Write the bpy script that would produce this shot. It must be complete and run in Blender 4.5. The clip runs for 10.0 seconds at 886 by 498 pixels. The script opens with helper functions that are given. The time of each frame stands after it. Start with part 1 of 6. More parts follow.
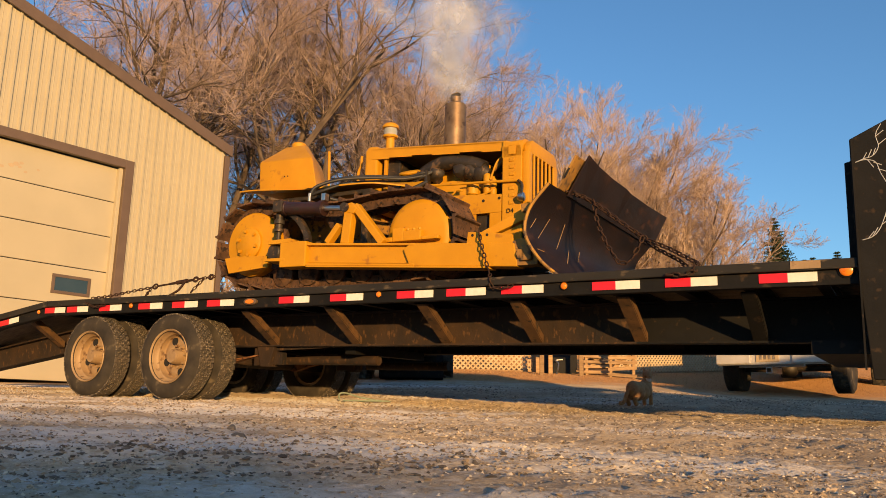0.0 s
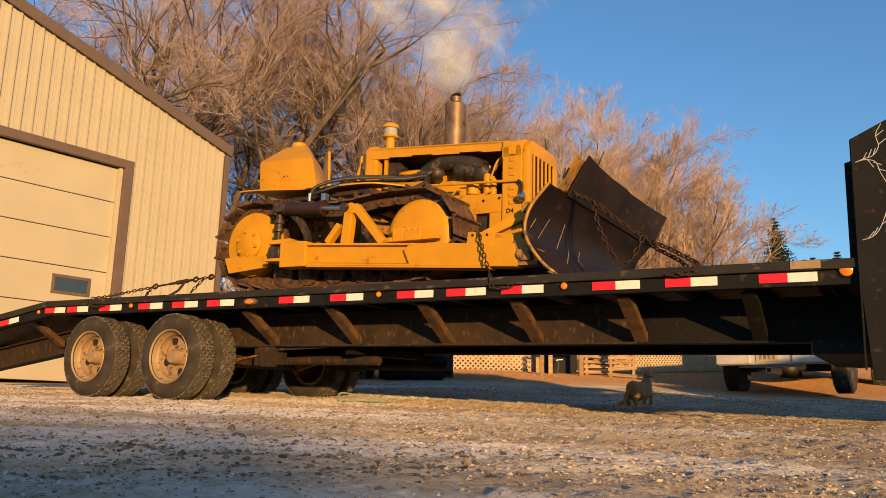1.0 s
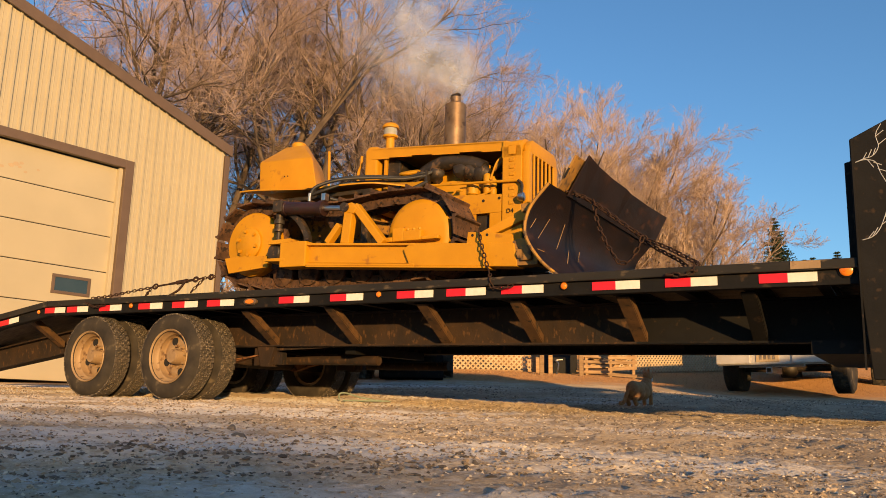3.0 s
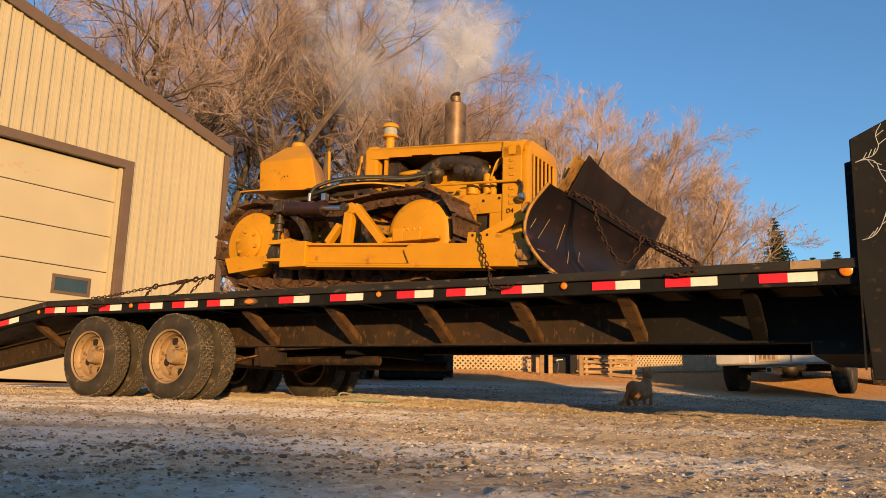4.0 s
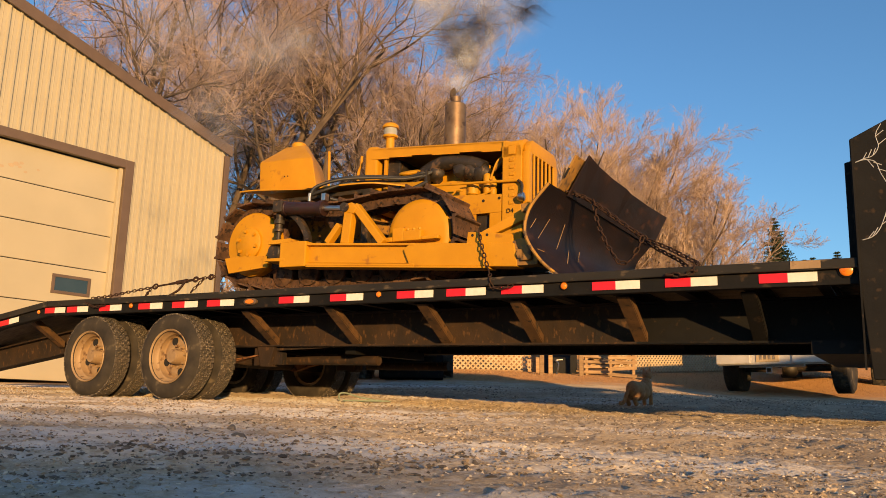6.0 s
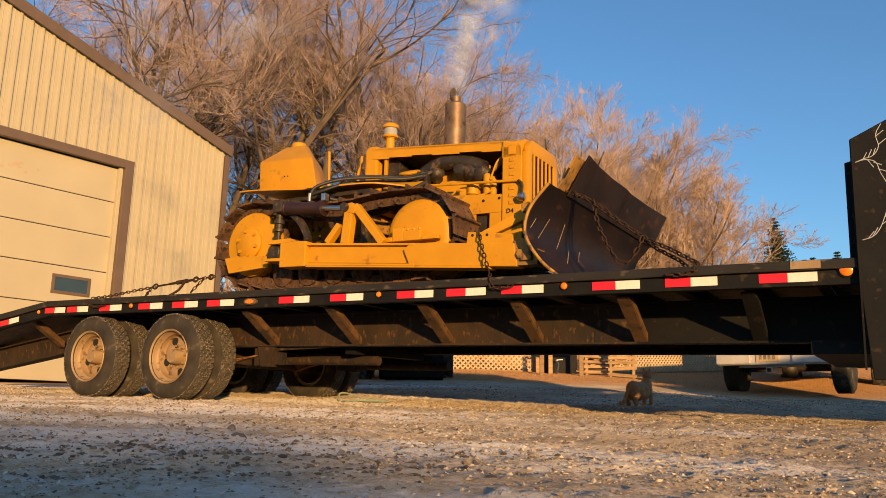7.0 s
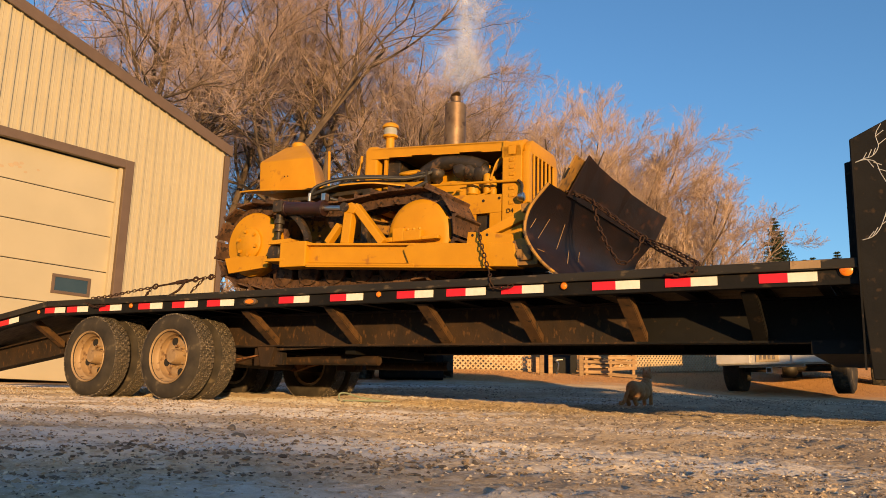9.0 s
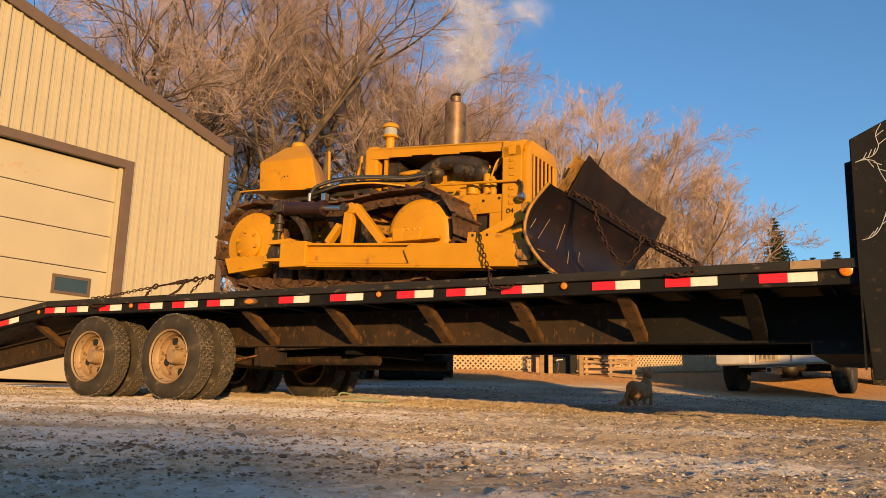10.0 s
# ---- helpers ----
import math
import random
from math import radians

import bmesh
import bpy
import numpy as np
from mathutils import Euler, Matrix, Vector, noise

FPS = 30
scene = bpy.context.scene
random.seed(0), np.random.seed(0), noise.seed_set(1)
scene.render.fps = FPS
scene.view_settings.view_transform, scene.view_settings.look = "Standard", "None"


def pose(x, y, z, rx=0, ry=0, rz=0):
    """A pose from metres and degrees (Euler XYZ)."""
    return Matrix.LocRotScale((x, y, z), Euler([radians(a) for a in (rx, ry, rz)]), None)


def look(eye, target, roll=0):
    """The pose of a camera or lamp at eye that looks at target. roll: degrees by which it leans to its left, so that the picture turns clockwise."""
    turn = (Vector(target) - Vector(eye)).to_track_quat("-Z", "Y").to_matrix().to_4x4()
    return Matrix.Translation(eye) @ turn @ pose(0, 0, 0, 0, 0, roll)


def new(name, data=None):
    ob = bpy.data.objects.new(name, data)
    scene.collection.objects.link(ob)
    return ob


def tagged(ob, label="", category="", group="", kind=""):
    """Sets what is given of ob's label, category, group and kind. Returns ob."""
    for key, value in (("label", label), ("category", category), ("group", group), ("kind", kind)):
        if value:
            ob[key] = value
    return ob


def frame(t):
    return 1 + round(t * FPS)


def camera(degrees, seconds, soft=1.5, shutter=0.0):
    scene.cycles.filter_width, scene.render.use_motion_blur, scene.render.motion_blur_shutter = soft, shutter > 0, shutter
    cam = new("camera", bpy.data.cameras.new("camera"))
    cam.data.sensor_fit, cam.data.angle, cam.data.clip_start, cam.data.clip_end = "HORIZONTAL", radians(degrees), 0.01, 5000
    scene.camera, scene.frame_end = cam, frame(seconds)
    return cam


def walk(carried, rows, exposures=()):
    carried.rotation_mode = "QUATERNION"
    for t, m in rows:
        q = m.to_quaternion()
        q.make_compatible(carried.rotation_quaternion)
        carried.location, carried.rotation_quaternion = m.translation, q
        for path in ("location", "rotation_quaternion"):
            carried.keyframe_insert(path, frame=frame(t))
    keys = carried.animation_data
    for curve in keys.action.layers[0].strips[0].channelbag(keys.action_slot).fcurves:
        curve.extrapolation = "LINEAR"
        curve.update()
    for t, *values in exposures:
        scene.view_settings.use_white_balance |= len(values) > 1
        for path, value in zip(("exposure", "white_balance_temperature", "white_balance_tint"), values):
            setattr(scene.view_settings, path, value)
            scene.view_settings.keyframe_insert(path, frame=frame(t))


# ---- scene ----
# ---------------------------------------------------------------- camera
cam = camera(58.15, 10.0, soft=0.9)
EYE = Vector((0.0, 0.0, 0.0))
CAM = look(EYE, (0.0, math.cos(radians(11.82)), math.sin(radians(11.82))), 1.146)
walk(cam, [(0.0, CAM), (10.0, CAM)])

# ---------------------------------------------------------------- sky and sun
SUN_ELEVATION = 6.0
SUN_TO = Vector((0.26, -0.966, 0.0)).normalized()
world = bpy.data.worlds.new("sky")
scene.world = world
world.use_nodes = True
wn = world.node_tree.nodes
sky = wn.new("ShaderNodeTexSky")
sky.sky_type = "NISHITA"
sky.sun_disc = False
sky.sun_elevation = radians(SUN_ELEVATION)
sky.sun_rotation = math.atan2(SUN_TO.x, SUN_TO.y)
sky.air_density, sky.dust_density, sky.ozone_density = 1.0, 0.1, 3.5
wn["Background"].inputs["Strength"].default_value = 0.15
world.node_tree.links.new(sky.outputs[0], wn["Background"].inputs["Color"])
sun = new("sun", bpy.data.lights.new("sun", "SUN"))
sun.data.energy, sun.data.angle, sun.data.color = 4.0, radians(0.8), (1.0, 0.6, 0.235)
to_sun = SUN_TO * math.cos(radians(SUN_ELEVATION)) + Vector((0, 0, math.sin(radians(SUN_ELEVATION))))
sun.matrix_world = look(to_sun * 30, (0, 0, 0))
scene.view_settings.exposure = 0.8

# ---------------------------------------------------------------- materials


def mat(name, c1, c2, scale=6.0, rough=0.6, metal=0.0, bump=0.15, c3=None, spots=0.0, spot_scale=25.0, rough2=None,
        stretch=(1, 1, 1), bump_scale=60.0, spec=0.5, island=0.0):
    """Two tones by coarse noise, a third in spots of wear, fine relief."""
    m = bpy.data.materials.new(name)
    m.use_nodes = True
    nt = m.node_tree
    nd, ln = nt.nodes, nt.links
    b = nd["Principled BSDF"]
    tc = nd.new("ShaderNodeTexCoord")
    mp = nd.new("ShaderNodeMapping")
    mp.inputs["Scale"].default_value = stretch
    ln.new(tc.outputs["Object"], mp.inputs["Vector"])
    n1 = nd.new("ShaderNodeTexNoise")
    n1.inputs["Scale"].default_value, n1.inputs["Detail"].default_value = scale, 6
    ln.new(mp.outputs[0], n1.inputs["Vector"])
    r1 = nd.new("ShaderNodeValToRGB")
    r1.color_ramp.elements[0].position, r1.color_ramp.elements[1].position = 0.3, 0.7
    r1.color_ramp.elements[0].color, r1.color_ramp.elements[1].color = (*c1, 1), (*c2, 1)
    ln.new(n1.outputs["Fac"], r1.inputs["Fac"])
    col = r1.outputs["Color"]
    n2 = nd.new("ShaderNodeTexNoise")
    n2.inputs["Scale"].default_value, n2.inputs["Detail"].default_value = spot_scale, 8
    ln.new(mp.outputs[0], n2.inputs["Vector"])
    if c3:
        r2 = nd.new("ShaderNodeValToRGB")
        r2.color_ramp.elements[0].position, r2.color_ramp.elements[1].position = 0.62 - spots * 0.3, 0.72 - spots * 0.3
        ln.new(n2.outputs["Fac"], r2.inputs["Fac"])
        mx = nd.new("ShaderNodeMix")
        mx.data_type = "RGBA"
        ln.new(r2.outputs["Color"], mx.inputs["Factor"])
        ln.new(col, mx.inputs["A"])
        mx.inputs["B"].default_value = (*c3, 1)
        col = mx.outputs["Result"]
    if island:
        oi = nd.new("ShaderNodeObjectInfo")
        hs = nd.new("ShaderNodeHueSaturation")
        mr = nd.new("ShaderNodeMapRange")
        mr.inputs["To Min"].default_value, mr.inputs["To Max"].default_value = 1 - island, 1 + island
        ln.new(oi.outputs["Random"], mr.inputs["Value"])
        ln.new(mr.outputs["Result"], hs.inputs["Value"])
        ln.new(col, hs.inputs["Color"])
        col = hs.outputs["Color"]
    ln.new(col, b.inputs["Base Color"])
    mr2 = nd.new("ShaderNodeMapRange")
    mr2.inputs["To Min"].default_value = rough
    mr2.inputs["To Max"].default_value = rough2 if rough2 is not None else min(1.0, rough + 0.18)
    ln.new(n2.outputs["Fac"], mr2.inputs["Value"])
    ln.new(mr2.outputs["Result"], b.inputs["Roughness"])
    b.inputs["Metallic"].default_value = metal
    b.inputs["Specular IOR Level"].default_value = spec
    if bump:
        n3 = nd.new("ShaderNodeTexNoise")
        n3.inputs["Scale"].default_value, n3.inputs["Detail"].default_value = bump_scale, 5
        ln.new(mp.outputs[0], n3.inputs["Vector"])
        bp = nd.new("ShaderNodeBump")
        bp.inputs["Strength"].default_value, bp.inputs["Distance"].default_value = bump, 0.01
        ln.new(n3.outputs["Fac"], bp.inputs["Height"])
        ln.new(bp.outputs["Normal"], b.inputs["Normal"])
    return m


YELLOW = mat("yellow_paint", (0.5, 0.225, 0.004), (0.57, 0.268, 0.006), 5, 0.45, 0, 0.08, (0.34, 0.14, 0.015), -0.03, 11, spec=0.35)
# dirty yellow; on the blade gusset its dark tone stands in for shade
YELLOW_DIRTY_SHADED = mat("dirty_shaded_yellow_paint", (0.5, 0.24, 0.02), (0.22, 0.12, 0.04), 7, 0.6, 0, 0.2, (0.1, 0.06, 0.03), 0.3, 18)
OILY = mat("oily_black_iron", (0.02, 0.017, 0.014), (0.06, 0.045, 0.03), 9, 0.45, 0.3, 0.3, (0.14, 0.08, 0.04), 0.15, 22)
TRACK = mat("rusty_track_steel", (0.05, 0.026, 0.014), (0.18, 0.092, 0.045), 11, 0.65, 0.25, 0.45, (0.03, 0.019, 0.013), 0.3, 24, island=0.25)
BLADE = mat("bare_dark_steel", (0.010, 0.006, 0.005), (0.026, 0.013, 0.009), 2.4, 0.5, 0.2, 0.25, (0.06, 0.026, 0.014), 0.12, 5, stretch=(3, 0.8, 1), spec=0.3)
RUST = mat("rust_chain", (0.02, 0.011, 0.007), (0.07, 0.032, 0.018), 30, 0.7, 0.4, 0.3)
BLACK = mat("black_trailer_paint", (0.005, 0.005, 0.0052), (0.012, 0.011, 0.010), 4, 0.6, 0, 0.1, (0.04, 0.026, 0.016), 0.04, 18, spec=0.2)
RAIL = mat("scuffed_rail_paint", (0.012, 0.011, 0.010), (0.03, 0.026, 0.02), 5, 0.55, 0, 0.15, (0.11, 0.08, 0.05), 0.1, 22, stretch=(0.4, 1, 1), spec=0.3)
BROWNBLACK = mat("dusty_trailer_steel", (0.009, 0.005, 0.002), (0.042, 0.02, 0.006), 5, 0.7, 0, 0.25, (0.085, 0.04, 0.012), 0.16, 26, stretch=(1, 1, 0.55))
BRACKET = mat("rust_brown_bracket", (0.05, 0.024, 0.007), (0.13, 0.062, 0.018), 8, 0.7, 0, 0.2, (0.02, 0.012, 0.005), 0.2, 20)
RUBBER = mat("tyre_rubber", (0.022, 0.019, 0.016), (0.06, 0.048, 0.034), 7, 0.8, 0, 0.2, (0.13, 0.1, 0.065), 0.07, 7, spec=0.3)
TREAD = mat("frosty_tread_rubber", (0.03, 0.026, 0.021), (0.09, 0.07, 0.05), 14, 0.8, 0, 0.3, (0.55, 0.44, 0.3), 0.17, 110)
RIM = mat("dusty_cream_rim", (0.26, 0.165, 0.08), (0.4, 0.27, 0.14), 7, 0.55, 0.1, 0.1, (0.14, 0.075, 0.035), 0.18, 14)
RED = mat("red_reflector", (0.62, 0.012, 0.02), (0.72, 0.016, 0.03), 30, 0.3, 0, 0.05)
WHITE = mat("white_reflector", (0.72, 0.68, 0.58), (0.8, 0.77, 0.68), 30, 0.3, 0, 0.05)
AMBER = mat("amber_lens", (0.75, 0.18, 0.01), (0.85, 0.24, 0.015), 30, 0.2, 0, 0.0)
DECKWOOD = mat("grey_deck_plank", (0.1, 0.075, 0.05), (0.2, 0.15, 0.1), 8, 0.8, 0, 0.3, stretch=(0.3, 4, 4))
SIDING = mat("cream_steel_siding", (0.41, 0.355, 0.245), (0.45, 0.39, 0.27), 1.5, 0.5, 0, 0.02)
DOORM = mat("cream_door_panel", (0.42, 0.36, 0.245), (0.475, 0.405, 0.275), 1.2, 0.55, 0, 0.03)
SMUDGE = mat("door_smudge", (0.5, 0.37, 0.22), (0.42, 0.31, 0.2), 8, 0.6, 0, 0.0)
TRIM = mat("brown_steel_trim", (0.115, 0.075, 0.05), (0.14, 0.092, 0.062), 4, 0.45, 0, 0.03)
CHROME = mat("heat_stained_muffler", (0.15, 0.09, 0.048), (0.27, 0.18, 0.105), 9, 0.42, 0.6, 0.08, (0.1, 0.06, 0.035), 0.2, 14)
SPRING = mat("rusty_spring_steel", (0.16, 0.065, 0.022), (0.3, 0.13, 0.045), 14, 0.85, 0, 0.3, (0.07, 0.03, 0.014), 0.2, 30)
STEELROD = mat("steel_rod", (0.5, 0.48, 0.45), (0.6, 0.58, 0.55), 12, 0.25, 1.0, 0.02)
HOSE = mat("black_hose", (0.015, 0.014, 0.013), (0.03, 0.028, 0.025), 20, 0.45, 0, 0.1)
GLASS = mat("dark_window_glass", (0.03, 0.05, 0.06), (0.04, 0.06, 0.07), 3, 0.06, 0, 0.0, rough2=0.1)
BARK = mat("bare_bark", (0.075, 0.052, 0.036), (0.15, 0.105, 0.07), 3, 0.9, 0, 0.4, bump_scale=20)
TWIG = mat("bare_twig", (0.3, 0.215, 0.18), (0.48, 0.36, 0.31), 0.5, 0.85, 0, 0.0)
WILLOW = mat("willow_twig", (0.36, 0.25, 0.19), (0.5, 0.37, 0.285), 0.4, 0.85, 0, 0.0)
FIR = mat("fir_needles", (0.022, 0.042, 0.02), (0.05, 0.075, 0.035), 1.5, 0.8, 0, 0.0)
WOOD = mat("weathered_pale_wood", (0.26, 0.155, 0.07), (0.44, 0.28, 0.14), 6, 0.85, 0, 0.2, stretch=(1, 1, 6), island=0.25)
LATTICE = mat("pale_lattice", (0.42, 0.3, 0.16), (0.56, 0.42, 0.25), 4, 0.8, 0, 0.1)
SILVER = mat("silver_truck_paint", (0.4, 0.4, 0.39), (0.46, 0.46, 0.45), 3, 0.3, 0.5, 0.02)
BUMPER = mat("dull_grey_bumper", (0.5, 0.46, 0.4), (0.62, 0.57, 0.5), 5, 0.5, 0.2, 0.05)
STONE = mat("grey_brown_stone", (0.12, 0.1, 0.08), (0.27, 0.22, 0.17), 30, 0.85, 0, 0.4, island=0.35, bump_scale=90)
ROPE = mat("pale_green_rope", (0.2, 0.25, 0.19), (0.27, 0.32, 0.25), 30, 0.85, 0, 0.2)
CATFUR = mat("ginger_fur", (0.44, 0.22, 0.09), (0.56, 0.3, 0.13), 30, 0.95, 0, 0.4, (0.36, 0.16, 0.06), 0.2, 25, bump_scale=200)
CATWHITE = mat("white_fur", (0.7, 0.62, 0.54), (0.78, 0.71, 0.63), 30, 0.9, 0, 0.4, bump_scale=200)
# near-black for letters and eyes, and for painted shade inside holes
DARK = mat("black_and_recess_shade", (0.008, 0.008, 0.008), (0.014, 0.012, 0.01), 5, 0.8, 0, 0.0)
SCRATCH = mat("white_scrollwork", (0.42, 0.43, 0.44), (0.5, 0.5, 0.5), 20, 0.4, 0, 0.0)

# ---------------------------------------------------------------- mesh helpers


def part(name, bm, material, parent=None, label="", smooth=False):
    """Link a bmesh as one mesh object."""
    me = bpy.data.meshes.new(name)
    bmesh.ops.recalc_face_normals(bm, faces=bm.faces)
    bm.to_mesh(me)
    bm.free()
    me.materials.append(material)
    if smooth:
        me.shade_smooth()
        me.set_sharp_from_angle(angle=radians(38))
    ob = new(name, me)
    if parent:
        ob.parent = parent
    if label:
        tagged(ob, label)
    return ob


def thing(name, m, label, category, group="", kind=""):
    e = new(name)
    e.empty_display_size = 0.1
    e.matrix_world = m
    return tagged(e, label, category, group, kind)


def B():
    return bmesh.new()


def hexa(bm, pts, bevel=0.0):
    """Box from 8 points: bottom four, top four."""
    v = [bm.verts.new(p) for p in pts]
    f = [bm.faces.new([v[i] for i in k]) for k in
         ((3, 2, 1, 0), (4, 5, 6, 7), (0, 1, 5, 4), (1, 2, 6, 5), (2, 3, 7, 6), (3, 0, 4, 7))]
    if bevel:
        edges = list({e for x in f for e in x.edges})
        bmesh.ops.bevel(bm, geom=edges, offset=bevel, segments=2, affect="EDGES", profile=0.6)
    return bm


def box(bm, a, b, bevel=0.0):
    (x0, y0, z0), (x1, y1, z1) = [[min(p, q) for p, q in zip(a, b)], [max(p, q) for p, q in zip(a, b)]]
    return hexa(bm, [(x0, y0, z0), (x1, y0, z0), (x1, y1, z0), (x0, y1, z0),
                     (x0, y0, z1), (x1, y0, z1), (x1, y1, z1), (x0, y1, z1)], bevel)


def beam(bm, p, q, w, h, up=(0, 0, 1), bevel=0.0):
    """A bar from p to q, w wide across and h along up."""
    p, q, up = Vector(p), Vector(q), Vector(up)
    d = (q - p).normalized()
    sx = d.cross(up).normalized() * (w / 2)
    sz = sx.cross(d).normalized() * (h / 2)
    return hexa(bm, [p - sx - sz, q - sx - sz, q + sx - sz, p + sx - sz, p - sx + sz, q - sx + sz, q + sx + sz, p + sx + sz], bevel)


def prism(bm, profile, lo, hi, axis="y", bevel=0.0):
    """Extrude an outline of (x, z) along y, or (y, z) along x, or (x, y) along z."""
    def mk(a, b, c):
        return {"y": (a, c, b), "x": (c, a, b), "z": (a, b, c)}[axis]
    v0 = [bm.verts.new(mk(a, b, lo)) for a, b in profile]
    v1 = [bm.verts.new(mk(a, b, hi)) for a, b in profile]
    n = len(profile)
    fs = [bm.faces.new(v0), bm.faces.new(v1[::-1])]
    fs += [bm.faces.new([v0[i], v1[i], v1[(i + 1) % n], v0[(i + 1) % n]]) for i in range(n)]
    if bevel:
        edges = list({e for x in fs for e in x.edges})
        bmesh.ops.bevel(bm, geom=edges, offset=bevel, segments=2, affect="EDGES", profile=0.6)
    return bm


def basis(d):
    d = Vector(d).normalized()
    a = d.cross(Vector((0, 0, 1)) if abs(d.z) < 0.9 else Vector((1, 0, 0))).normalized()
    return a, a.cross(d).normalized(), d


def lathe(bm, p, d, profile, seg=28, caps=True):
    """Turn a profile of (along, radius) round the axis from p along d."""
    a, b, d = basis(d)
    p = Vector(p)
    rings = []
    for t, r in profile:
        rings.append([bm.verts.new(p + d * t + (a * math.cos(k * math.tau / seg) + b * math.sin(k * math.tau / seg)) * max(r, 1e-4))
                      for k in range(seg)])
    for r0, r1 in zip(rings, rings[1:]):
        for k in range(seg):
            bm.faces.new([r0[k], r0[(k + 1) % seg], r1[(k + 1) % seg], r1[k]])
    if caps:
        bm.faces.new(rings[0][::-1])
        bm.faces.new(rings[-1])
    return bm


def cyl(bm, p, q, r, seg=20, r2=None):
    d = Vector(q) - Vector(p)
    return lathe(bm, p, d, [(0, r), (d.length, r if r2 is None else r2)], seg)


def tube(bm, pts, r, seg=8, closed=False):
    """A round bar along points."""
    pts = [Vector(p) for p in pts]
    rings, up = [], None
    n = len(pts)
    for i, p in enumerate(pts):
        if closed:
            d = (pts[(i + 1) % n] - pts[i - 1]).normalized()
        else:
            d = (pts[min(i + 1, n - 1)] - pts[max(i - 1, 0)]).normalized()
        if up is None:
            up = basis(d)[0]
        a = (up - d * up.dot(d)).normalized()
        up = a
        b = d.cross(a)
        rings.append([bm.verts.new(p + (a * math.cos(k * math.tau / seg) + b * math.sin(k * math.tau / seg)) * r) for k in range(seg)])
    pairs = list(zip(rings, rings[1:])) + ([(rings[-1], rings[0])] if closed else [])
    for r0, r1 in pairs:
        for k in range(seg):
            bm.faces.new([r0[k], r0[(k + 1) % seg], r1[(k + 1) % seg], r1[k]])
    if not closed:
        bm.faces.new(rings[0][::-1])
        bm.faces.new(rings[-1])
    return bm


def smooth_path(pts, n=8):
    """Catmull-Rom through points."""
    pts = [Vector(p) for p in pts]
    out = []
    for i in range(len(pts) - 1):
        p0, p1, p2, p3 = pts[max(i - 1, 0)], pts[i], pts[i + 1], pts[min(i + 2, len(pts) - 1)]
        for k in range(n):
            t = k / n
            out.append(0.5 * ((2 * p1) + (p2 - p0) * t + (2 * p0 - 5 * p1 + 4 * p2 - p3) * t * t + (3 * p1 - p0 - 3 * p2 + p3) * t ** 3))
    return out + [pts[-1]]


def ico(bm, c, r, sub=2, squash=(1, 1, 1), rough=0.0, seed=0):
    g = bmesh.ops.create_icosphere(bm, subdivisions=sub, radius=1.0)
    for v in g["verts"]:
        k = 1 + rough * noise.noise(v.co * 1.7 + Vector((seed * 7.3, seed * 3.1, seed)))
        v.co = Vector(c) + Vector([v.co[i] * squash[i] * r * k for i in range(3)])
    return bm

# ---------------------------------------------------------------- the lie of the land


def smoothstep(a, b, x):
    t = max(0.0, min(1.0, (x - a) / (b - a)))
    return t * t * (3 - 2 * t)


def land(x, y):
    """Height of the yard: a gentle slope that rises to a bank behind the trailer."""
    yy = max(-40.0, min(y, 40.0))
    xx = max(-40.0, min(x, 40.0))
    z = 0.005 - 0.007 * (xx - 1.11) + 0.027 * (yy - 5.08)
    d = max(0.0, min(y, 17.0) - 7.2)
    z -= 0.09 * smoothstep(2.6, 4.6, x) * smoothstep(9.0, 12.0, y) * (1 - smoothstep(13.6, 16.0, y))
    return z + 1.6 * smoothstep(16.5, 25.0, y) + (0.027 + 0.063 * smoothstep(-5.0, 0.0, x)) * d * d / (d + 2.0)


def spaced(fine, lo, hi, far, grow):
    """Even steps between lo and hi, growing beyond."""
    xs = list(np.arange(lo, hi + 1e-6, fine))
    step, x = fine, hi
    while x < far:
        step *= grow
        x += step
        xs.append(x)
    step, x, left = fine, lo, []
    while x > -far:
        step *= grow
        x -= step
        left.append(x)
    return left[::-1] + xs


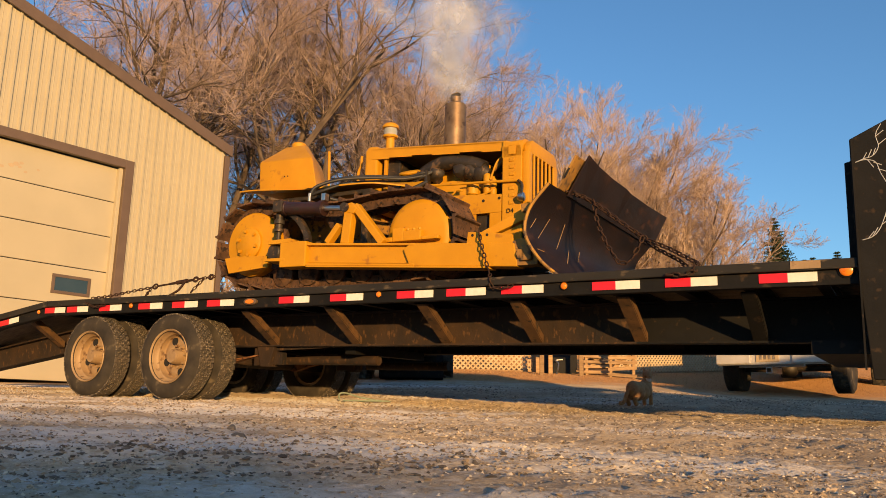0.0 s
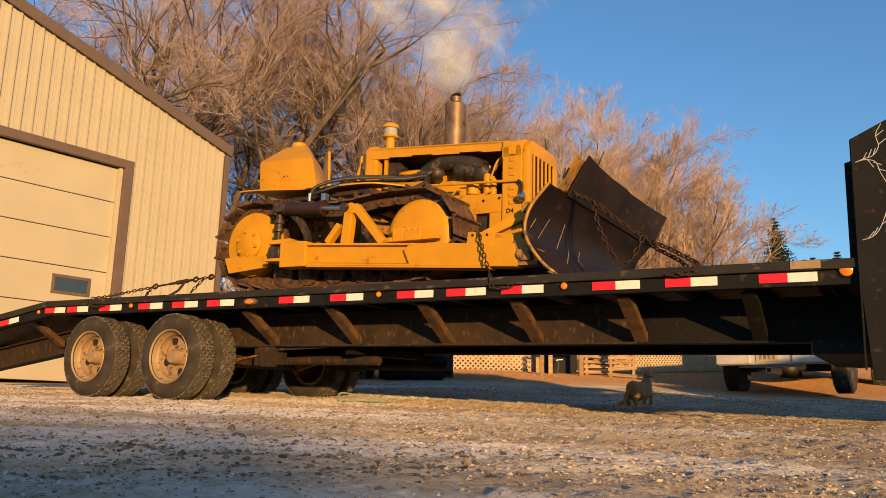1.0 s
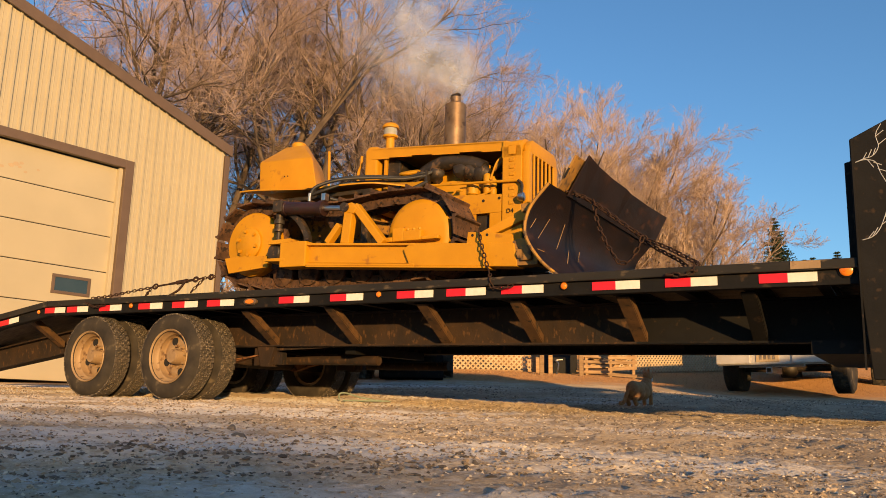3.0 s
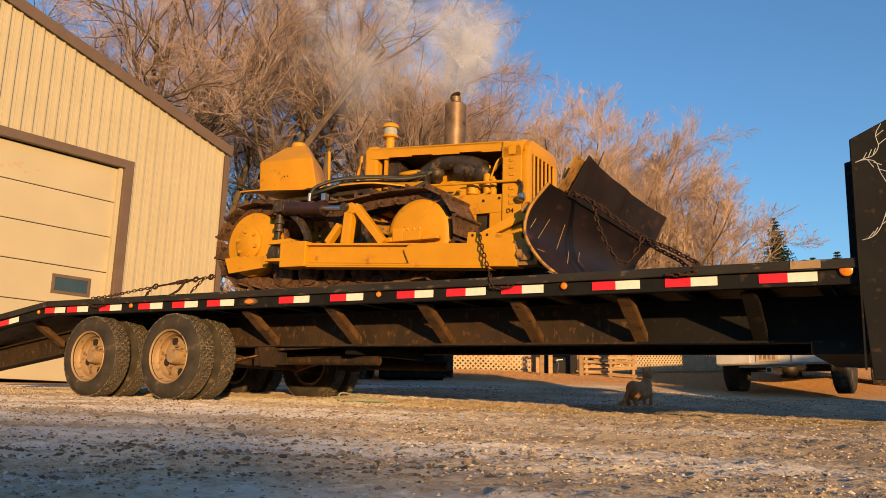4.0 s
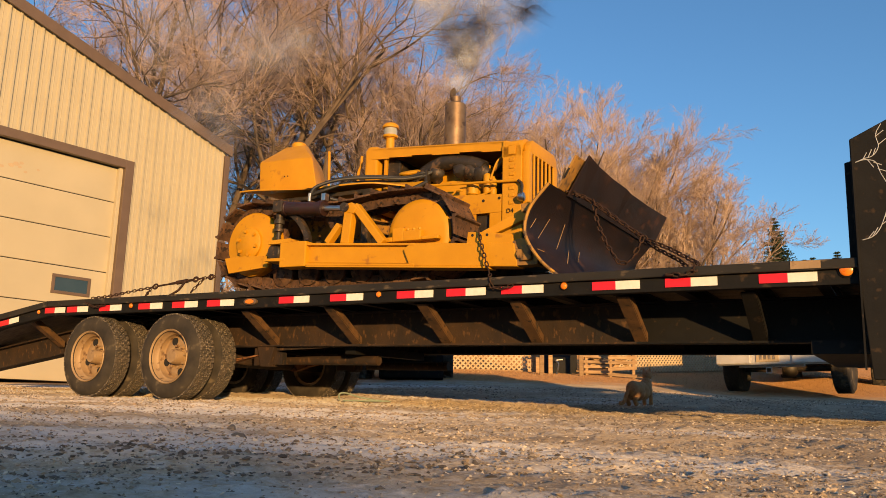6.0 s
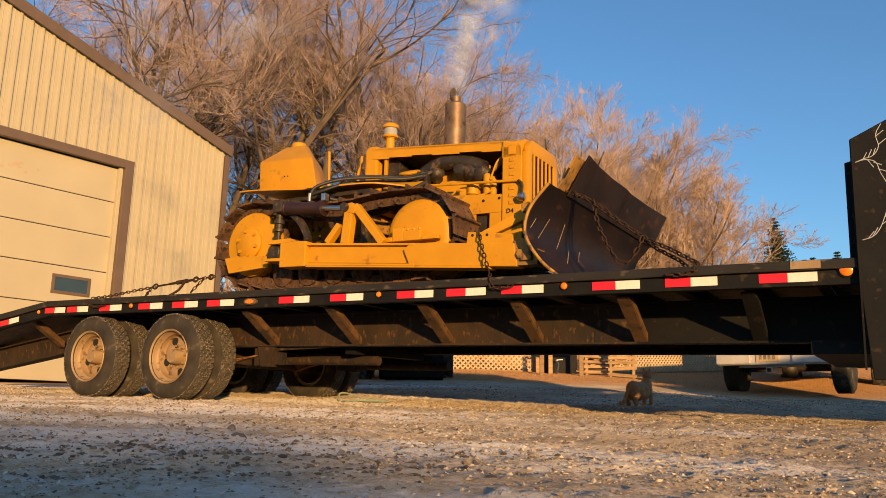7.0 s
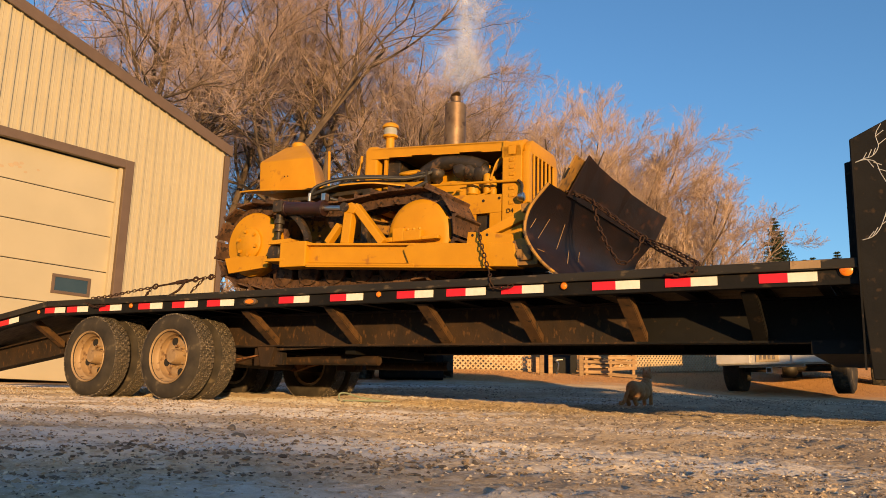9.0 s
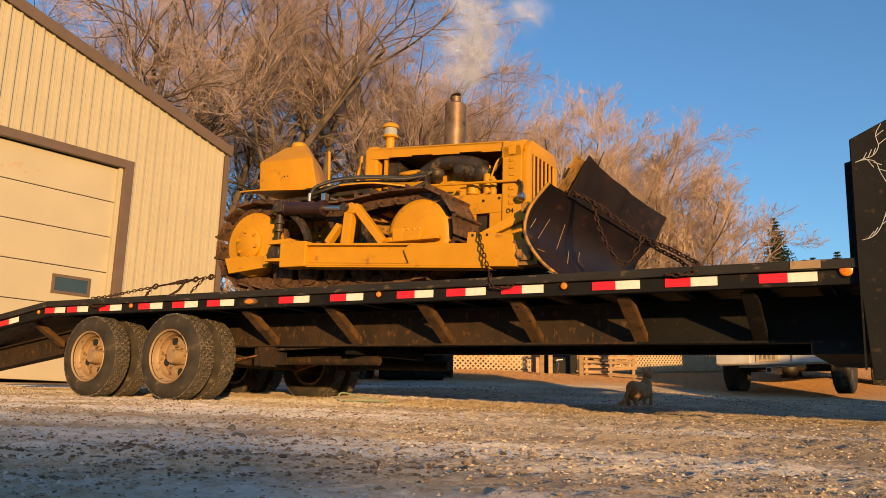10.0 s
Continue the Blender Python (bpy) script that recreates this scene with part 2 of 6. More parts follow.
def ground_material():
    m = bpy.data.materials.new("frosty_gravel")
    m.use_nodes = True
    nd, ln = m.node_tree.nodes, m.node_tree.links
    b = nd["Principled BSDF"]
    tc = nd.new("ShaderNodeTexCoord")

    def tex(scale, detail=6, rough=0.55, stretch=(1, 1, 1)):
        mp = nd.new("ShaderNodeMapping")
        mp.inputs["Scale"].default_value = stretch
        ln.new(tc.outputs["Object"], mp.inputs["Vector"])
        n = nd.new("ShaderNodeTexNoise")
        n.inputs["Scale"].default_value, n.inputs["Detail"].default_value, n.inputs["Roughness"].default_value = scale, detail, rough
        ln.new(mp.outputs[0], n.inputs["Vector"])
        return n.outputs["Fac"]

    def ramp(src, stops):
        r = nd.new("ShaderNodeValToRGB")
        e = r.color_ramp.elements
        e[0].position, e[0].color = stops[0][0], (*stops[0][1], 1)
        e[1].position, e[1].color = stops[-1][0], (*stops[-1][1], 1)
        for p, c in stops[1:-1]:
            k = e.new(p)
            k.color = (*c, 1)
        ln.new(src, r.inputs["Fac"])
        return r.outputs["Color"]

    def mix(fac, a, c):
        x = nd.new("ShaderNodeMix")
        x.data_type = "RGBA"
        ln.new(fac, x.inputs["Factor"])
        ln.new(a, x.inputs["A"])
        if isinstance(c, tuple):
            x.inputs["B"].default_value = (*c, 1)
        else:
            ln.new(c, x.inputs["B"])
        return x.outputs["Result"]

    def math_node(op, a, v):
        x = nd.new("ShaderNodeMath")
        x.operation = op
        ln.new(a, x.inputs[0])
        if isinstance(v, float):
            x.inputs[1].default_value = v
        else:
            ln.new(v, x.inputs[1])
        return x.outputs[0]

    grit = ramp(tex(55, 8, 0.7), [(0.3, (0.27, 0.2, 0.13)), (0.5, (0.46, 0.355, 0.235)), (0.7, (0.62, 0.5, 0.35))])
    mud = ramp(tex(9, 8, 0.65), [(0.3, (0.17, 0.13, 0.09)), (0.7, (0.36, 0.28, 0.195))])
    col = mix(ramp(tex(1.1, 5, 0.6), [(0.42, (0, 0, 0)), (0.6, (0.8, 0.8, 0.8))]), grit, mud)
    # frost and thin snow lie in patches along the wheel tracks
    patch = math_node("ADD", math_node("MULTIPLY", tex(0.55, 4, 0.5, (0.55, 1.6, 1)), 0.75), math_node("MULTIPLY", tex(24, 7, 0.75), 0.3))
    sx = nd.new("ShaderNodeSeparateXYZ")
    ln.new(tc.outputs["Object"], sx.inputs[0])
    side = nd.new("ShaderNodeMapRange")
    side.inputs["From Min"].default_value, side.inputs["From Max"].default_value = 0.5, -0.9
    side.inputs["To Min"].default_value, side.inputs["To Max"].default_value = -0.04, 0.045
    ln.new(sx.outputs["X"], side.inputs["Value"])
    patch = math_node("ADD", patch, side.outputs["Result"])
    off = math_node("ABSOLUTE", math_node("SUBTRACT", sx.outputs["Y"], 1.7), 0.0)
    streak = nd.new("ShaderNodeMapRange")
    streak.inputs["From Min"].default_value, streak.inputs["From Max"].default_value = 0.16, 0.03
    streak.inputs["To Max"].default_value = 0.2
    ln.new(off, streak.inputs["Value"])
    reach = nd.new("ShaderNodeMapRange")
    reach.inputs["From Min"].default_value, reach.inputs["From Max"].default_value = 0.3, -0.3
    ln.new(sx.outputs["X"], reach.inputs["Value"])
    patch = math_node("ADD", patch, math_node("MULTIPLY", streak.outputs["Result"], reach.outputs["Result"]))
    thin = nd.new("ShaderNodeMapRange")
    thin.inputs["From Min"].default_value, thin.inputs["From Max"].default_value = 4.5, 8.5
    thin.inputs["To Max"].default_value = -0.05
    ln.new(sx.outputs["Y"], thin.inputs["Value"])
    patch = math_node("ADD", patch, thin.outputs["Result"])
    frost = ramp(patch, [(0.49, (0, 0, 0)), (0.58, (0.8, 0.8, 0.8))])
    col = mix(frost, col, (0.66, 0.62, 0.575))
    # dead grass takes over on the bank
    sep = nd.new("ShaderNodeSeparateXYZ")
    ln.new(tc.outputs["Object"], sep.inputs[0])
    edge = math_node("ADD", sep.outputs["Y"], math_node("MULTIPLY", tex(0.9, 4), 3.0))
    bank = nd.new("ShaderNodeMapRange")
    bank.inputs["From Min"].default_value, bank.inputs["From Max"].default_value = 13.4, 14.2
    ln.new(edge, bank.inputs["Value"])
    straw = ramp(tex(30, 8, 0.7), [(0.3, (0.26, 0.13, 0.05)), (0.7, (0.5, 0.27, 0.11))])
    col = mix(bank.outputs["Result"], col, straw)
    ln.new(col, b.inputs["Base Color"])
    b.inputs["Roughness"].default_value = 0.95
    b.inputs["Specular IOR Level"].default_value = 0.25
    b.inputs["Diffuse Roughness"].default_value = 0.8
    h = math_node("ADD", math_node("MULTIPLY", tex(70, 6, 0.7), 0.6), tex(14, 5, 0.6))
    bp = nd.new("ShaderNodeBump")
    bp.inputs["Strength"].default_value, bp.inputs["Distance"].default_value = 0.7, 0.02
    ln.new(h, bp.inputs["Height"])
    ln.new(bp.outputs["Normal"], b.inputs["Normal"])
    return m


def lumps(v):
    """Small unevenness of the frozen ground."""
    ridge = 0.02 * math.exp(-((v.y - 1.45) / 0.13) ** 2) * (0.5 + noise.noise(v * 6)) * smoothstep(0.25, -0.2, v.x)
    k = min(2.0, 0.55 + 0.16 * v.y)
    fine = max(0, noise.noise(v * 13 / k)) * 0.013 * k + max(0, noise.noise(v * 29 / k)) * 0.012 * k + max(0, noise.noise(v * 55 / k)) * 0.009 * k
    return noise.noise(v * 0.9) * 0.012 + noise.noise(v * 3.1) * 0.008 + noise.noise(v * 9) * 0.006 + fine - 0.009 + ridge


def build_ground():
    xs = spaced(0.022, -1.3, 1.3, 7, 1.022)
    ys = [0.55 + 0.016 * k for k in range(90)]
    while ys[-1] < 14:
        ys.append(ys[-1] * 1.009)
    for far in (xs, ys):
        step = 0.3
        while far[-1] < 400:
            step *= 1.2
            far.append(far[-1] + step)
        step = 0.3
        while far[0] > -400:
            step *= 1.2
            far.insert(0, far[0] - step)
    verts = []
    for y in ys:
        for x in xs:
            near = max(0.0, 1 - abs(x) / 10) * max(0.0, 1 - abs(y - 4) / 11)
            v = Vector((x, y, 0))
            verts.append((x, y, land(x, y) + lumps(v) * min(1, near * 1.6)))
    n = len(xs)
    faces = [(j * n + i, j * n + i + 1, (j + 1) * n + i + 1, (j + 1) * n + i) for j in range(len(ys) - 1) for i in range(n - 1)]
    me = bpy.data.meshes.new("ground")
    me.from_pydata(verts, [], faces)
    me.materials.append(ground_material())
    me.shade_smooth()
    tagged(new("ground", me), "frosty gravel farmyard with frozen mud and straw", "ground", kind="structure")


build_ground()

# ---------------------------------------------------------------- metal shed
SHED = Matrix(((0.63, -0.777, 0, -5.47), (0.777, 0.63, 0, 13.806), (0, 0, 1, 0.421), (0, 0, 0, 1)))
EAVE_X, EAVE_Z, RIDGE_X, PITCH = 1.82, 4.67, -4.6, 0.316
RIDGE_Z = EAVE_Z + PITCH * (EAVE_X - RIDGE_X)
FAR_X = 2 * RIDGE_X - EAVE_X
DOOR_L, DOOR_R, DOOR_T = -4.6, -0.327, 3.76


def roof_z(x):
    return RIDGE_Z - PITCH * abs(x - RIDGE_X)


def siding(bm, x0, x1, bottom, top):
    """Ribbed sheet on the plane y = 0, ribs every 0.18 m."""
    step, rib, prof = 0.183, 0.032, []
    k = math.floor(x0 / step)
    x = k * step
    while x < x1:
        for dx, dy in ((0.0, 0.0), (0.01, -rib), (0.04, -rib), (0.05, 0.0), (0.105, 0.0), (0.111, -0.006), (0.118, 0.0)):
            if x0 <= x + dx <= x1:
                prof.append((x + dx, dy))
        x += step
    prof = [(x0, 0.0)] + prof + [(x1, 0.0)]
    lo = [bm.verts.new((px, py, bottom(px))) for px, py in prof]
    hi = [bm.verts.new((px, py, top(px))) for px, py in prof]
    for i in range(len(prof) - 1):
        if prof[i + 1][0] - prof[i][0] > 1e-5:
            bm.faces.new([lo[i], lo[i + 1], hi[i + 1], hi[i]])


def build_shed():
    root = thing("shed", SHED, "cream ribbed steel farm shed with brown trim", "shed")
    bm = B()
    siding(bm, DOOR_R + 0.11, EAVE_X - 0.08, lambda x: -0.3, lambda x: roof_z(x) - 0.05)
    siding(bm, DOOR_L - 0.11, DOOR_R + 0.11, lambda x: DOOR_T + 0.12, lambda x: roof_z(x) - 0.05)
    siding(bm, FAR_X, DOOR_L - 0.11, lambda x: -0.3, lambda x: roof_z(x) - 0.05)
    part("front_wall", bm, SIDING, root, "cream ribbed steel siding")
    bm = B()
    box(bm, (EAVE_X - 0.1, 0.03, -0.3), (EAVE_X - 0.02, 14, EAVE_Z - 0.05))
    box(bm, (FAR_X, 0.03, -0.3), (FAR_X + 0.08, 14, EAVE_Z - 0.05))
    box(bm, (FAR_X, 13.9, -0.3), (EAVE_X - 0.02, 14, EAVE_Z - 0.05))
    part("side_wall", bm, SIDING, root)
    bm = B()
    box(bm, (DOOR_R + 0.12, 0.02, -0.3), (EAVE_X - 0.1, 0.12, EAVE_Z - 0.1))
    part("inner_wall", bm, SIDING, root)
    # roof slabs
    bm = B()
    for sgn, ex in ((1, EAVE_X + 0.03), (-1, FAR_X - 0.03)):
        z0 = roof_z(ex)
        prism(bm, [(RIDGE_X, RIDGE_Z), (ex, z0), (ex, z0 + 0.08), (RIDGE_X, RIDGE_Z + 0.08)], -0.06, 14.1, "y")
    part("roof", bm, TRIM, root, "brown steel roof")
    for ex in (EAVE_X + 0.035, FAR_X - 0.035):
        bm = B()
        z0 = roof_z(ex)
        prism(bm, [(RIDGE_X, RIDGE_Z - 0.12), (ex, z0 - 0.12), (ex, z0 + 0.085), (RIDGE_X, RIDGE_Z + 0.085)], -0.1, -0.062, "y", 0.006)
        part("gable_trim", bm, TRIM, root)
    bm = B()
    box(bm, (EAVE_X - 0.1, -0.05, -0.3), (EAVE_X + 0.012, 0.03, EAVE_Z - 0.12), 0.006)
    part("corner_trim", bm, TRIM, root)
    for a, b in (((DOOR_R, -0.05, -0.3), (DOOR_R + 0.16, 0.05, DOOR_T + 0.15)), ((DOOR_L - 0.16, -0.05, -0.3), (DOOR_L, 0.05, DOOR_T + 0.15)),
                 ((DOOR_L, -0.05, DOOR_T), (DOOR_R, 0.05, DOOR_T + 0.15))):
        bm = B()
        box(bm, a, b, 0.006)
        part("door_trim", bm, TRIM, root)
    bm = B()
    box(bm, (DOOR_R - 0.07, 0.02, -0.3), (DOOR_R - 0.002, 0.14, DOOR_T), 0.006)
    part("door_stop", bm, DOORM, root)
    door = thing("overhead_door", SHED, "cream sectional overhead door, closed, with a small dark window", "door")
    h = DOOR_T / 6
    for i in range(6):
        bm = B()
        box(bm, (DOOR_L + 0.004, 0.10, i * h + 0.006), (DOOR_R - 0.02, 0.15, (i + 1) * h - 0.006), 0.012)
        part("door_panel", bm, DOORM, door)
    bm = B()
    box(bm, (DOOR_L + 0.004, 0.115, 0), (DOOR_R - 0.02, 0.14, DOOR_T))
    part("door_backing", bm, DARK, door)
    for x, z, r in ((-2.16, 3.36, 0.045), (-2.09, 3.40, 0.05), (-2.03, 3.36, 0.03), (-2.01, 3.43, 0.035), (-1.93, 3.30, 0.03), (-1.74, 3.38, 0.025), (-2.3, 3.31, 0.035)):
        bm = B()
        n = 14
        prism(bm, [(x + math.cos(k * math.tau / n) * r * (1 + 0.4 * noise.noise(Vector((k, x * 9, 0)))), z + math.sin(k * math.tau / n) * r * 0.7 * (1 + 0.4 * noise.noise(Vector((k, z * 9, 4))))) for k in range(n)], 0.0985, 0.1005, "y")
        part("smudge", bm, SMUDGE, door, "greyish smudge on the door")
    bm = B()
    wx0, wx1, wz0, wz1 = -1.31, -0.66, 1.415, 1.735
    for a, b in (((wx0, 0.08, wz0), (wx1, 0.105, wz0 + 0.05)), ((wx0, 0.08, wz1 - 0.05), (wx1, 0.105, wz1)),
                 ((wx0, 0.08, wz0 + 0.05), (wx0 + 0.05, 0.105, wz1 - 0.05)), ((wx1 - 0.05, 0.08, wz0 + 0.05), (wx1, 0.105, wz1 - 0.05))):
        box(bm, a, b, 0.004)
    part("window_frame", bm, TRIM, door, "dark brown window frame")
    bm = B()
    box(bm, (wx0 + 0.045, 0.088, wz0 + 0.045), (wx1 - 0.045, 0.096, wz1 - 0.045))
    part("window_pane", bm, GLASS, door, "dark reflecting pane")


build_shed()

# ---------------------------------------------------------------- trailer
# s runs rearward along the deck, l across it from the near rail, h above the reflector tape.
TRAILER = Matrix(((0.8652, 0.5014, 0.0071, 1.110), (-0.5011, 0.865, -0.0272, 5.082), (-0.0198, 0.02, 0.9996, 0.006), (0, 0, 0, 1)))
WIDE = 2.55
DECK = 0.118


def Q(s, l, h):
    return Vector((-s, l, h + 0.809))


def qbox(bm, s0, s1, l0, l1, h0, h1, bevel=0.0):
    return box(bm, Q(s0, l0, h0), Q(s1, l1, h1), bevel)


def qprism(bm, outline, l0, l1, bevel=0.0):
    """Extrude an outline of (s, h) across the deck."""
    return prism(bm, [(-s, h + 0.809) for s, h in outline], l0, l1, "y", bevel)


def tyre_profile(w, r):
    k = r - 0.155
    return [(0.02, k), (0.0, k + 0.05), (0.0, k + 0.09), (0.012, r - 0.025), (0.03, r - 0.004), (0.045, r), (w - 0.045, r), (w - 0.03, r - 0.004),
            (w - 0.012, r - 0.025), (w, k + 0.09), (w, k + 0.05), (w - 0.02, k)]


def build_tyre(root, y, w=0.215, r=0.385):
    """A road tyre on the y axis, with ribs cut into blocks."""
    bm = B()
    lathe(bm, (0, y, 0), (0, 1, 0), tyre_profile(w, r - 0.008), 48, caps=False)
    part("tyre", bm, RUBBER, root, "black rubber truck tyre", True)
    bm = B()
    rows, n = 5, 44
    bw = (w - 0.05) / rows
    for j in range(rows):
        y0 = y + 0.025 + j * bw
        for i in range(n):
            a0 = math.tau * (i + 0.5 * (j % 2)) / n
            a1 = a0 + math.tau / n * 0.78
            pts = []
            for rr in (r - 0.014, r):
                for a, yy in ((a0, y0 + 0.004), (a1, y0 + 0.004), (a1 + 0.02, y0 + bw - 0.004), (a0 + 0.02, y0 + bw - 0.004)):
                    pts.append((math.cos(a) * rr, yy, math.sin(a) * rr))
            hexa(bm, pts)
    tagged(part("tread", bm, TREAD, root, "worn tread packed with frost"), kind="stuff")


def build_wheel(parent, m):
    """Dual wheel: deep-dished rim, two tyres, hub and hand holes. y = 0 is the outer face."""
    bm = B()
    lathe(bm, (0, 0, 0), (0, 1, 0), [(0.012, 0.225), (0.0, 0.238), (0.006, 0.243), (0.02, 0.236), (0.03, 0.222), (0.06, 0.214), (0.075, 0.2), (0.13, 0.196),
                                    (0.14, 0.19), (0.125, 0.165), (0.118, 0.12), (0.128, 0.1), (0.14, 0.095), (0.15, 0.0)], 40, caps=False)
    lathe(bm, (0, 0.0, 0), (0, 1, 0), [(0.02, 0.236), (0.45, 0.236), (0.45, 0.19), (0.14, 0.19)], 40, caps=False)
    root = part("wheel", bm, RIM, parent, "dusty cream dished steel wheel", True)
    root.matrix_local = m
    build_tyre(root, 0.0)
    build_tyre(root, 0.265)
    bm = B()
    lathe(bm, (0, 0.14, 0), (0, -1, 0), [(0, 0.075), (0.03, 0.072), (0.085, 0.062), (0.1, 0.055), (0.104, 0.0)], 24)
    part("hub_cap", bm, RIM, root, "", True)
    for k in range(8):
        bm = B()
        a = k * math.tau / 8 + 0.2
        c = Vector((math.cos(a) * 0.098, 0.135, math.sin(a) * 0.098))
        cyl(bm, c, c + Vector((0, -0.035, 0)), 0.012, 6)
        part("lug_nut", bm, RIM, root)
    # dark discs on the rim paint the shade inside the hand holes
    for k in range(4):
        bm = B()
        a = k * math.tau / 4 + 0.35
        c = Vector((math.cos(a) * 0.145, 0.13, math.sin(a) * 0.145))
        cyl(bm, c, c + Vector((0, -0.013, 0)), 0.036, 14)
        part("hand_hole", bm, DARK, root, "near-black disc standing for a shaded hole in the wheel")
    return root


def bracket(root, s, l_in=0.56, h_in=-0.3):
    """Bent gusset from the side rail down to the main beam."""
    bm = B()
    w = 0.085
    beam(bm, Q(s, 0.14, -0.03), Q(s, l_in, h_in), w, 0.008, (-1e-3, 0.5, 1))
    for d in (-w / 2, w / 2):
        hexa(bm, [Q(s + d - 0.004, 0.15, -0.03), Q(s + d + 0.004, 0.15, -0.03), Q(s + d + 0.004, l_in, h_in + 0.005), Q(s + d - 0.004, l_in, h_in + 0.005),
                                                    Q(s + d - 0.004, 0.22, -0.02), Q(s + d + 0.004, 0.22, -0.02), Q(s + d + 0.004, l_in, h_in + 0.06), Q(s + d - 0.004, l_in, h_in + 0.06)])
    # brackets ahead of s = -0.5 take the darker black
    part("bracket", bm, BRACKET if s > -0.5 else BLACK, root, "dusty diagonal steel bracket")


def ibeam(bm, pts, l, web=0.012, flange=0.15, depth=0.29):
    """I-section swept along (s, h of its underside)."""
    w, f, t = web / 2, flange / 2, 0.014
    sec = [(-f, 0), (f, 0), (f, t), (w, t), (w, depth - t), (f, depth - t), (f, depth), (-f, depth), (-f, depth - t), (-w, depth - t), (-w, t), (-f, t)]
    rows = [[bm.verts.new(Q(s, l + dl, h + dh)) for dl, dh in sec] for s, h in pts]
    for r0, r1 in zip(rows, rows[1:]):
        for k in range(12):
            bm.faces.new([r0[k], r0[(k + 1) % 12], r1[(k + 1) % 12], r1[k]])
    bm.faces.new(rows[0])
    bm.faces.new(rows[-1][::-1])


def tape(root, s, dh=0.0, red=True, white=True, l=0.022, tilt=0.0):
    """A length of red and white reflector tape on the side rail."""
    for on, a, b, m, nm in ((red, 0.0, 0.158, RED, "red_tape"), (white, -0.158, 0.0, WHITE, "white_tape")):
        if on:
            bm = B()
            pts = []
            for ll in (l, l + 0.006):
                for ss, hh in ((s + a, 0.0), (s + b, 0.0), (s + b, 0.055), (s + a, 0.055)):
                    pts.append(Q(ss, ll, dh + hh + tilt * (ss - s)))
            hexa(bm, pts)
            part(nm, bm, m, root)


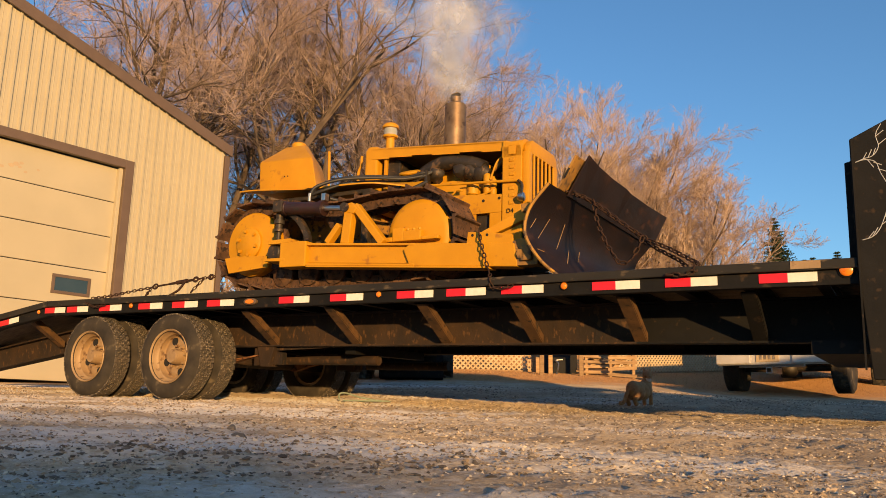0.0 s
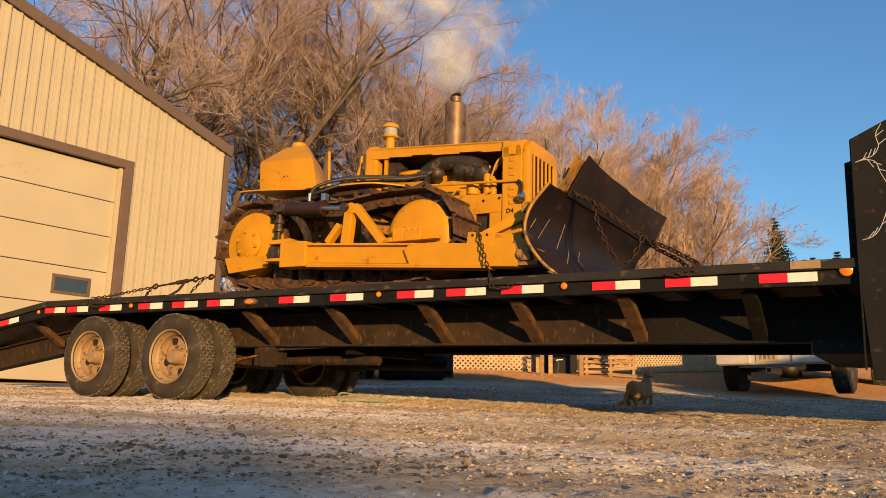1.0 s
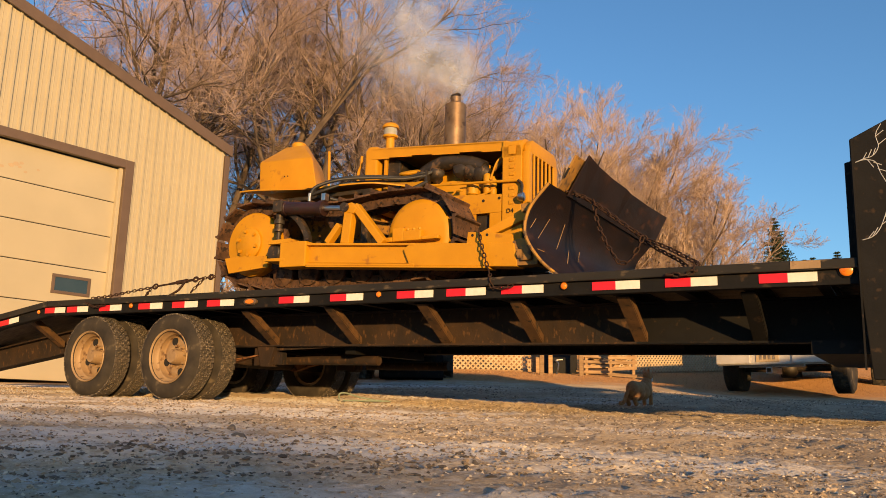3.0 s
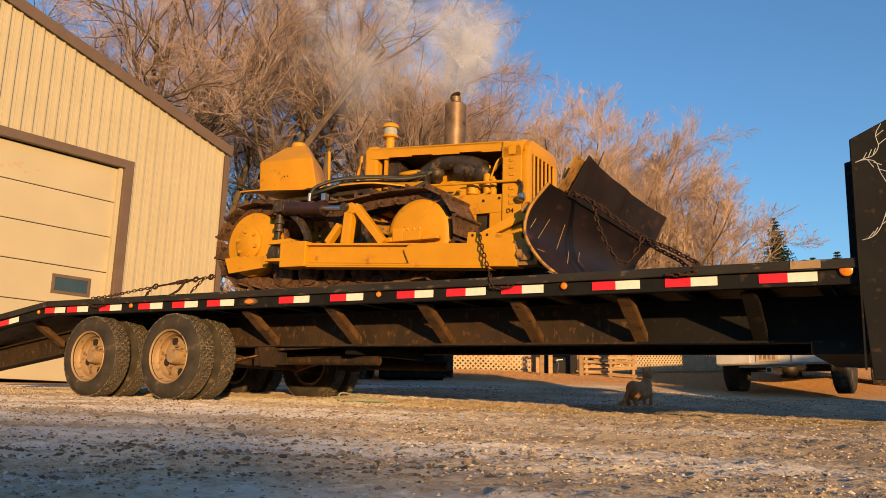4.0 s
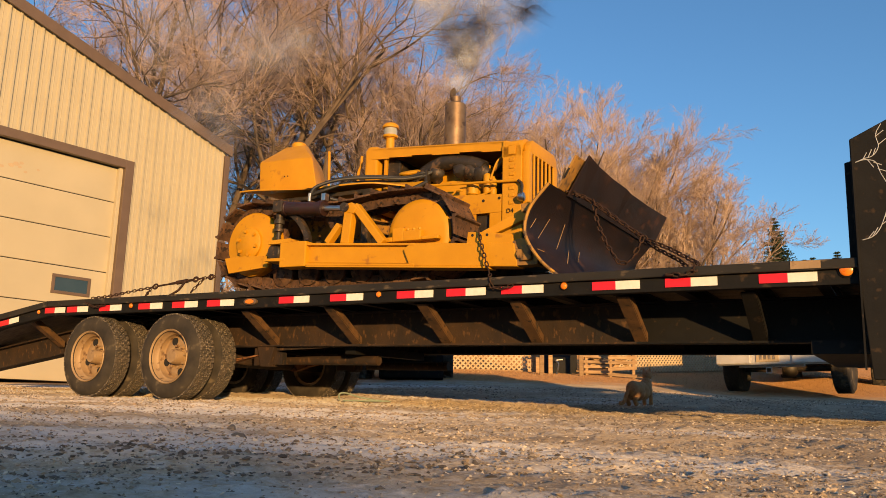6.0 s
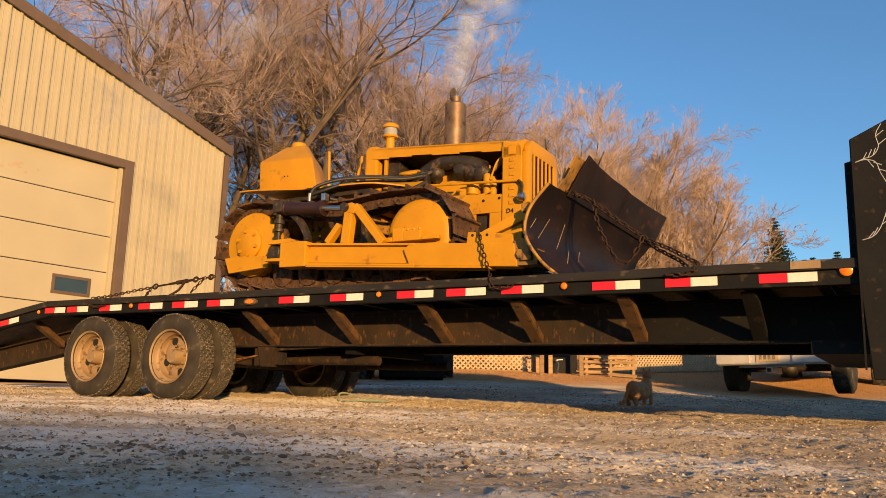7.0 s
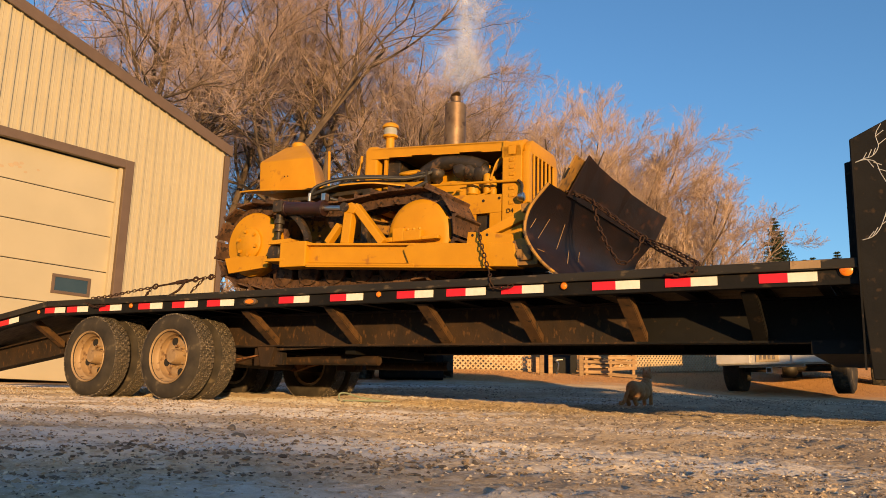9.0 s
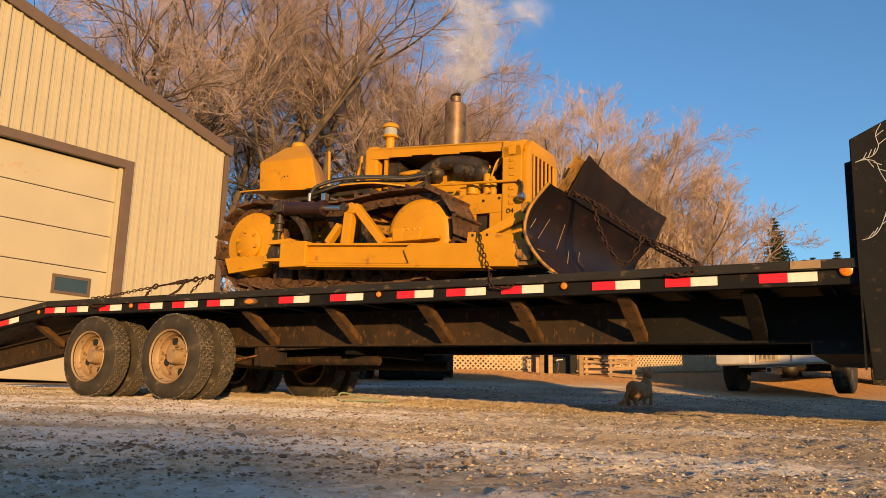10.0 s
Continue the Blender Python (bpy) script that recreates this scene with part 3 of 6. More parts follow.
def build_trailer():
    root = thing("trailer", TRAILER, "black flatbed gooseneck trailer with red and white reflector tape", "trailer")
    bm = B()
    qbox(bm, -1.39, 5.9, 0.028, 0.1, -0.02, 0.064, 0.004)
    part("side_channel", bm, BLACK, root)
    bm = B()
    qbox(bm, -1.39, 5.9, 0.0, 0.115, 0.068, DECK + 0.008, 0.008)
    part("rub_rail", bm, RAIL, root, "scuffed dusty steel rub rail")
    bm = B()
    qbox(bm, -1.39, 5.9, WIDE - 0.1, WIDE, -0.02, DECK, 0.006)
    part("far_rail", bm, BLACK, root)
    # dovetail
    dv = [(5.9, 0.0), (6.7, -0.115), (7.7, -0.36)]
    for (s0, d0), (s1, d1) in zip(dv, dv[1:]):
        for l0, l1, a, b, m, nm in ((0.028, 0.1, -0.02, 0.064, BLACK, "tail_channel"), (0.0, 0.115, 0.068, 0.126, RAIL, "tail_rail"), (WIDE - 0.1, WIDE, -0.02, 0.118, BLACK, "tail_far_rail"),
                                    (0.12, WIDE - 0.12, 0.05, 0.11, DECKWOOD, "tail_floor")):
            bm = B()
            hexa(bm, [Q(s0, l0, d0 + a), Q(s1, l0, d1 + a), Q(s1, l1, d1 + a), Q(s0, l1, d0 + a), Q(s0, l0, d0 + b), Q(s1, l0, d1 + b), Q(s1, l1, d1 + b), Q(s0, l1, d0 + b)])
            part(nm, bm, m, root)
    # planks run along the deck
    n = 12
    wl = (WIDE - 0.24) / n
    for i in range(n):
        bm = B()
        qbox(bm, -1.39, 5.9, 0.12 + i * wl + 0.004, 0.12 + (i + 1) * wl - 0.004, 0.066, DECK, 0.004)
        part("deck_plank", bm, DECKWOOD, root)
    for i in range(18):
        s = -1.2 + i * 0.41
        bm = B()
        qbox(bm, s - 0.004, s + 0.004, 0.1, WIDE - 0.1, -0.012, 0.058)
        qbox(bm, s - 0.035, s + 0.035, 0.1, WIDE - 0.1, 0.058, 0.064)
        qbox(bm, s - 0.035, s + 0.035, 0.1, WIDE - 0.1, -0.018, -0.012)
        part("cross_member", bm, BLACK, root)
    for l in (0.615, WIDE - 0.615):
        # the front stretch of each main beam is split off in a darker black
        bm = B()
        ibeam(bm, [(-1.39, -0.31), (0.03, -0.31)], l)
        part("front_beam", bm, BLACK, root, "black front stretch of the main beam")
        bm = B()
        ibeam(bm, [(0.03, -0.31), (4.6, -0.31), (5.9, -0.31)], l)
        part("main_beam", bm, BROWNBLACK, root, "dusty black main beam")
        bm = B()
        ibeam(bm, [(5.9, -0.31), (7.0, -0.47), (7.7, -0.57)], l, depth=0.24)
        part("tail_beam", bm, BROWNBLACK, root)
    for s in (-0.78, 0.0, 0.78, 1.55, 2.43, 3.34, 6.4):
        if s > 6:
            bracket(root, s, 0.56, -0.3)
        else:
            bracket(root, s)
    for s in (-1.02, -0.467, 0.009, 0.67, 1.109, 1.538, 2.166, 2.696, 3.517, 3.952, 4.401, 4.959, 5.448, 5.8):
        tape(root, s, 0.004)
    tape(root, 6.55, -0.095, tilt=-0.144)
    bm = B()
    qbox(bm, -1.2, -1.04, -0.004, 0.0, 0.076, 0.122)
    part("white_tape", bm, RIM, root, "dull white reflector on the rub rail")
    # marker lamps
    for s, r in ((-1.329, 0.038), (0.362, 0.024), (1.858, 0.022), (4.657, 0.022), (6.05, 0.02)):
        dh = 0.022 + (0.02 if s < -1 else 0) - max(0, s - 5.9) * 0.144
        bm = B()
        c = Q(s, 0.028, dh + 0.02)
        lathe(bm, c, (0, -1, 0), [(0, r * 1.25), (0.006, r * 1.25), (0.01, r)], 20)
        lamp = part("marker_lamp", bm, BLACK, root, "black lamp surround")
        bm = B()
        lathe(bm, c + Vector((0, -0.009, 0)), (0, -1, 0), [(0, r), (0.006, r * 0.96), (0.012, r * 0.7), (0.014, 0)], 20)
        part("lens", bm, AMBER, lamp, "amber lens", True)
    bm = B()
    lathe(bm, Q(3.16, 0.028, 0.03), (0, -1, 0), [(0, 0.03), (0.02, 0.03), (0.026, 0.02)], 20)
    for v in bm.verts:
        v.co.x = -3.16 + (v.co.x + 3.16) * 2.4
    lamp = part("side_lamp", bm, CHROME, root, "oval chromed lamp housing")
    bm = B()
    lathe(bm, Q(3.16, 0.004, 0.03), (0, -1, 0), [(0, 0.02), (0.006, 0.018), (0.008, 0)], 20)
    for v in bm.verts:
        v.co.x = -3.16 + (v.co.x + 3.16) * 2.4
    part("lens", bm, AMBER, lamp, "amber lens")
    # suspension hangers, equaliser and axles
    for l in (0.615, WIDE - 0.615):
        for s in (3.45, 4.55, 5.65):
            bm = B()
            qprism(bm, [(s - 0.1, -0.31), (s + 0.1, -0.31), (s + 0.05, -0.49), (s - 0.05, -0.49)], l - 0.06, l + 0.06, 0.004)
            part("spring_hanger", bm, BROWNBLACK, root)
        for s in (4.05, 5.1):
            bm = B()
            for k in range(5):
                half = 0.48 - k * 0.085
                z = -0.44 - k * 0.014
                ll = l if l < 1 else l - 0.24
                pts = smooth_path([Q(s - half, ll, z + 0.05), Q(s, ll, z), Q(s + half, ll, z + 0.05)], 3)
                for p, q in zip(pts, pts[1:]):
                    beam(bm, p, q, 0.075, 0.012)
            part("leaf_spring", bm, SPRING, root, "rusty leaf spring")
    for s in (4.1, 5.21):
        bm = B()
        cyl(bm, Q(s, 0.2, -0.425), Q(s, WIDE - 0.2, -0.425), 0.065, 16)
        part("axle", bm, BROWNBLACK, root)
    for l in (0.5, WIDE - 0.8):
        bm = B()
        qprism(bm, [(3.62, -0.31), (3.4, -0.31), (2.7, -0.318), (3.36, -0.345), (3.36, -0.47), (3.62, -0.48)], l + 0.1, l + 0.112)
        qbox(bm, 3.3, 3.38, l + 0.112, l + 0.18, -0.47, -0.36, 0.004)
        part("frame_brace", bm, BROWNBLACK, root)
        bm = B()
        cyl(bm, Q(2.45, l + 0.42, -0.415), Q(3.5, l + 0.42, -0.415), 0.045, 14)
        part("torque_tube", bm, BROWNBLACK, root, "dusty round frame tube", True)
    bm = B()
    qbox(bm, 2.55, 2.66, 0.7, WIDE - 0.7, -0.37, -0.30, 0.005)
    part("cross_tube", bm, BLACK, root)
    # neck: stepped sub-frame and tall side panel
    bm = B()
    qbox(bm, -1.8, -1.1, 0.3, WIDE - 0.3, -0.395, -0.315)
    part("neck_crossbeam", bm, BLACK, root)
    bm = B()
    qprism(bm, [(-1.345, 0.1), (-1.345, 0.72), (-1.40, 0.735), (-1.40, 0.1)], 0.16, 0.26, 0.004)
    part("head_post", bm, BLACK, root)
    bm = B()
    qprism(bm, [(-1.385, 0.14), (-1.385, 0.81), (-1.9, 1.06), (-3.0, 1.1), (-3.0, 0.5), (-1.75, -0.56), (-1.43, -0.55)], -0.01, 0.06, 0.006)
    panel = part("neck_panel", bm, BLACK, root, "black neck side panel with white scrollwork")
    bm = B()
    qprism(bm, [(-1.392, -0.5), (-1.392, 0.8), (-1.402, 0.8), (-1.402, -0.5)], -0.02, -0.01)
    part("neck_edge", bm, BLACK, root)
    bm = B()
    qbox(bm, -3.0, -1.45, 0.06, 0.45, 0.3, 0.78, 0.02)
    part("neck_box", bm, BLACK, root)
    bm = B()
    scroll = [[(-1.41, 0.67), (-1.45, 0.685), (-1.50, 0.70), (-1.53, 0.75), (-1.52, 0.82), (-1.55, 0.88)],
              [(-1.41, 0.67), (-1.46, 0.68), (-1.51, 0.66), (-1.53, 0.60), (-1.56, 0.53)], [(-1.45, 0.685), (-1.47, 0.72)], [(-1.475, 0.69), (-1.495, 0.735)],
              [(-1.5, 0.70), (-1.515, 0.74)], [(-1.47, 0.68), (-1.50, 0.63)], [(-1.50, 0.66), (-1.54, 0.64)], [(-1.52, 0.62), (-1.56, 0.6)],
              [(-1.52, 0.81), (-1.56, 0.84)], [(-1.53, 0.76), (-1.57, 0.79)],
              [(-1.42, 0.22), (-1.47, 0.235), (-1.51, 0.28), (-1.545, 0.37), (-1.56, 0.45)], [(-1.45, 0.228), (-1.48, 0.265)], [(-1.47, 0.235), (-1.5, 0.285)],
              [(-1.52, 0.3), (-1.56, 0.33)], [(-1.535, 0.34), (-1.57, 0.37)]]
    for line in scroll:
        tube(bm, smooth_path([Q(s, -0.0115, h) for s, h in line], 5), 0.0022, 5)
    part("scrollwork", bm, SCRATCH, panel, "thin white scroll lines")
    return root


trailer = build_trailer()
for s in (4.1, 5.21):
    build_wheel(trailer, Matrix.Translation(Q(s, 0.01, -0.425)))
    build_wheel(trailer, Matrix.Translation(Q(s, WIDE - 0.12, -0.425)) @ pose(0, 0, 0, 0, 0, 180))

# ---------------------------------------------------------------- bulldozer
CYLINDER = mat("maroon_cylinder_paint", (0.018, 0.007, 0.006), (0.036, 0.014, 0.011), 8, 0.4, 0, 0.1, (0.02, 0.015, 0.012), 0.2, 18)
BOWL = mat("cloudy_glass_bowl", (0.3, 0.3, 0.26), (0.4, 0.4, 0.36), 8, 0.15, 0, 0.0)
HUB_R, HUB_F = (3.53, 0.61), (1.745, 0.565)


def child(name, mesh, parent, m, label=""):
    """Another object on a shared mesh, as a part."""
    ob = new(name, mesh)
    ob.parent = parent
    ob.matrix_local = m
    if label:
        tagged(ob, label)
    return ob


def mesh_of(name, bm, material, smooth=False):
    me = bpy.data.meshes.new(name)
    bmesh.ops.recalc_face_normals(bm, faces=bm.faces)
    bm.to_mesh(me)
    bm.free()
    me.materials.append(material)
    if smooth:
        me.shade_smooth()
        me.set_sharp_from_angle(angle=radians(40))
    return me


def aim(p, d, n):
    """Pose at p with local x along d and local z near n."""
    d = Vector(d).normalized()
    y = Vector(n).cross(d).normalized()
    z = d.cross(y)
    m = Matrix((d, y, z)).transposed().to_4x4()
    m.translation = p
    return m


def track_path(n):
    """Chain line (s, h) as n even steps round sprocket, slack top run, idler and rollers."""
    r, pts = 0.335, []
    for k in range(25):
        a = radians(-78 + k * 7.2)
        pts.append((HUB_R[0] + math.cos(a) * r, HUB_R[1] + math.sin(a) * r))
    pts += [(3.2, 0.905), (2.9, 0.862), (2.6, 0.85), (2.35, 0.862), (2.1, 0.895)]
    for k in range(25):
        a = radians(78 + k * 7.7)
        pts.append((HUB_F[0] + math.cos(a) * r, HUB_F[1] + math.sin(a) * r))
    pts += [(2.1, 0.213), (2.6, 0.21), (3.15, 0.215)]
    pts.append(pts[0])
    seg = [math.dist(a, b) for a, b in zip(pts, pts[1:])]
    total, out = sum(seg), []
    for i in range(n):
        want, k = total * i / n, 0
        while want > seg[k]:
            want -= seg[k]
            k += 1
        f = want / seg[k]
        (a, b), (c, d) = pts[k], pts[k + 1]
        out.append((a + (c - a) * f, b + (d - b) * f))
    return out, total / n


def build_track(root, l, near):
    n = 34
    path, pitch = track_path(n)
    bm = B()
    w = 0.205
    prism(bm, [(-pitch * 0.50, 0.034), (pitch * 0.44, 0.034), (pitch * 0.50, 0.046), (-pitch * 0.34, 0.056), (-pitch * 0.38, 0.082), (-pitch * 0.47, 0.082)], -w, w, "y", 0.003)
    for v in bm.verts:
        v.co.z += noise.noise(v.co * 9) * 0.004
    shoe = mesh_of("track_shoe", bm, TRACK)
    bm = B()
    for y in (-0.085, 0.065):
        prism(bm, [(-pitch * 0.56, -0.035), (-pitch * 0.3, -0.05), (pitch * 0.3, -0.05), (pitch * 0.5, -0.03), (pitch * 0.5, 0.02), (pitch * 0.3, 0.035), (-pitch * 0.45, 0.035)], y, y + 0.03, "y", 0.004)
    for x in (-pitch * 0.35, 0.12 * pitch):
        for y in (-0.05, 0.03):
            cyl(bm, (x, y, 0.03), (x, y, 0.005), 0.014, 6)
    cyl(bm, (-pitch * 0.4, -0.1, -0.005), (-pitch * 0.4, 0.11, -0.005), 0.024, 10)
    link = mesh_of("track_link", bm, TRACK)
    for i, (s, h) in enumerate(path):
        s2, h2 = path[(i + 1) % n]
        p = (Q(s, l, h) + Q(s2, l, h2)) / 2
        d = Q(s2, l, h2) - Q(s, l, h)
        m = aim(p, d, Vector((-d.z, 0, d.x)))
        out = p - Q(2.65, l, 0.56)
        if (m.to_3x3() @ Vector((0, 0, 1))).dot(out) < 0:
            m = aim(p, d, Vector((d.z, 0, -d.x)))
        child("track_shoe", shoe, root, m)
        child("track_link", link, root, m)


def build_undercarriage(root, l, sg):
    """Sprocket, idler, rollers and frame. sg = -1: outer side towards small l."""
    face = l + sg * 0.15
    bm = B()
    lathe(bm, Q(HUB_R[0], l + sg * 0.02, HUB_R[1]), (0, sg, 0), [(0, 0.29), (0.10, 0.297), (0.115, 0.285), (0.12, 0.2), (0.135, 0.15)], 48)
    drum = part("sprocket", bm, YELLOW, root, "yellow sprocket disc", True)
    bm = B()
    lathe(bm, Q(HUB_R[0], l + sg * 0.15, HUB_R[1]), (0, sg, 0), [(0, 0.145), (0.03, 0.145), (0.042, 0.13), (0.045, 0.0)], 36)
    part("hub_cover", bm, YELLOW, drum, "", True)
    for k in range(6):
        a = k * math.tau / 6 + 0.3
        c = Q(HUB_R[0] + math.cos(a) * 0.11, l + sg * 0.19, HUB_R[1] + math.sin(a) * 0.11)
        bm = B()
        cyl(bm, c, c + Vector((0, sg * 0.022, 0)), 0.017, 6)
        part("hub_bolt", bm, YELLOW, drum)
    bm = B()
    teeth = 24
    prof = []
    for k in range(teeth * 2):
        a = k * math.pi / teeth
        rr = 0.355 if k % 2 else 0.305
        prof.append((-HUB_R[0] + math.cos(a) * rr, HUB_R[1] + 0.809 + math.sin(a) * rr))
    prism(bm, prof, l - 0.03, l + 0.03, "y")
    part("sprocket_teeth", bm, TRACK, root, "rusty toothed ring")
    bm = B()
    lathe(bm, Q(HUB_F[0], l - sg * 0.02, HUB_F[1]), (0, sg, 0), [(0, 0.29), (0.14, 0.292), (0.155, 0.28), (0.165, 0.24), (0.172, 0.12), (0.172, 0.0)], 48)
    part("idler", bm, YELLOW, root, "yellow idler wheel", True)
    bm = B()
    lathe(bm, Q(HUB_F[0], l - sg * 0.1, HUB_F[1]), (0, sg, 0), [(0, 0.31), (0.2, 0.31)], 48)
    part("idler_rim", bm, TRACK, root, "worn idler rim")
    for i in range(5):
        s = 2.02 + i * 0.285
        bm = B()
        lathe(bm, Q(s, l + sg * 0.14, 0.315), (0, -sg, 0), [(0, 0.03), (0.0, 0.05), (0.02, 0.07), (0.03, 0.11), (0.06, 0.11), (0.065, 0.09), (0.215, 0.09), (0.22, 0.11), (0.25, 0.11), (0.28, 0.05)], 24)
        part("track_roller", bm, TRACK, root, "", True)
    bm = B()
    qbox(bm, 1.5, 3.3, l - 0.09, l + 0.09, 0.4, 0.52, 0.012)
    part("track_frame", bm, OILY, root, "oily black track frame")
    bm = B()
    qbox(bm, 1.9, 3.25, l + sg * 0.15, l + sg * 0.165, 0.36, 0.43, 0.005)
    part("roller_guard", bm, OILY, root)
    bm = B()
    lathe(bm, Q(2.62, l + sg * 0.1, 0.765), (0, -sg, 0), [(0, 0.04), (0.01, 0.08), (0.18, 0.08), (0.2, 0.04)], 20)
    part("carrier_roller", bm, TRACK, root, "", True)
    # recoil block beside the idler
    for a, b, hh, m in ((1.82, 1.93, 0.11, YELLOW), (1.66, 1.83, 0.085, YELLOW), (1.5, 1.66, 0.03, YELLOW), (1.93, 2.02, 0.04, YELLOW)):
        bm = B()
        qbox(bm, a, b, l + sg * 0.172, l + sg * 0.23, 0.5, 0.5 + hh, 0.01)
        part("idler_bearing", bm, m, root)
    for k in range(5):
        bm = B()
        c = Q(1.68 + k * 0.055, l + sg * 0.21, 0.587)
        cyl(bm, c, c + Vector((0, 0, 0.014)), 0.012, 6)
        part("bearing_bolt", bm, YELLOW, root)


def build_arm(root, l0, l1, sg):
    """Push arm: channel beam behind, deep boxed plate in front."""
    def top(s):
        return 0.383 + 0.0694 * (s - 0.76)

    def low(s):
        return 0.212 + 0.0613 * (s - 0.76)
    bm = B()
    qprism(bm, [(2.92, low(2.92) + 0.025), (2.92, top(2.92) - 0.01), (1.6, top(1.6) - 0.01), (1.6, low(1.6) + 0.025)], l0 + 0.035, l1, 0.004)
    part("push_arm", bm, YELLOW, root)
    for nm, f0, f1, s1 in (("arm_flange", top, -0.018, 1.62), ("arm_flange", low, 0.018, 1.62)):
        bm = B()
        qprism(bm, [(2.94, f0(2.94)), (s1, f0(s1)), (s1, f0(s1) + f1), (2.94, f0(2.94) + f1)] if f1 > 0 else
               [(2.94, f0(2.94) + f1), (s1, f0(s1) + f1), (s1, f0(s1)), (2.94, f0(2.94))], l0, l1 + 0.01, 0.004)
        part(nm, bm, YELLOW, root)
    bm = B()
    qprism(bm, [(1.66, low(1.66)), (1.72, top(1.7) - 0.05), (1.66, top(1.66)), (0.78, top(0.78)), (0.755, low(0.76) + 0.02), (0.76, low(0.76))], l0 + 0.004, l1, 0.008)
    part("arm_plate", bm, YELLOW, root)
    bm = B()
    qprism(bm, [(2.66, low(2.66) - 0.018), (0.98, low(0.98) - 0.016), (0.98, low(0.98) - 0.002), (2.66, low(2.66) - 0.004)], l0 - 0.02, l1 - 0.02, 0.003)
    part("arm_skid", bm, YELLOW, root)
    bm = B()
    qprism(bm, [(2.96, 0.325), (2.96, 0.55), (2.68, 0.535), (2.68, 0.32)], l0 - 0.008, l1, 0.01)
    part("arm_end", bm, YELLOW, root)
    bm = B()
    qprism(bm, [(3.1, 0.53), (3.08, 0.565), (2.86, 0.57), (2.78, 0.545), (2.86, 0.535), (2.98, 0.53)], l0 - 0.01, l1 + 0.04, 0.006)
    qprism(bm, [(3.13, 0.385), (3.13, 0.41), (2.9, 0.405), (2.9, 0.375)], l0 - 0.01, l1 + 0.04, 0.006)
    part("clevis", bm, YELLOW, root)
    bm = B()
    lathe(bm, Q(3.08, l0 + 0.16, 0.475), (0, -1, 0), [(0, 0.075), (0.1, 0.078), (0.12, 0.06), (0.125, 0)], 24)
    part("trunnion_ball", bm, OILY, root, "black trunnion ball", True)
    bm = B()
    qprism(bm, [(1.17, top(1.17) - 0.004), (1.16, 0.494), (0.98, 0.478), (0.8, 0.452), (0.79, top(0.79) - 0.004)], l0 + 0.01, l0 + 0.04, 0.004)
    lug = part("arm_lug", bm, YELLOW, root)
    # no holes cut: dark discs give their shade
    for s in (1.12, 1.06, 1.0):
        bm = B()
        c = Q(s, l0 + 0.012, 0.465 - (1.12 - s) * 0.04)
        cyl(bm, c, c + Vector((0, -0.004, 0)), 0.011, 12)
        part("lug_hole", bm, DARK, lug)
    # tilt brace to the blade
    bm = B()
    hexa(bm, [Q(1.12, l0 + 0.06, 0.42), Q(0.66, l0 + 0.10, 0.60), Q(0.66, l0 + 0.16, 0.60), Q(1.12, l0 + 0.12, 0.42),
              Q(1.09, l0 + 0.06, 0.49), Q(0.66, l0 + 0.10, 0.70), Q(0.66, l0 + 0.16, 0.70), Q(1.09, l0 + 0.12, 0.49)], 0.008)
    br = part("tilt_brace", bm, YELLOW, root)
    bm = B()
    cyl(bm, Q(1.03, l0 + 0.06, 0.475), Q(1.03, l0 + 0.035, 0.475), 0.028, 8)
    part("brace_pin", bm, YELLOW, br)
    # lift tower
    for s0, h0, s1, h1, w in ((2.30, 0.80, 2.33, 0.5, 0.085), (2.40, 0.665, 2.52, 0.52, 0.05), (2.25, 0.81, 1.96, 0.48, 0.062)):
        bm = B()
        beam(bm, Q(s0, l0 + 0.09, h0), Q(s1, l0 + 0.09, h1), 0.07, w, (1, 0, 0.3), 0.006)
        part("lift_tower", bm, YELLOW, root)
    bm = B()
    qprism(bm, [(2.36, 0.77), (2.34, 0.83), (2.27, 0.838), (2.21, 0.78), (2.25, 0.74)], l0 + 0.05, l0 + 0.13, 0.008)
    part("tower_head", bm, YELLOW, root)
    bm = B()
    cyl(bm, Q(2.335, l0 + 0.03, 0.80), Q(2.335, l0 + 0.15, 0.80), 0.04, 18)
    part("rod_eye", bm, OILY, root, "", True)
    bm = B()
    lathe(bm, Q(3.03, l0 + 0.09, 0.865), Q(2.35, 0, 0.803) - Q(3.03, 0, 0.865), [(0, 0.05), (0.0, 0.062), (0.04, 0.062), (0.045, 0.055), (0.40, 0.055), (0.405, 0.066), (0.45, 0.066), (0.455, 0.03)], 24)
    cy = part("lift_cylinder", bm, CYLINDER, root, "dark maroon hydraulic cylinder", True)
    bm = B()
    cyl(bm, Q(2.58, l0 + 0.09, 0.824), Q(2.35, l0 + 0.09, 0.803), 0.024, 16)
    part("piston_rod", bm, STEELROD, cy, "bright steel rod", True)
    bm = B()
    qbox(bm, 2.56, 2.6, l0 + 0.06, l0 + 0.12, 0.885, 0.95, 0.005)
    cyl(bm, Q(2.75, l0 + 0.09, 0.90), Q(2.75, l0 + 0.09, 0.97), 0.014, 10)
    part("hose_port", bm, STEELROD, cy, "brass hose fitting")
    bm = B()
    qbox(bm, 3.0, 3.1, l0 + 0.02, l0 + 0.16, 0.82, 0.92, 0.01)
    part("cylinder_bracket", bm, OILY, root)
    bm = B()
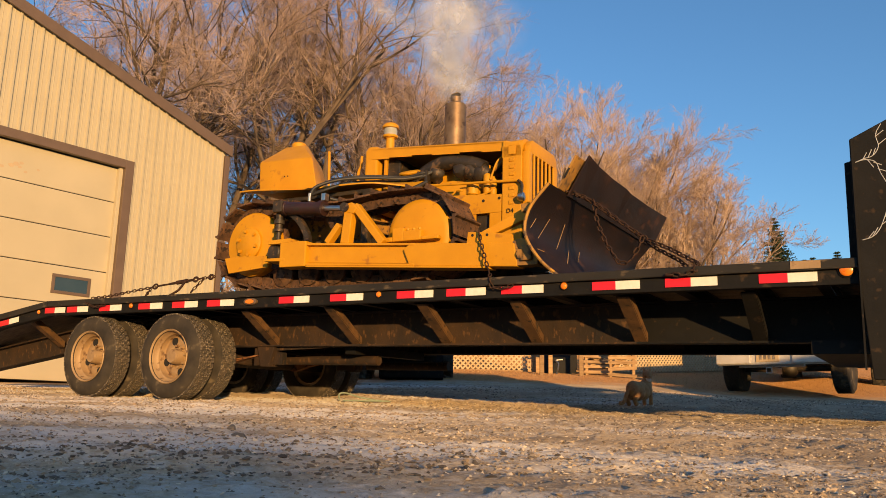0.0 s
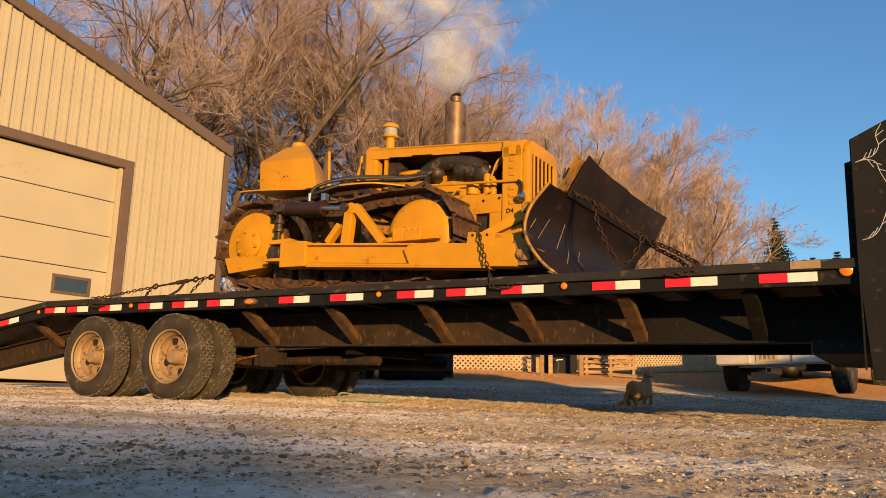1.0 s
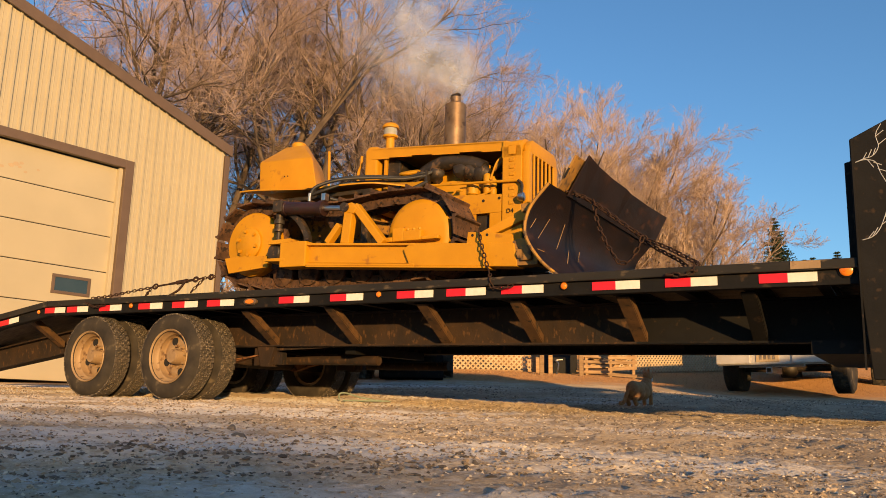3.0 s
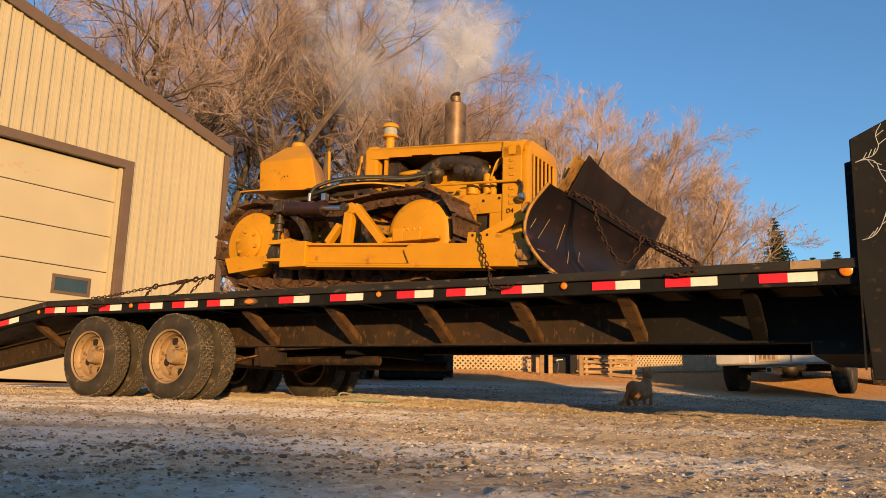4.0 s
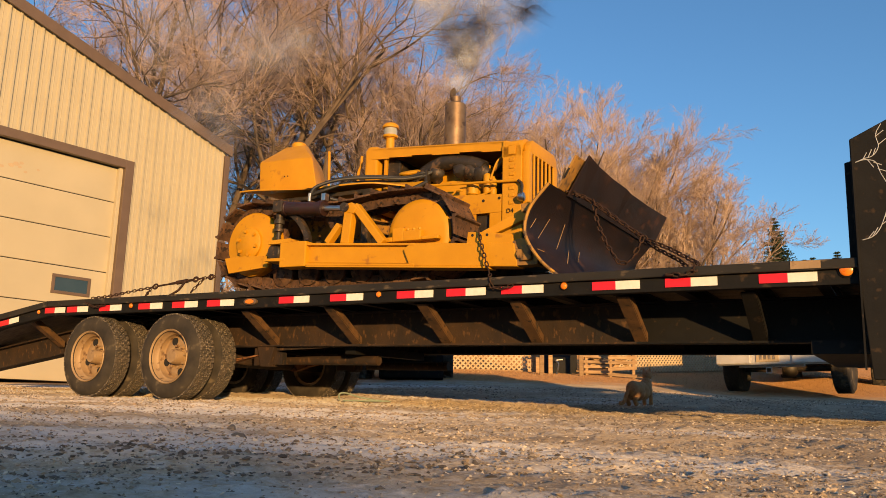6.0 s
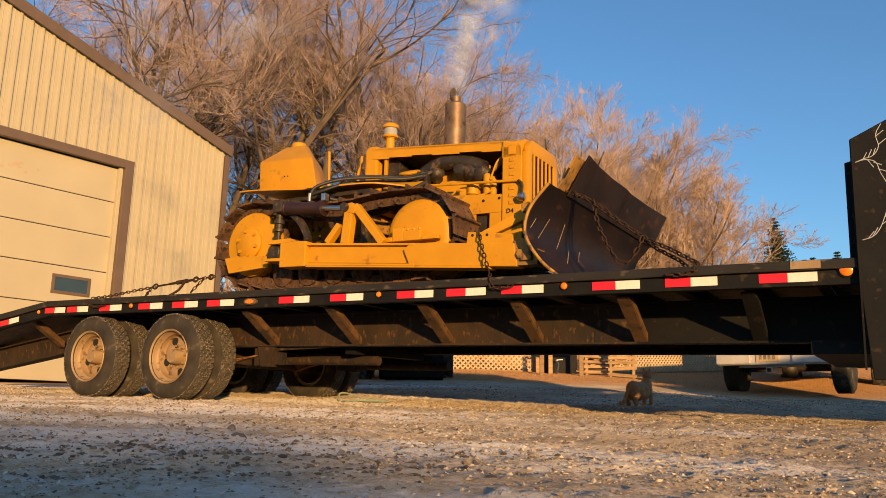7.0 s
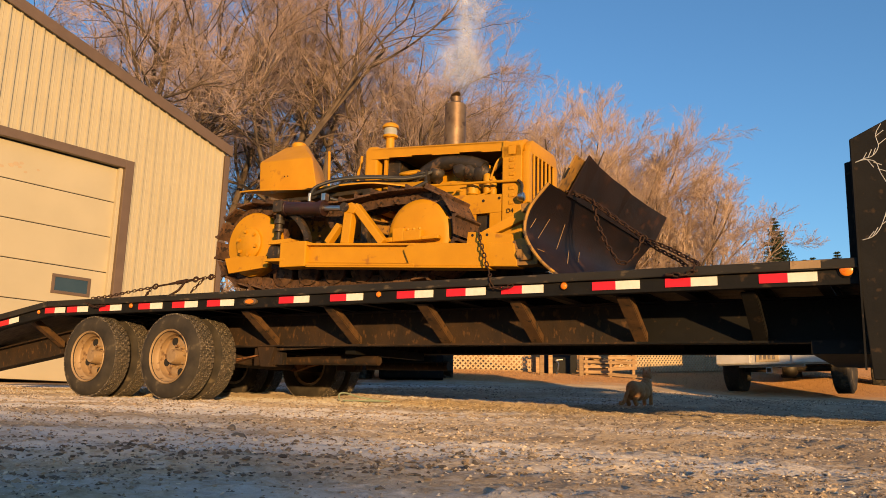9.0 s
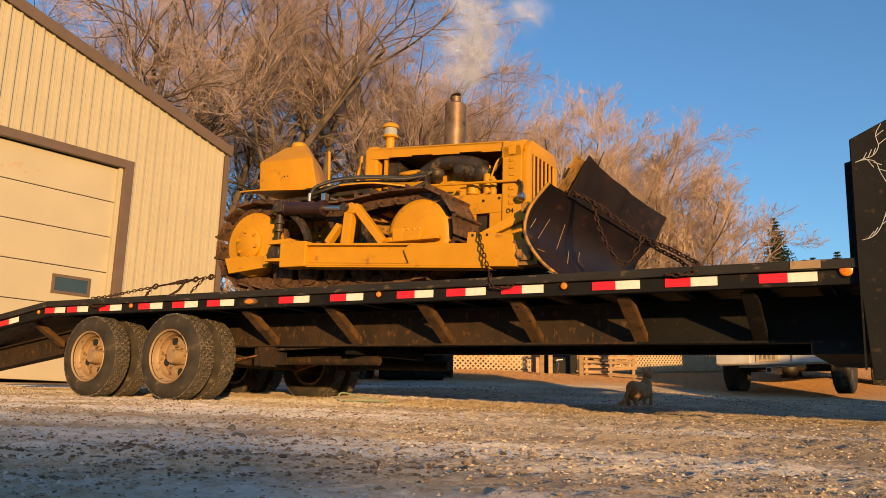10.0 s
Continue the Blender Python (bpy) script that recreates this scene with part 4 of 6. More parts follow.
    lathe(bm, Q(3.08, l0 + 0.1, 0.82), (0, 0, -1), [(0, 0.03), (0.05, 0.03), (0.055, 0.045), (0.09, 0.045), (0.095, 0.03), (0.13, 0.03), (0.135, 0.042), (0.16, 0.042), (0.165, 0.02), (0.24, 0.02)], 14)
    part("coupling", bm, OILY, root, "", True)
    bm = B()
    pts = smooth_path([Q(2.98, l0 + 0.14, 0.83), Q(2.88, l0 + 0.15, 0.74), Q(2.8, l0 + 0.15, 0.62), Q(2.77, l0 + 0.12, 0.55)], 4)
    for p, q in zip(pts, pts[1:]):
        beam(bm, p, q, 0.05, 0.05, (1, 0, 0))
    part("curved_link", bm, OILY, root)


def build_dozer():
    root = thing("bulldozer", TRAILER, "yellow vintage crawler bulldozer chained down on the trailer deck", "bulldozer")
    CL = 1.28
    # ---- hood, opened at the side
    L0, L1 = 0.97, 1.59
    bm = B()
    prof = []
    for k in range(13):
        a = math.pi * k / 12
        prof.append((CL - math.cos(a) * (L1 - L0) / 2, 0.045 * math.sin(a)))
    rows = []
    for s, h in ((2.66, 1.565), (1.27, 1.452)):
        rows.append([bm.verts.new(Q(s, l, h + d)) for l, d in prof] + [bm.verts.new(Q(s, l, h + d - 0.012)) for l, d in prof[::-1]])
    m = len(rows[0])
    for k in range(m):
        bm.faces.new([rows[0][k], rows[0][(k + 1) % m], rows[1][(k + 1) % m], rows[1][k]])
    bm.faces.new(rows[0])
    bm.faces.new(rows[1][::-1])
    part("hood", bm, YELLOW, root, "", True)
    for l in (L0, L1 - 0.012):
        bm = B()
        cuts = [(2.66, 2.47, 0.10), (2.47, 2.22, 0.088), (2.22, 2.0, 0.078), (2.0, 1.72, 0.086), (1.72, 1.5, 0.075), (1.5, 1.27, 0.083)]

        def lip(x):
            return 1.454 + 0.113 * (x - 1.27) / 1.39
        outline = [(2.66, lip(2.66)), (1.27, lip(1.27))]
        for a, b, d in cuts[::-1]:
            outline += [(b, lip(b) - d), (a, lip(a) - d)]
        qprism(bm, outline, l, l + 0.012)
        part("hood_lip", bm, YELLOW, root)
    bm = B()
    qprism(bm, [(2.74, 1.0), (2.74, 1.56), (2.70, 1.6), (2.60, 1.59), (2.60, 1.0)], L0 + 0.005, L1 - 0.005, 0.02)
    part("dash_cowl", bm, YELLOW, root)
    for s in (2.5,):
        bm = B()
        qbox(bm, s, s + 0.03, L0 + 0.02, L0 + 0.05, 1.16, 1.47, 0.004)
        part("hood_post", bm, YELLOW, root)
    bm = B()
    qbox(bm, 2.40, 2.6, L0 + 0.1, L1 - 0.1, 1.1, 1.46, 0.01)
    part("dash_box", bm, OILY, root)
    bm = B()
    qbox(bm, 1.3, 2.6, L1 - 0.1, L1 - 0.08, 0.9, 1.45)
    part("far_side_panel", bm, OILY, root)
    # ---- engine
    bm = B()
    qbox(bm, 1.42, 2.35, 1.08, 1.5, 0.75, 1.20, 0.02)
    part("engine_block", bm, YELLOW, root)
    bm = B()
    qbox(bm, 1.5, 2.28, 1.14, 1.46, 1.20, 1.33, 0.03)
    part("cylinder_head", bm, YELLOW, root)
    bm = B()
    pts = [(2.14, 1.25), (2.06, 1.31), (1.9, 1.36), (1.74, 1.345), (1.6, 1.31), (1.5, 1.26)]
    tube(bm, smooth_path([Q(s, 1.04, h) for s, h in pts], 6), 0.066, 12)
    for k, (s, h) in enumerate(((2.1, 1.25), (2.0, 1.27), (1.72, 1.27), (1.62, 1.25), (1.53, 1.23))):
        ico(bm, Q(s, 1.03, h), 0.082, 2, (1.15, 0.7, 0.95), 0.25, k)
        tube(bm, smooth_path([Q(s, 1.03, h), Q(s, 1.05, h - 0.03), Q(s, 1.1, h - 0.05)], 3), 0.05, 10)
    ico(bm, Q(1.86, 1.04, 1.35), 0.085, 2, (1.7, 0.75, 0.7), 0.25, 7)
    cyl(bm, Q(1.9, 1.06, 1.33), Q(1.93, 1.24, 1.5), 0.055, 14)
    part("exhaust_manifold", bm, OILY, root, "dark sooty exhaust manifold", True)
    for s, r, h0, h1 in ((1.60, 0.055, 1.02, 1.13), (1.46, 0.035, 1.02, 1.2), (1.40, 0.03, 1.0, 1.15), (2.3, 0.045, 1.12, 1.26)):
        bm = B()
        lathe(bm, Q(s, 1.02, h0), (0, 0, 1), [(0, r * 0.8), (0.012, r), (h1 - h0 - 0.015, r), (h1 - h0, r * 0.7)], 18)
        part("fuel_filter", bm, YELLOW, root, "", True)
    bm = B()
    qbox(bm, 1.54, 1.72, 0.99, 1.08, 1.02, 1.10, 0.012)
    part("fuel_pump", bm, YELLOW, root)
    for pts in ([(2.0, 1.0, 1.06), (1.8, 0.99, 1.04), (1.74, 0.99, 1.08), (1.66, 1.0, 1.05)], [(1.75, 0.99, 1.0), (1.6, 0.98, 1.0), (1.45, 0.99, 1.02), (1.36, 1.0, 1.08)],
                [(1.42, 1.0, 1.14), (1.36, 1.01, 1.3), (1.3, 1.05, 1.36)]):
        bm = B()
        tube(bm, smooth_path([Q(*p) for p in pts], 5), 0.009, 8)
        part("fuel_line", bm, YELLOW, root, "", True)
    bm = B()
    tube(bm, smooth_path([Q(1.42, 1.08, 1.25), Q(1.36, 1.06, 1.3), Q(1.3, 1.08, 1.42)], 5), 0.022, 10)
    part("radiator_hose", bm, YELLOW_DIRTY_SHADED, root, "", True)
    bm = B()
    lathe(bm, Q(1.36, 1.27, 1.12), (1, 0, 0), [(0, 0.05), (0.02, 0.22), (0.03, 0.22), (0.05, 0.05)], 24)
    part("fan", bm, OILY, root)
    bm = B()
    qbox(bm, 1.3, 2.6, 1.1, 1.5, 0.45, 0.76, 0.02)
    part("crankcase", bm, OILY, root)
    # ---- lower side panel with an opening
    bm = B()
    lp = 0.955
    for o in ([(1.83, 0.98), (1.81, 1.025), (1.29, 0.99), (1.29, 0.835), (1.60, 0.835), (1.68, 0.84)], [(1.70, 0.6), (1.68, 0.838), (1.53, 0.833), (1.53, 0.55)], [(1.40, 0.52), (1.40, 0.833), (1.29, 0.833), (1.29, 0.5)],
              [(1.53, 0.52), (1.53, 0.66), (1.40, 0.655), (1.40, 0.52)]):
        qprism(bm, o, lp, lp + 0.012, 0.002)
    part("side_panel", bm, YELLOW, root)
    bm = B()
    qbox(bm, 1.36, 1.60, 1.0, 1.06, 0.6, 0.83, 0.01)
    part("steering_housing", bm, OILY, root)
    # dark discs on the panel, coloured like the shade in bolt holes
    for s, h in ((1.46, 0.945), (1.31, 0.955), (1.31, 0.70)):
        bm = B()
        c = Q(s, lp, h)
        cyl(bm, c, c + Vector((0, -0.004, 0)), 0.013, 12)
        part("panel_hole", bm, DARK, root)
    bm = B()
    tube(bm, smooth_path([Q(2.03, 0.93, 1.133), Q(1.6, 0.925, 1.108), Q(1.12, 0.925, 1.082)], 3), 0.012, 8)
    part("side_rod", bm, YELLOW, root, "", True)
    # ---- radiator shell and grille
    bm = B()
    for l in (0.945, 1.585):
        prism(bm, [(-1.28, 0.55 + 0.809), (-1.10, 0.55 + 0.809), (-1.10, 1.37 + 0.809), (-1.125, 1.42 + 0.809), (-1.28, 1.455 + 0.809)], l, l + 0.03, "y", 0.008)
    part("radiator_side", bm, YELLOW, root)
    bm = B()
    prof = [(0.945, 1.30), (0.945, 1.40), (0.97, 1.445), (1.03, 1.47), (1.28, 1.485), (1.53, 1.47), (1.59, 1.445), (1.615, 1.40), (1.615, 1.30), (1.585, 1.30), (1.585, 1.38), (1.55, 1.42), (1.28, 1.45), (1.01, 1.42), (0.975, 1.38), (0.975, 1.30)]
    prism(bm, [(l, h + 0.809) for l, h in prof], -1.285, -1.10, "x", 0.006)
    part("radiator_top", bm, YELLOW, root, "", True)
    bm = B()
    prism(bm, [(0.98, 1.40 + 0.809), (1.04, 1.455 + 0.809), (1.52, 1.455 + 0.809), (1.58, 1.40 + 0.809), (1.58, 1.33 + 0.809), (0.98, 1.33 + 0.809)], -1.10, -1.04, "x", 0.018)
    qbox(bm, 1.04, 1.10, 0.96, 1.04, 0.82, 1.345, 0.014)
    qbox(bm, 1.04, 1.10, 1.52, 1.60, 0.82, 1.345, 0.014)
    qbox(bm, 1.04, 1.10, 0.96, 1.60, 0.82, 0.90, 0.014)
    part("grille_frame", bm, YELLOW, root, "", True)
    for k in range(6):
        bm = B()
        l = 1.075 + k * 0.085
        qbox(bm, 1.04, 1.058, l, l + 0.022, 0.89, 1.345, 0.008)
        part("grille_bar", bm, YELLOW, root)
    bm = B()
    qbox(bm, 1.14, 1.17, 0.98, 1.58, 0.6, 1.36)
    part("radiator_core", bm, OILY, root)
    # raised casting marks down the side
    for k in range(7):
        bm = B()
        h = 1.26 - k * 0.062
        qbox(bm, 1.165, 1.215, 0.938, 0.946, h, h + 0.034, 0.006)
        part("casting_mark", bm, YELLOW, root)
    bm = B()
    qbox(bm, 1.155, 1.225, 0.937, 0.9455, 1.32, 1.40, 0.008)
    part("casting_plate", bm, YELLOW, root)
    cu = bpy.data.curves.new("model_mark", "FONT")
    cu.body, cu.size, cu.extrude, cu.align_x = "D4", 0.054, 0.001, "CENTER"
    tmp = bpy.data.objects.new("model_mark", cu)
    me = bpy.data.meshes.new_from_object(tmp)
    bpy.data.objects.remove(tmp)
    me.materials.clear()
    me.materials.append(DARK)
    child("model_mark", me, root, Matrix.Translation(Q(1.2, 0.936, 0.815)) @ pose(0, 0, 0, 90, 0, 0), "small black painted letters")
    bm = B()
    qbox(bm, 1.14, 1.24, 0.941, 0.9445, 0.715, 0.755)
    part("worn_decal", bm, OILY, root)
    # head lamp and bracket
    bm = B()
    lathe(bm, Q(1.12, 0.9, 0.93), (1, 0, 0), [(0, 0.01), (0.01, 0.025), (0.03, 0.036), (0.06, 0.038), (0.065, 0.032), (0.07, 0.0)], 20)
    part("head_lamp", bm, STEELROD, root, "small glass work lamp", True)
    bm = B()
    tube(bm, smooth_path([Q(1.12, 0.92, 1.08), Q(1.08, 0.91, 1.04), Q(1.08, 0.9, 0.96)], 4), 0.012, 8)
    part("lamp_bracket", bm, OILY, root, "", True)
    bm = B()
    qbox(bm, 0.98, 1.3, 1.0, 1.56, 0.4, 0.86, 0.03)
    part("crank_guard", bm, OILY, root)
    # ---- stack with rain cap
    bm = B()
    lathe(bm, Q(1.94, CL, 1.55), (0, 0, 1), [(0, 0.1), (0.04, 0.1), (0.05, 0.1), (0.42, 0.1), (0.44, 0.1), (0.46, 0.075), (0.47, 0.05), (0.52, 0.05), (0.52, 0.044), (0.3, 0.044)], 32, caps=False)
    part("exhaust_pipe", bm, CHROME, root, "tall heat-stained steel muffler", True)
    bm = B()
    lathe(bm, Q(1.94, CL, 1.545), (0, 0, 1), [(0, 0.1), (0.03, 0.1), (0.035, 0.08)], 32)
    part("stack_collar", bm, OILY, root, "", True)
    bm = B()
    cyl(bm, Vector((0.0, 0, 0)), Vector((0, 0, 0.006)), 0.05, 24)
    for v in bm.verts:
        v.co.x += 0.045
    box(bm, (-0.02, -0.01, -0.004), (0.02, 0.01, 0.012), 0.002)
    cap = part("rain_cap", bm, CHROME, root, "hinged steel rain cap")
    cap.matrix_local = Matrix.Translation(Q(1.985, CL, 2.075))
    # ---- air pre-cleaner
    bm = B()
    lathe(bm, Q(2.67, CL, 1.60), (0, 0, 1), [(0, 0.045), (0.16, 0.043), (0.165, 0.052), (0.175, 0.052), (0.178, 0.07), (0.19, 0.074)], 28)
    part("intake_pipe", bm, YELLOW, root, "", True)
    bm = B()
    lathe(bm, Q(2.67, CL, 1.785), (0, 0, 1), [(0, 0.07), (0.01, 0.066), (0.085, 0.064)], 28)
    part("precleaner_bowl", bm, BOWL, root, "cloudy glass bowl", True)
    bm = B()
    lathe(bm, Q(2.67, CL, 1.868), (0, 0, 1), [(0, 0.08), (0.012, 0.084), (0.03, 0.078), (0.05, 0.055), (0.055, 0.03), (0.06, 0.0)], 28)
    part("precleaner_cap", bm, YELLOW, root, "", True)
    bm = B()
    lathe(bm, Q(2.67, CL, 1.785), (0, 0, 1), [(-0.012, 0.07), (0.0, 0.076), (0.01, 0.076), (0.012, 0.066)], 28)
    part("precleaner_ring", bm, YELLOW, root, "", True)
    # ---- tank: hipped top
    bm = B()
    a, b2, c, d = 3.85, 2.98, 0.75, 1.81
    lo = [Q(a, c, 1.2), Q(3.12, c, 1.15), Q(3.18, c + 0.2, 1.16), Q(3.45, 1.4, 1.2), Q(a, 1.4, 1.225)]
    md = [Q(a + 0.02, c, 1.53), Q(3.2, c, 1.50), Q(3.32, c + 0.2, 1.53), Q(3.6, 1.4, 1.6), Q(a + 0.02, 1.4, 1.6)]
    hi = [Q(3.74, 0.98, 1.735), Q(3.52, 0.98, 1.73), Q(3.52, 1.06, 1.74), Q(3.62, 1.2, 1.76), Q(3.76, 1.2, 1.76)]
    vs = [[bm.verts.new(p) for p in r] for r in (lo, md, hi)]
    for r0, r1 in zip(vs, vs[1:]):
        for k in range(5):
            bm.faces.new([r0[k], r0[(k + 1) % 5], r1[(k + 1) % 5], r1[k]])
    bm.faces.new(vs[0][::-1])
    bm.faces.new(vs[2])
    bmesh.ops.bevel(bm, geom=list(bm.edges), offset=0.018, segments=3, affect="EDGES", profile=0.6)
    tank = part("fuel_tank", bm, YELLOW, root, "", True)
    bm = B()
    lathe(bm, Q(3.63, 1.05, 1.725), (0, 0, 1), [(0, 0.075), (0.04, 0.075), (0.055, 0.06), (0.06, 0.0)], 20)
    part("tank_cap", bm, YELLOW, tank, "", True)
    # small dark discs in place of shaded holes
    for s in (3.53, 3.49):
        bm = B()
        cyl(bm, Q(s, c, 1.345), Q(s, c - 0.003, 1.345), 0.007, 8)
        part("tank_hole", bm, DARK, tank)
    # ---- fenders: leaf-shaped plates, seat deck
    for sg, lb in ((1, 0.42), (-1, 2.14)):
        bm = B()
        top, n = [], 22
        for i in range(n + 1):
            s = 3.78 - 1.72 * i / n
            h = 1.135 - 0.06 * smoothstep(3.78, 2.8, s) + 0.05 * max(0, (2.9 - s)) * 0.3
            out = lb + sg * (0.0 if s > 3.0 else 0.14 * ((3.0 - s) / 0.95) ** 2 + (0.26 * max(0, (2.35 - s) / 0.3) ** 1.5))
            top.append((s, out, h))
        inn = lb + sg * 0.53
        for t0, t1 in zip(top, top[1:]):
            hexa(bm, [Q(t0[0], t0[1], t0[2]), Q(t1[0], t1[1], t1[2]), Q(t1[0], inn, t1[2] + 0.09), Q(t0[0], inn, t0[2] + 0.09),
                      Q(t0[0], t0[1], t0[2] + 0.012), Q(t1[0], t1[1], t1[2] + 0.012), Q(t1[0], inn, t1[2] + 0.102), Q(t0[0], inn, t0[2] + 0.102)])
        bmesh.ops.remove_doubles(bm, verts=bm.verts, dist=0.0005)
        part("fender", bm, YELLOW, root, "", True)
    bm = B()
    qbox(bm, 2.75, 3.7, 0.95, 1.6, 1.02, 1.2, 0.02)
    part("operator_floor", bm, YELLOW_DIRTY_SHADED, root)
    bm = B()
    qbox(bm, 2.75, 3.9, 0.8, 1.76, 0.45, 1.03, 0.05)
    part("transmission_case", bm, YELLOW_DIRTY_SHADED, root, "greasy olive transmission case")
    bm = B()
    lathe(bm, Q(2.8, 0.55, 0.85), Vector((0.5, 0, -0.35)), [(0, 0.03), (0.02, 0.06), (0.06, 0.06), (0.07, 0.045), (0.11, 0.05), (0.12, 0.07), (0.15, 0.07), (0.17, 0.05), (0.22, 0.05)], 18)
    part("rusty_coupling", bm, TRACK, root, "", True)
    bm = B()
    qbox(bm, 2.36, 2.43, 0.53, 0.6, 0.5, 1.02, 0.006)
    part("dark_post", bm, OILY, root)
    bm = B()
    qbox(bm, 1.9, 3.3, 0.60, 0.66, 0.52, 0.62, 0.01)
    part("frame_rail", bm, OILY, root)
    bm = B()
    qbox(bm, 2.35, 3.5, 0.55, 0.9, 1.02, 1.06, 0.01)
    part("fender_brace", bm, OILY, root)
    # ---- levers
    for pts, r in (([(3.34, 1.2, 1.2), (3.345, 1.2, 1.45), (3.357, 1.2, 1.70)], 0.014), ([(2.97, 1.2, 1.2), (2.98, 1.2, 1.42), (2.95, 1.2, 1.5), (2.945, 1.2, 1.6)], 0.014),
                   ([(2.8, 1.2, 1.2), (2.79, 1.2, 1.38), (2.845, 1.2, 1.47), (2.85, 1.2, 1.6)], 0.014), ([(2.85, 1.3, 1.2), (2.86, 1.3, 1.5)], 0.012)):
        bm = B()
        tube(bm, smooth_path([Q(*p) for p in pts], 5), r, 8)
        part("lever", bm, YELLOW, root, "", True)
    bm = B()
    ico(bm, Q(2.79, 1.2, 1.43), 0.045, 2, rough=0.2)
    part("lever_joint", bm, YELLOW, root, "", True)
    bm = B()
    lathe(bm, Q(2.2, 0.93, 1.26), (0, -0.4, 1), [(0, 0.09), (0.012, 0.1), (0.02, 0.1), (0.03, 0.08), (0.034, 0)], 24)
    part("round_cover", bm, YELLOW, root, "", True)
    # ---- hydraulic hoses
    for dl, dh in ((0.0, 0.0), (0.05, 0.025), (0.1, -0.01)):
        bm = B()
        pts = [(2.75, 0.22, 0.96), (2.72, 0.26 + dl, 1.04 + dh), (2.58, 0.4 + dl, 1.12 + dh), (2.38, 0.6 + dl, 1.165 + dh), (2.2, 0.8 + dl, 1.185 + dh), (2.05, 0.9, 1.22 + dh), (1.98, 0.95, 1.26)]
        tube(bm, smooth_path([Q(*p) for p in pts], 8), 0.0145, 10)
        part("hydraulic_hose", bm, HOSE, root, "black rubber hose", True)
    bm = B()
    tube(bm, smooth_path([Q(2.6, 0.3, 0.93), Q(2.5, 0.4, 0.92), Q(2.3, 0.55, 0.98), Q(2.1, 0.75, 1.06), Q(2.0, 0.9, 1.16)], 8), 0.017, 10)
    part("hydraulic_hose", bm, HOSE, root, "black rubber hose", True)
    bm = B()
    for k in range(5):
        qbox(bm, 2.0 + k * 0.045, 2.03 + k * 0.045, 0.9, 0.96, 1.17 + 0.03 * (k % 2), 1.27, 0.006)
    part("valve_bank", bm, OILY, root)
    # ---- undercarriage
    for l, sg in ((0.505, -1), (2.055, 1)):
        build_undercarriage(root, l, sg)
        build_track(root, l, sg < 0)
    bm = B()
    qprism(bm, [(3.72, 0.465), (3.55, 0.475), (3.22, 0.46), (3.2, 0.36), (3.66, 0.325)], 0.235, 0.255, 0.004)
    part("step_guard", bm, YELLOW, root)
    for l0, l1, sg in ((0.12, 0.27, 1), (2.29, 2.44, -1)):
        build_arm(root, l0, l1, sg)
    # ---- blade
    bm = B()
    prof = smooth_path([(0.40, 0.118, 0), (0.52, 0.22, 0), (0.62, 0.36, 0), (0.648, 0.48, 0), (0.60, 0.62, 0), (0.47, 0.765, 0)], 5)
    prof = [(p.x, p.y) for p in prof]
    back = [(s + 0.014, h + 0.003) for s, h in prof[::-1]]
    nl = 14
    rows = []
    for j in range(nl + 1):
        l = 0.03 + 2.55 * j / nl
        rows.append([bm.verts.new(Q(s + 0.004 * noise.noise(Vector((l * 2, s * 6, h * 5))), l, h)) for s, h in prof + back])
    m = len(rows[0])
    for r0, r1 in zip(rows, rows[1:]):
        for k in range(m):
            bm.faces.new([r0[k], r0[(k + 1) % m], r1[(k + 1) % m], r1[k]])
    bm.faces.new(rows[0])
    bm.faces.new(rows[-1][::-1])
    blade = part("blade", bm, BLADE, root, "worn dark steel blade curved forward", True)
    bm = B()
    outline = [(0.478, 0.752), (0.325, 1.05), (0.315, 1.052), (0.464, 0.75)]
    pts = []
    for l, dh in ((0.37, 0.0), (0.62, -0.03), (0.95, -0.045), (1.3, -0.04), (1.42, -0.055), (2.0, -0.045), (2.58, -0.02)):
        pts.append([bm.verts.new(Q(s, l + (0.04 if h > 0.9 and l < 0.5 else 0), h + (dh if h > 0.9 else 0))) for s, h in outline])
    for r0, r1 in zip(pts, pts[1:]):
        for k in range(4):
            bm.faces.new([r0[k], r0[(k + 1) % 4], r1[(k + 1) % 4], r1[k]])
    bm.faces.new(pts[0])
    bm.faces.new(pts[-1][::-1])
    part("spill_plate", bm, BLADE, blade, "dark steel plate welded on top of the blade")
    bm = B()
    qprism(bm, [(0.43, 0.11), (0.29, 0.114), (0.29, 0.128), (0.43, 0.135)], 0.06, 2.52)
    part("cutting_edge", bm, STEELROD, blade, "bright worn cutting edge")
    bm = B()
    tube(bm, [Q(s + 0.006, 0.024, h) for s, h in prof], 0.012, 6)
    part("blade_end_bead", bm, YELLOW_DIRTY_SHADED, blade, "paint-chipped end edge")
    for l in (1.0, 1.56, 2.2):
        bm = B()
        qprism(bm, [(0.672, 0.48), (0.63, 0.62), (0.50, 0.77), (0.36, 1.02), (0.40, 1.03), (0.72, 0.66), (0.76, 0.5), (0.74, 0.3), (0.66, 0.24), (0.60, 0.24), (0.645, 0.36)], l, l + 0.03, 0.004)
        part("blade_rib", bm, YELLOW, blade, "yellow rib behind the blade")
    # the gusset's darker yellow paints in the shade it stands in
    bm = B()
    qprism(bm, [(0.50, 0.79), (0.36, 1.02), (0.375, 1.025), (0.52, 0.79)], 0.27, 0.6, 0.003)
    part("back_gusset", bm, YELLOW_DIRTY_SHADED, blade, "yellow gusset plate with a slot")
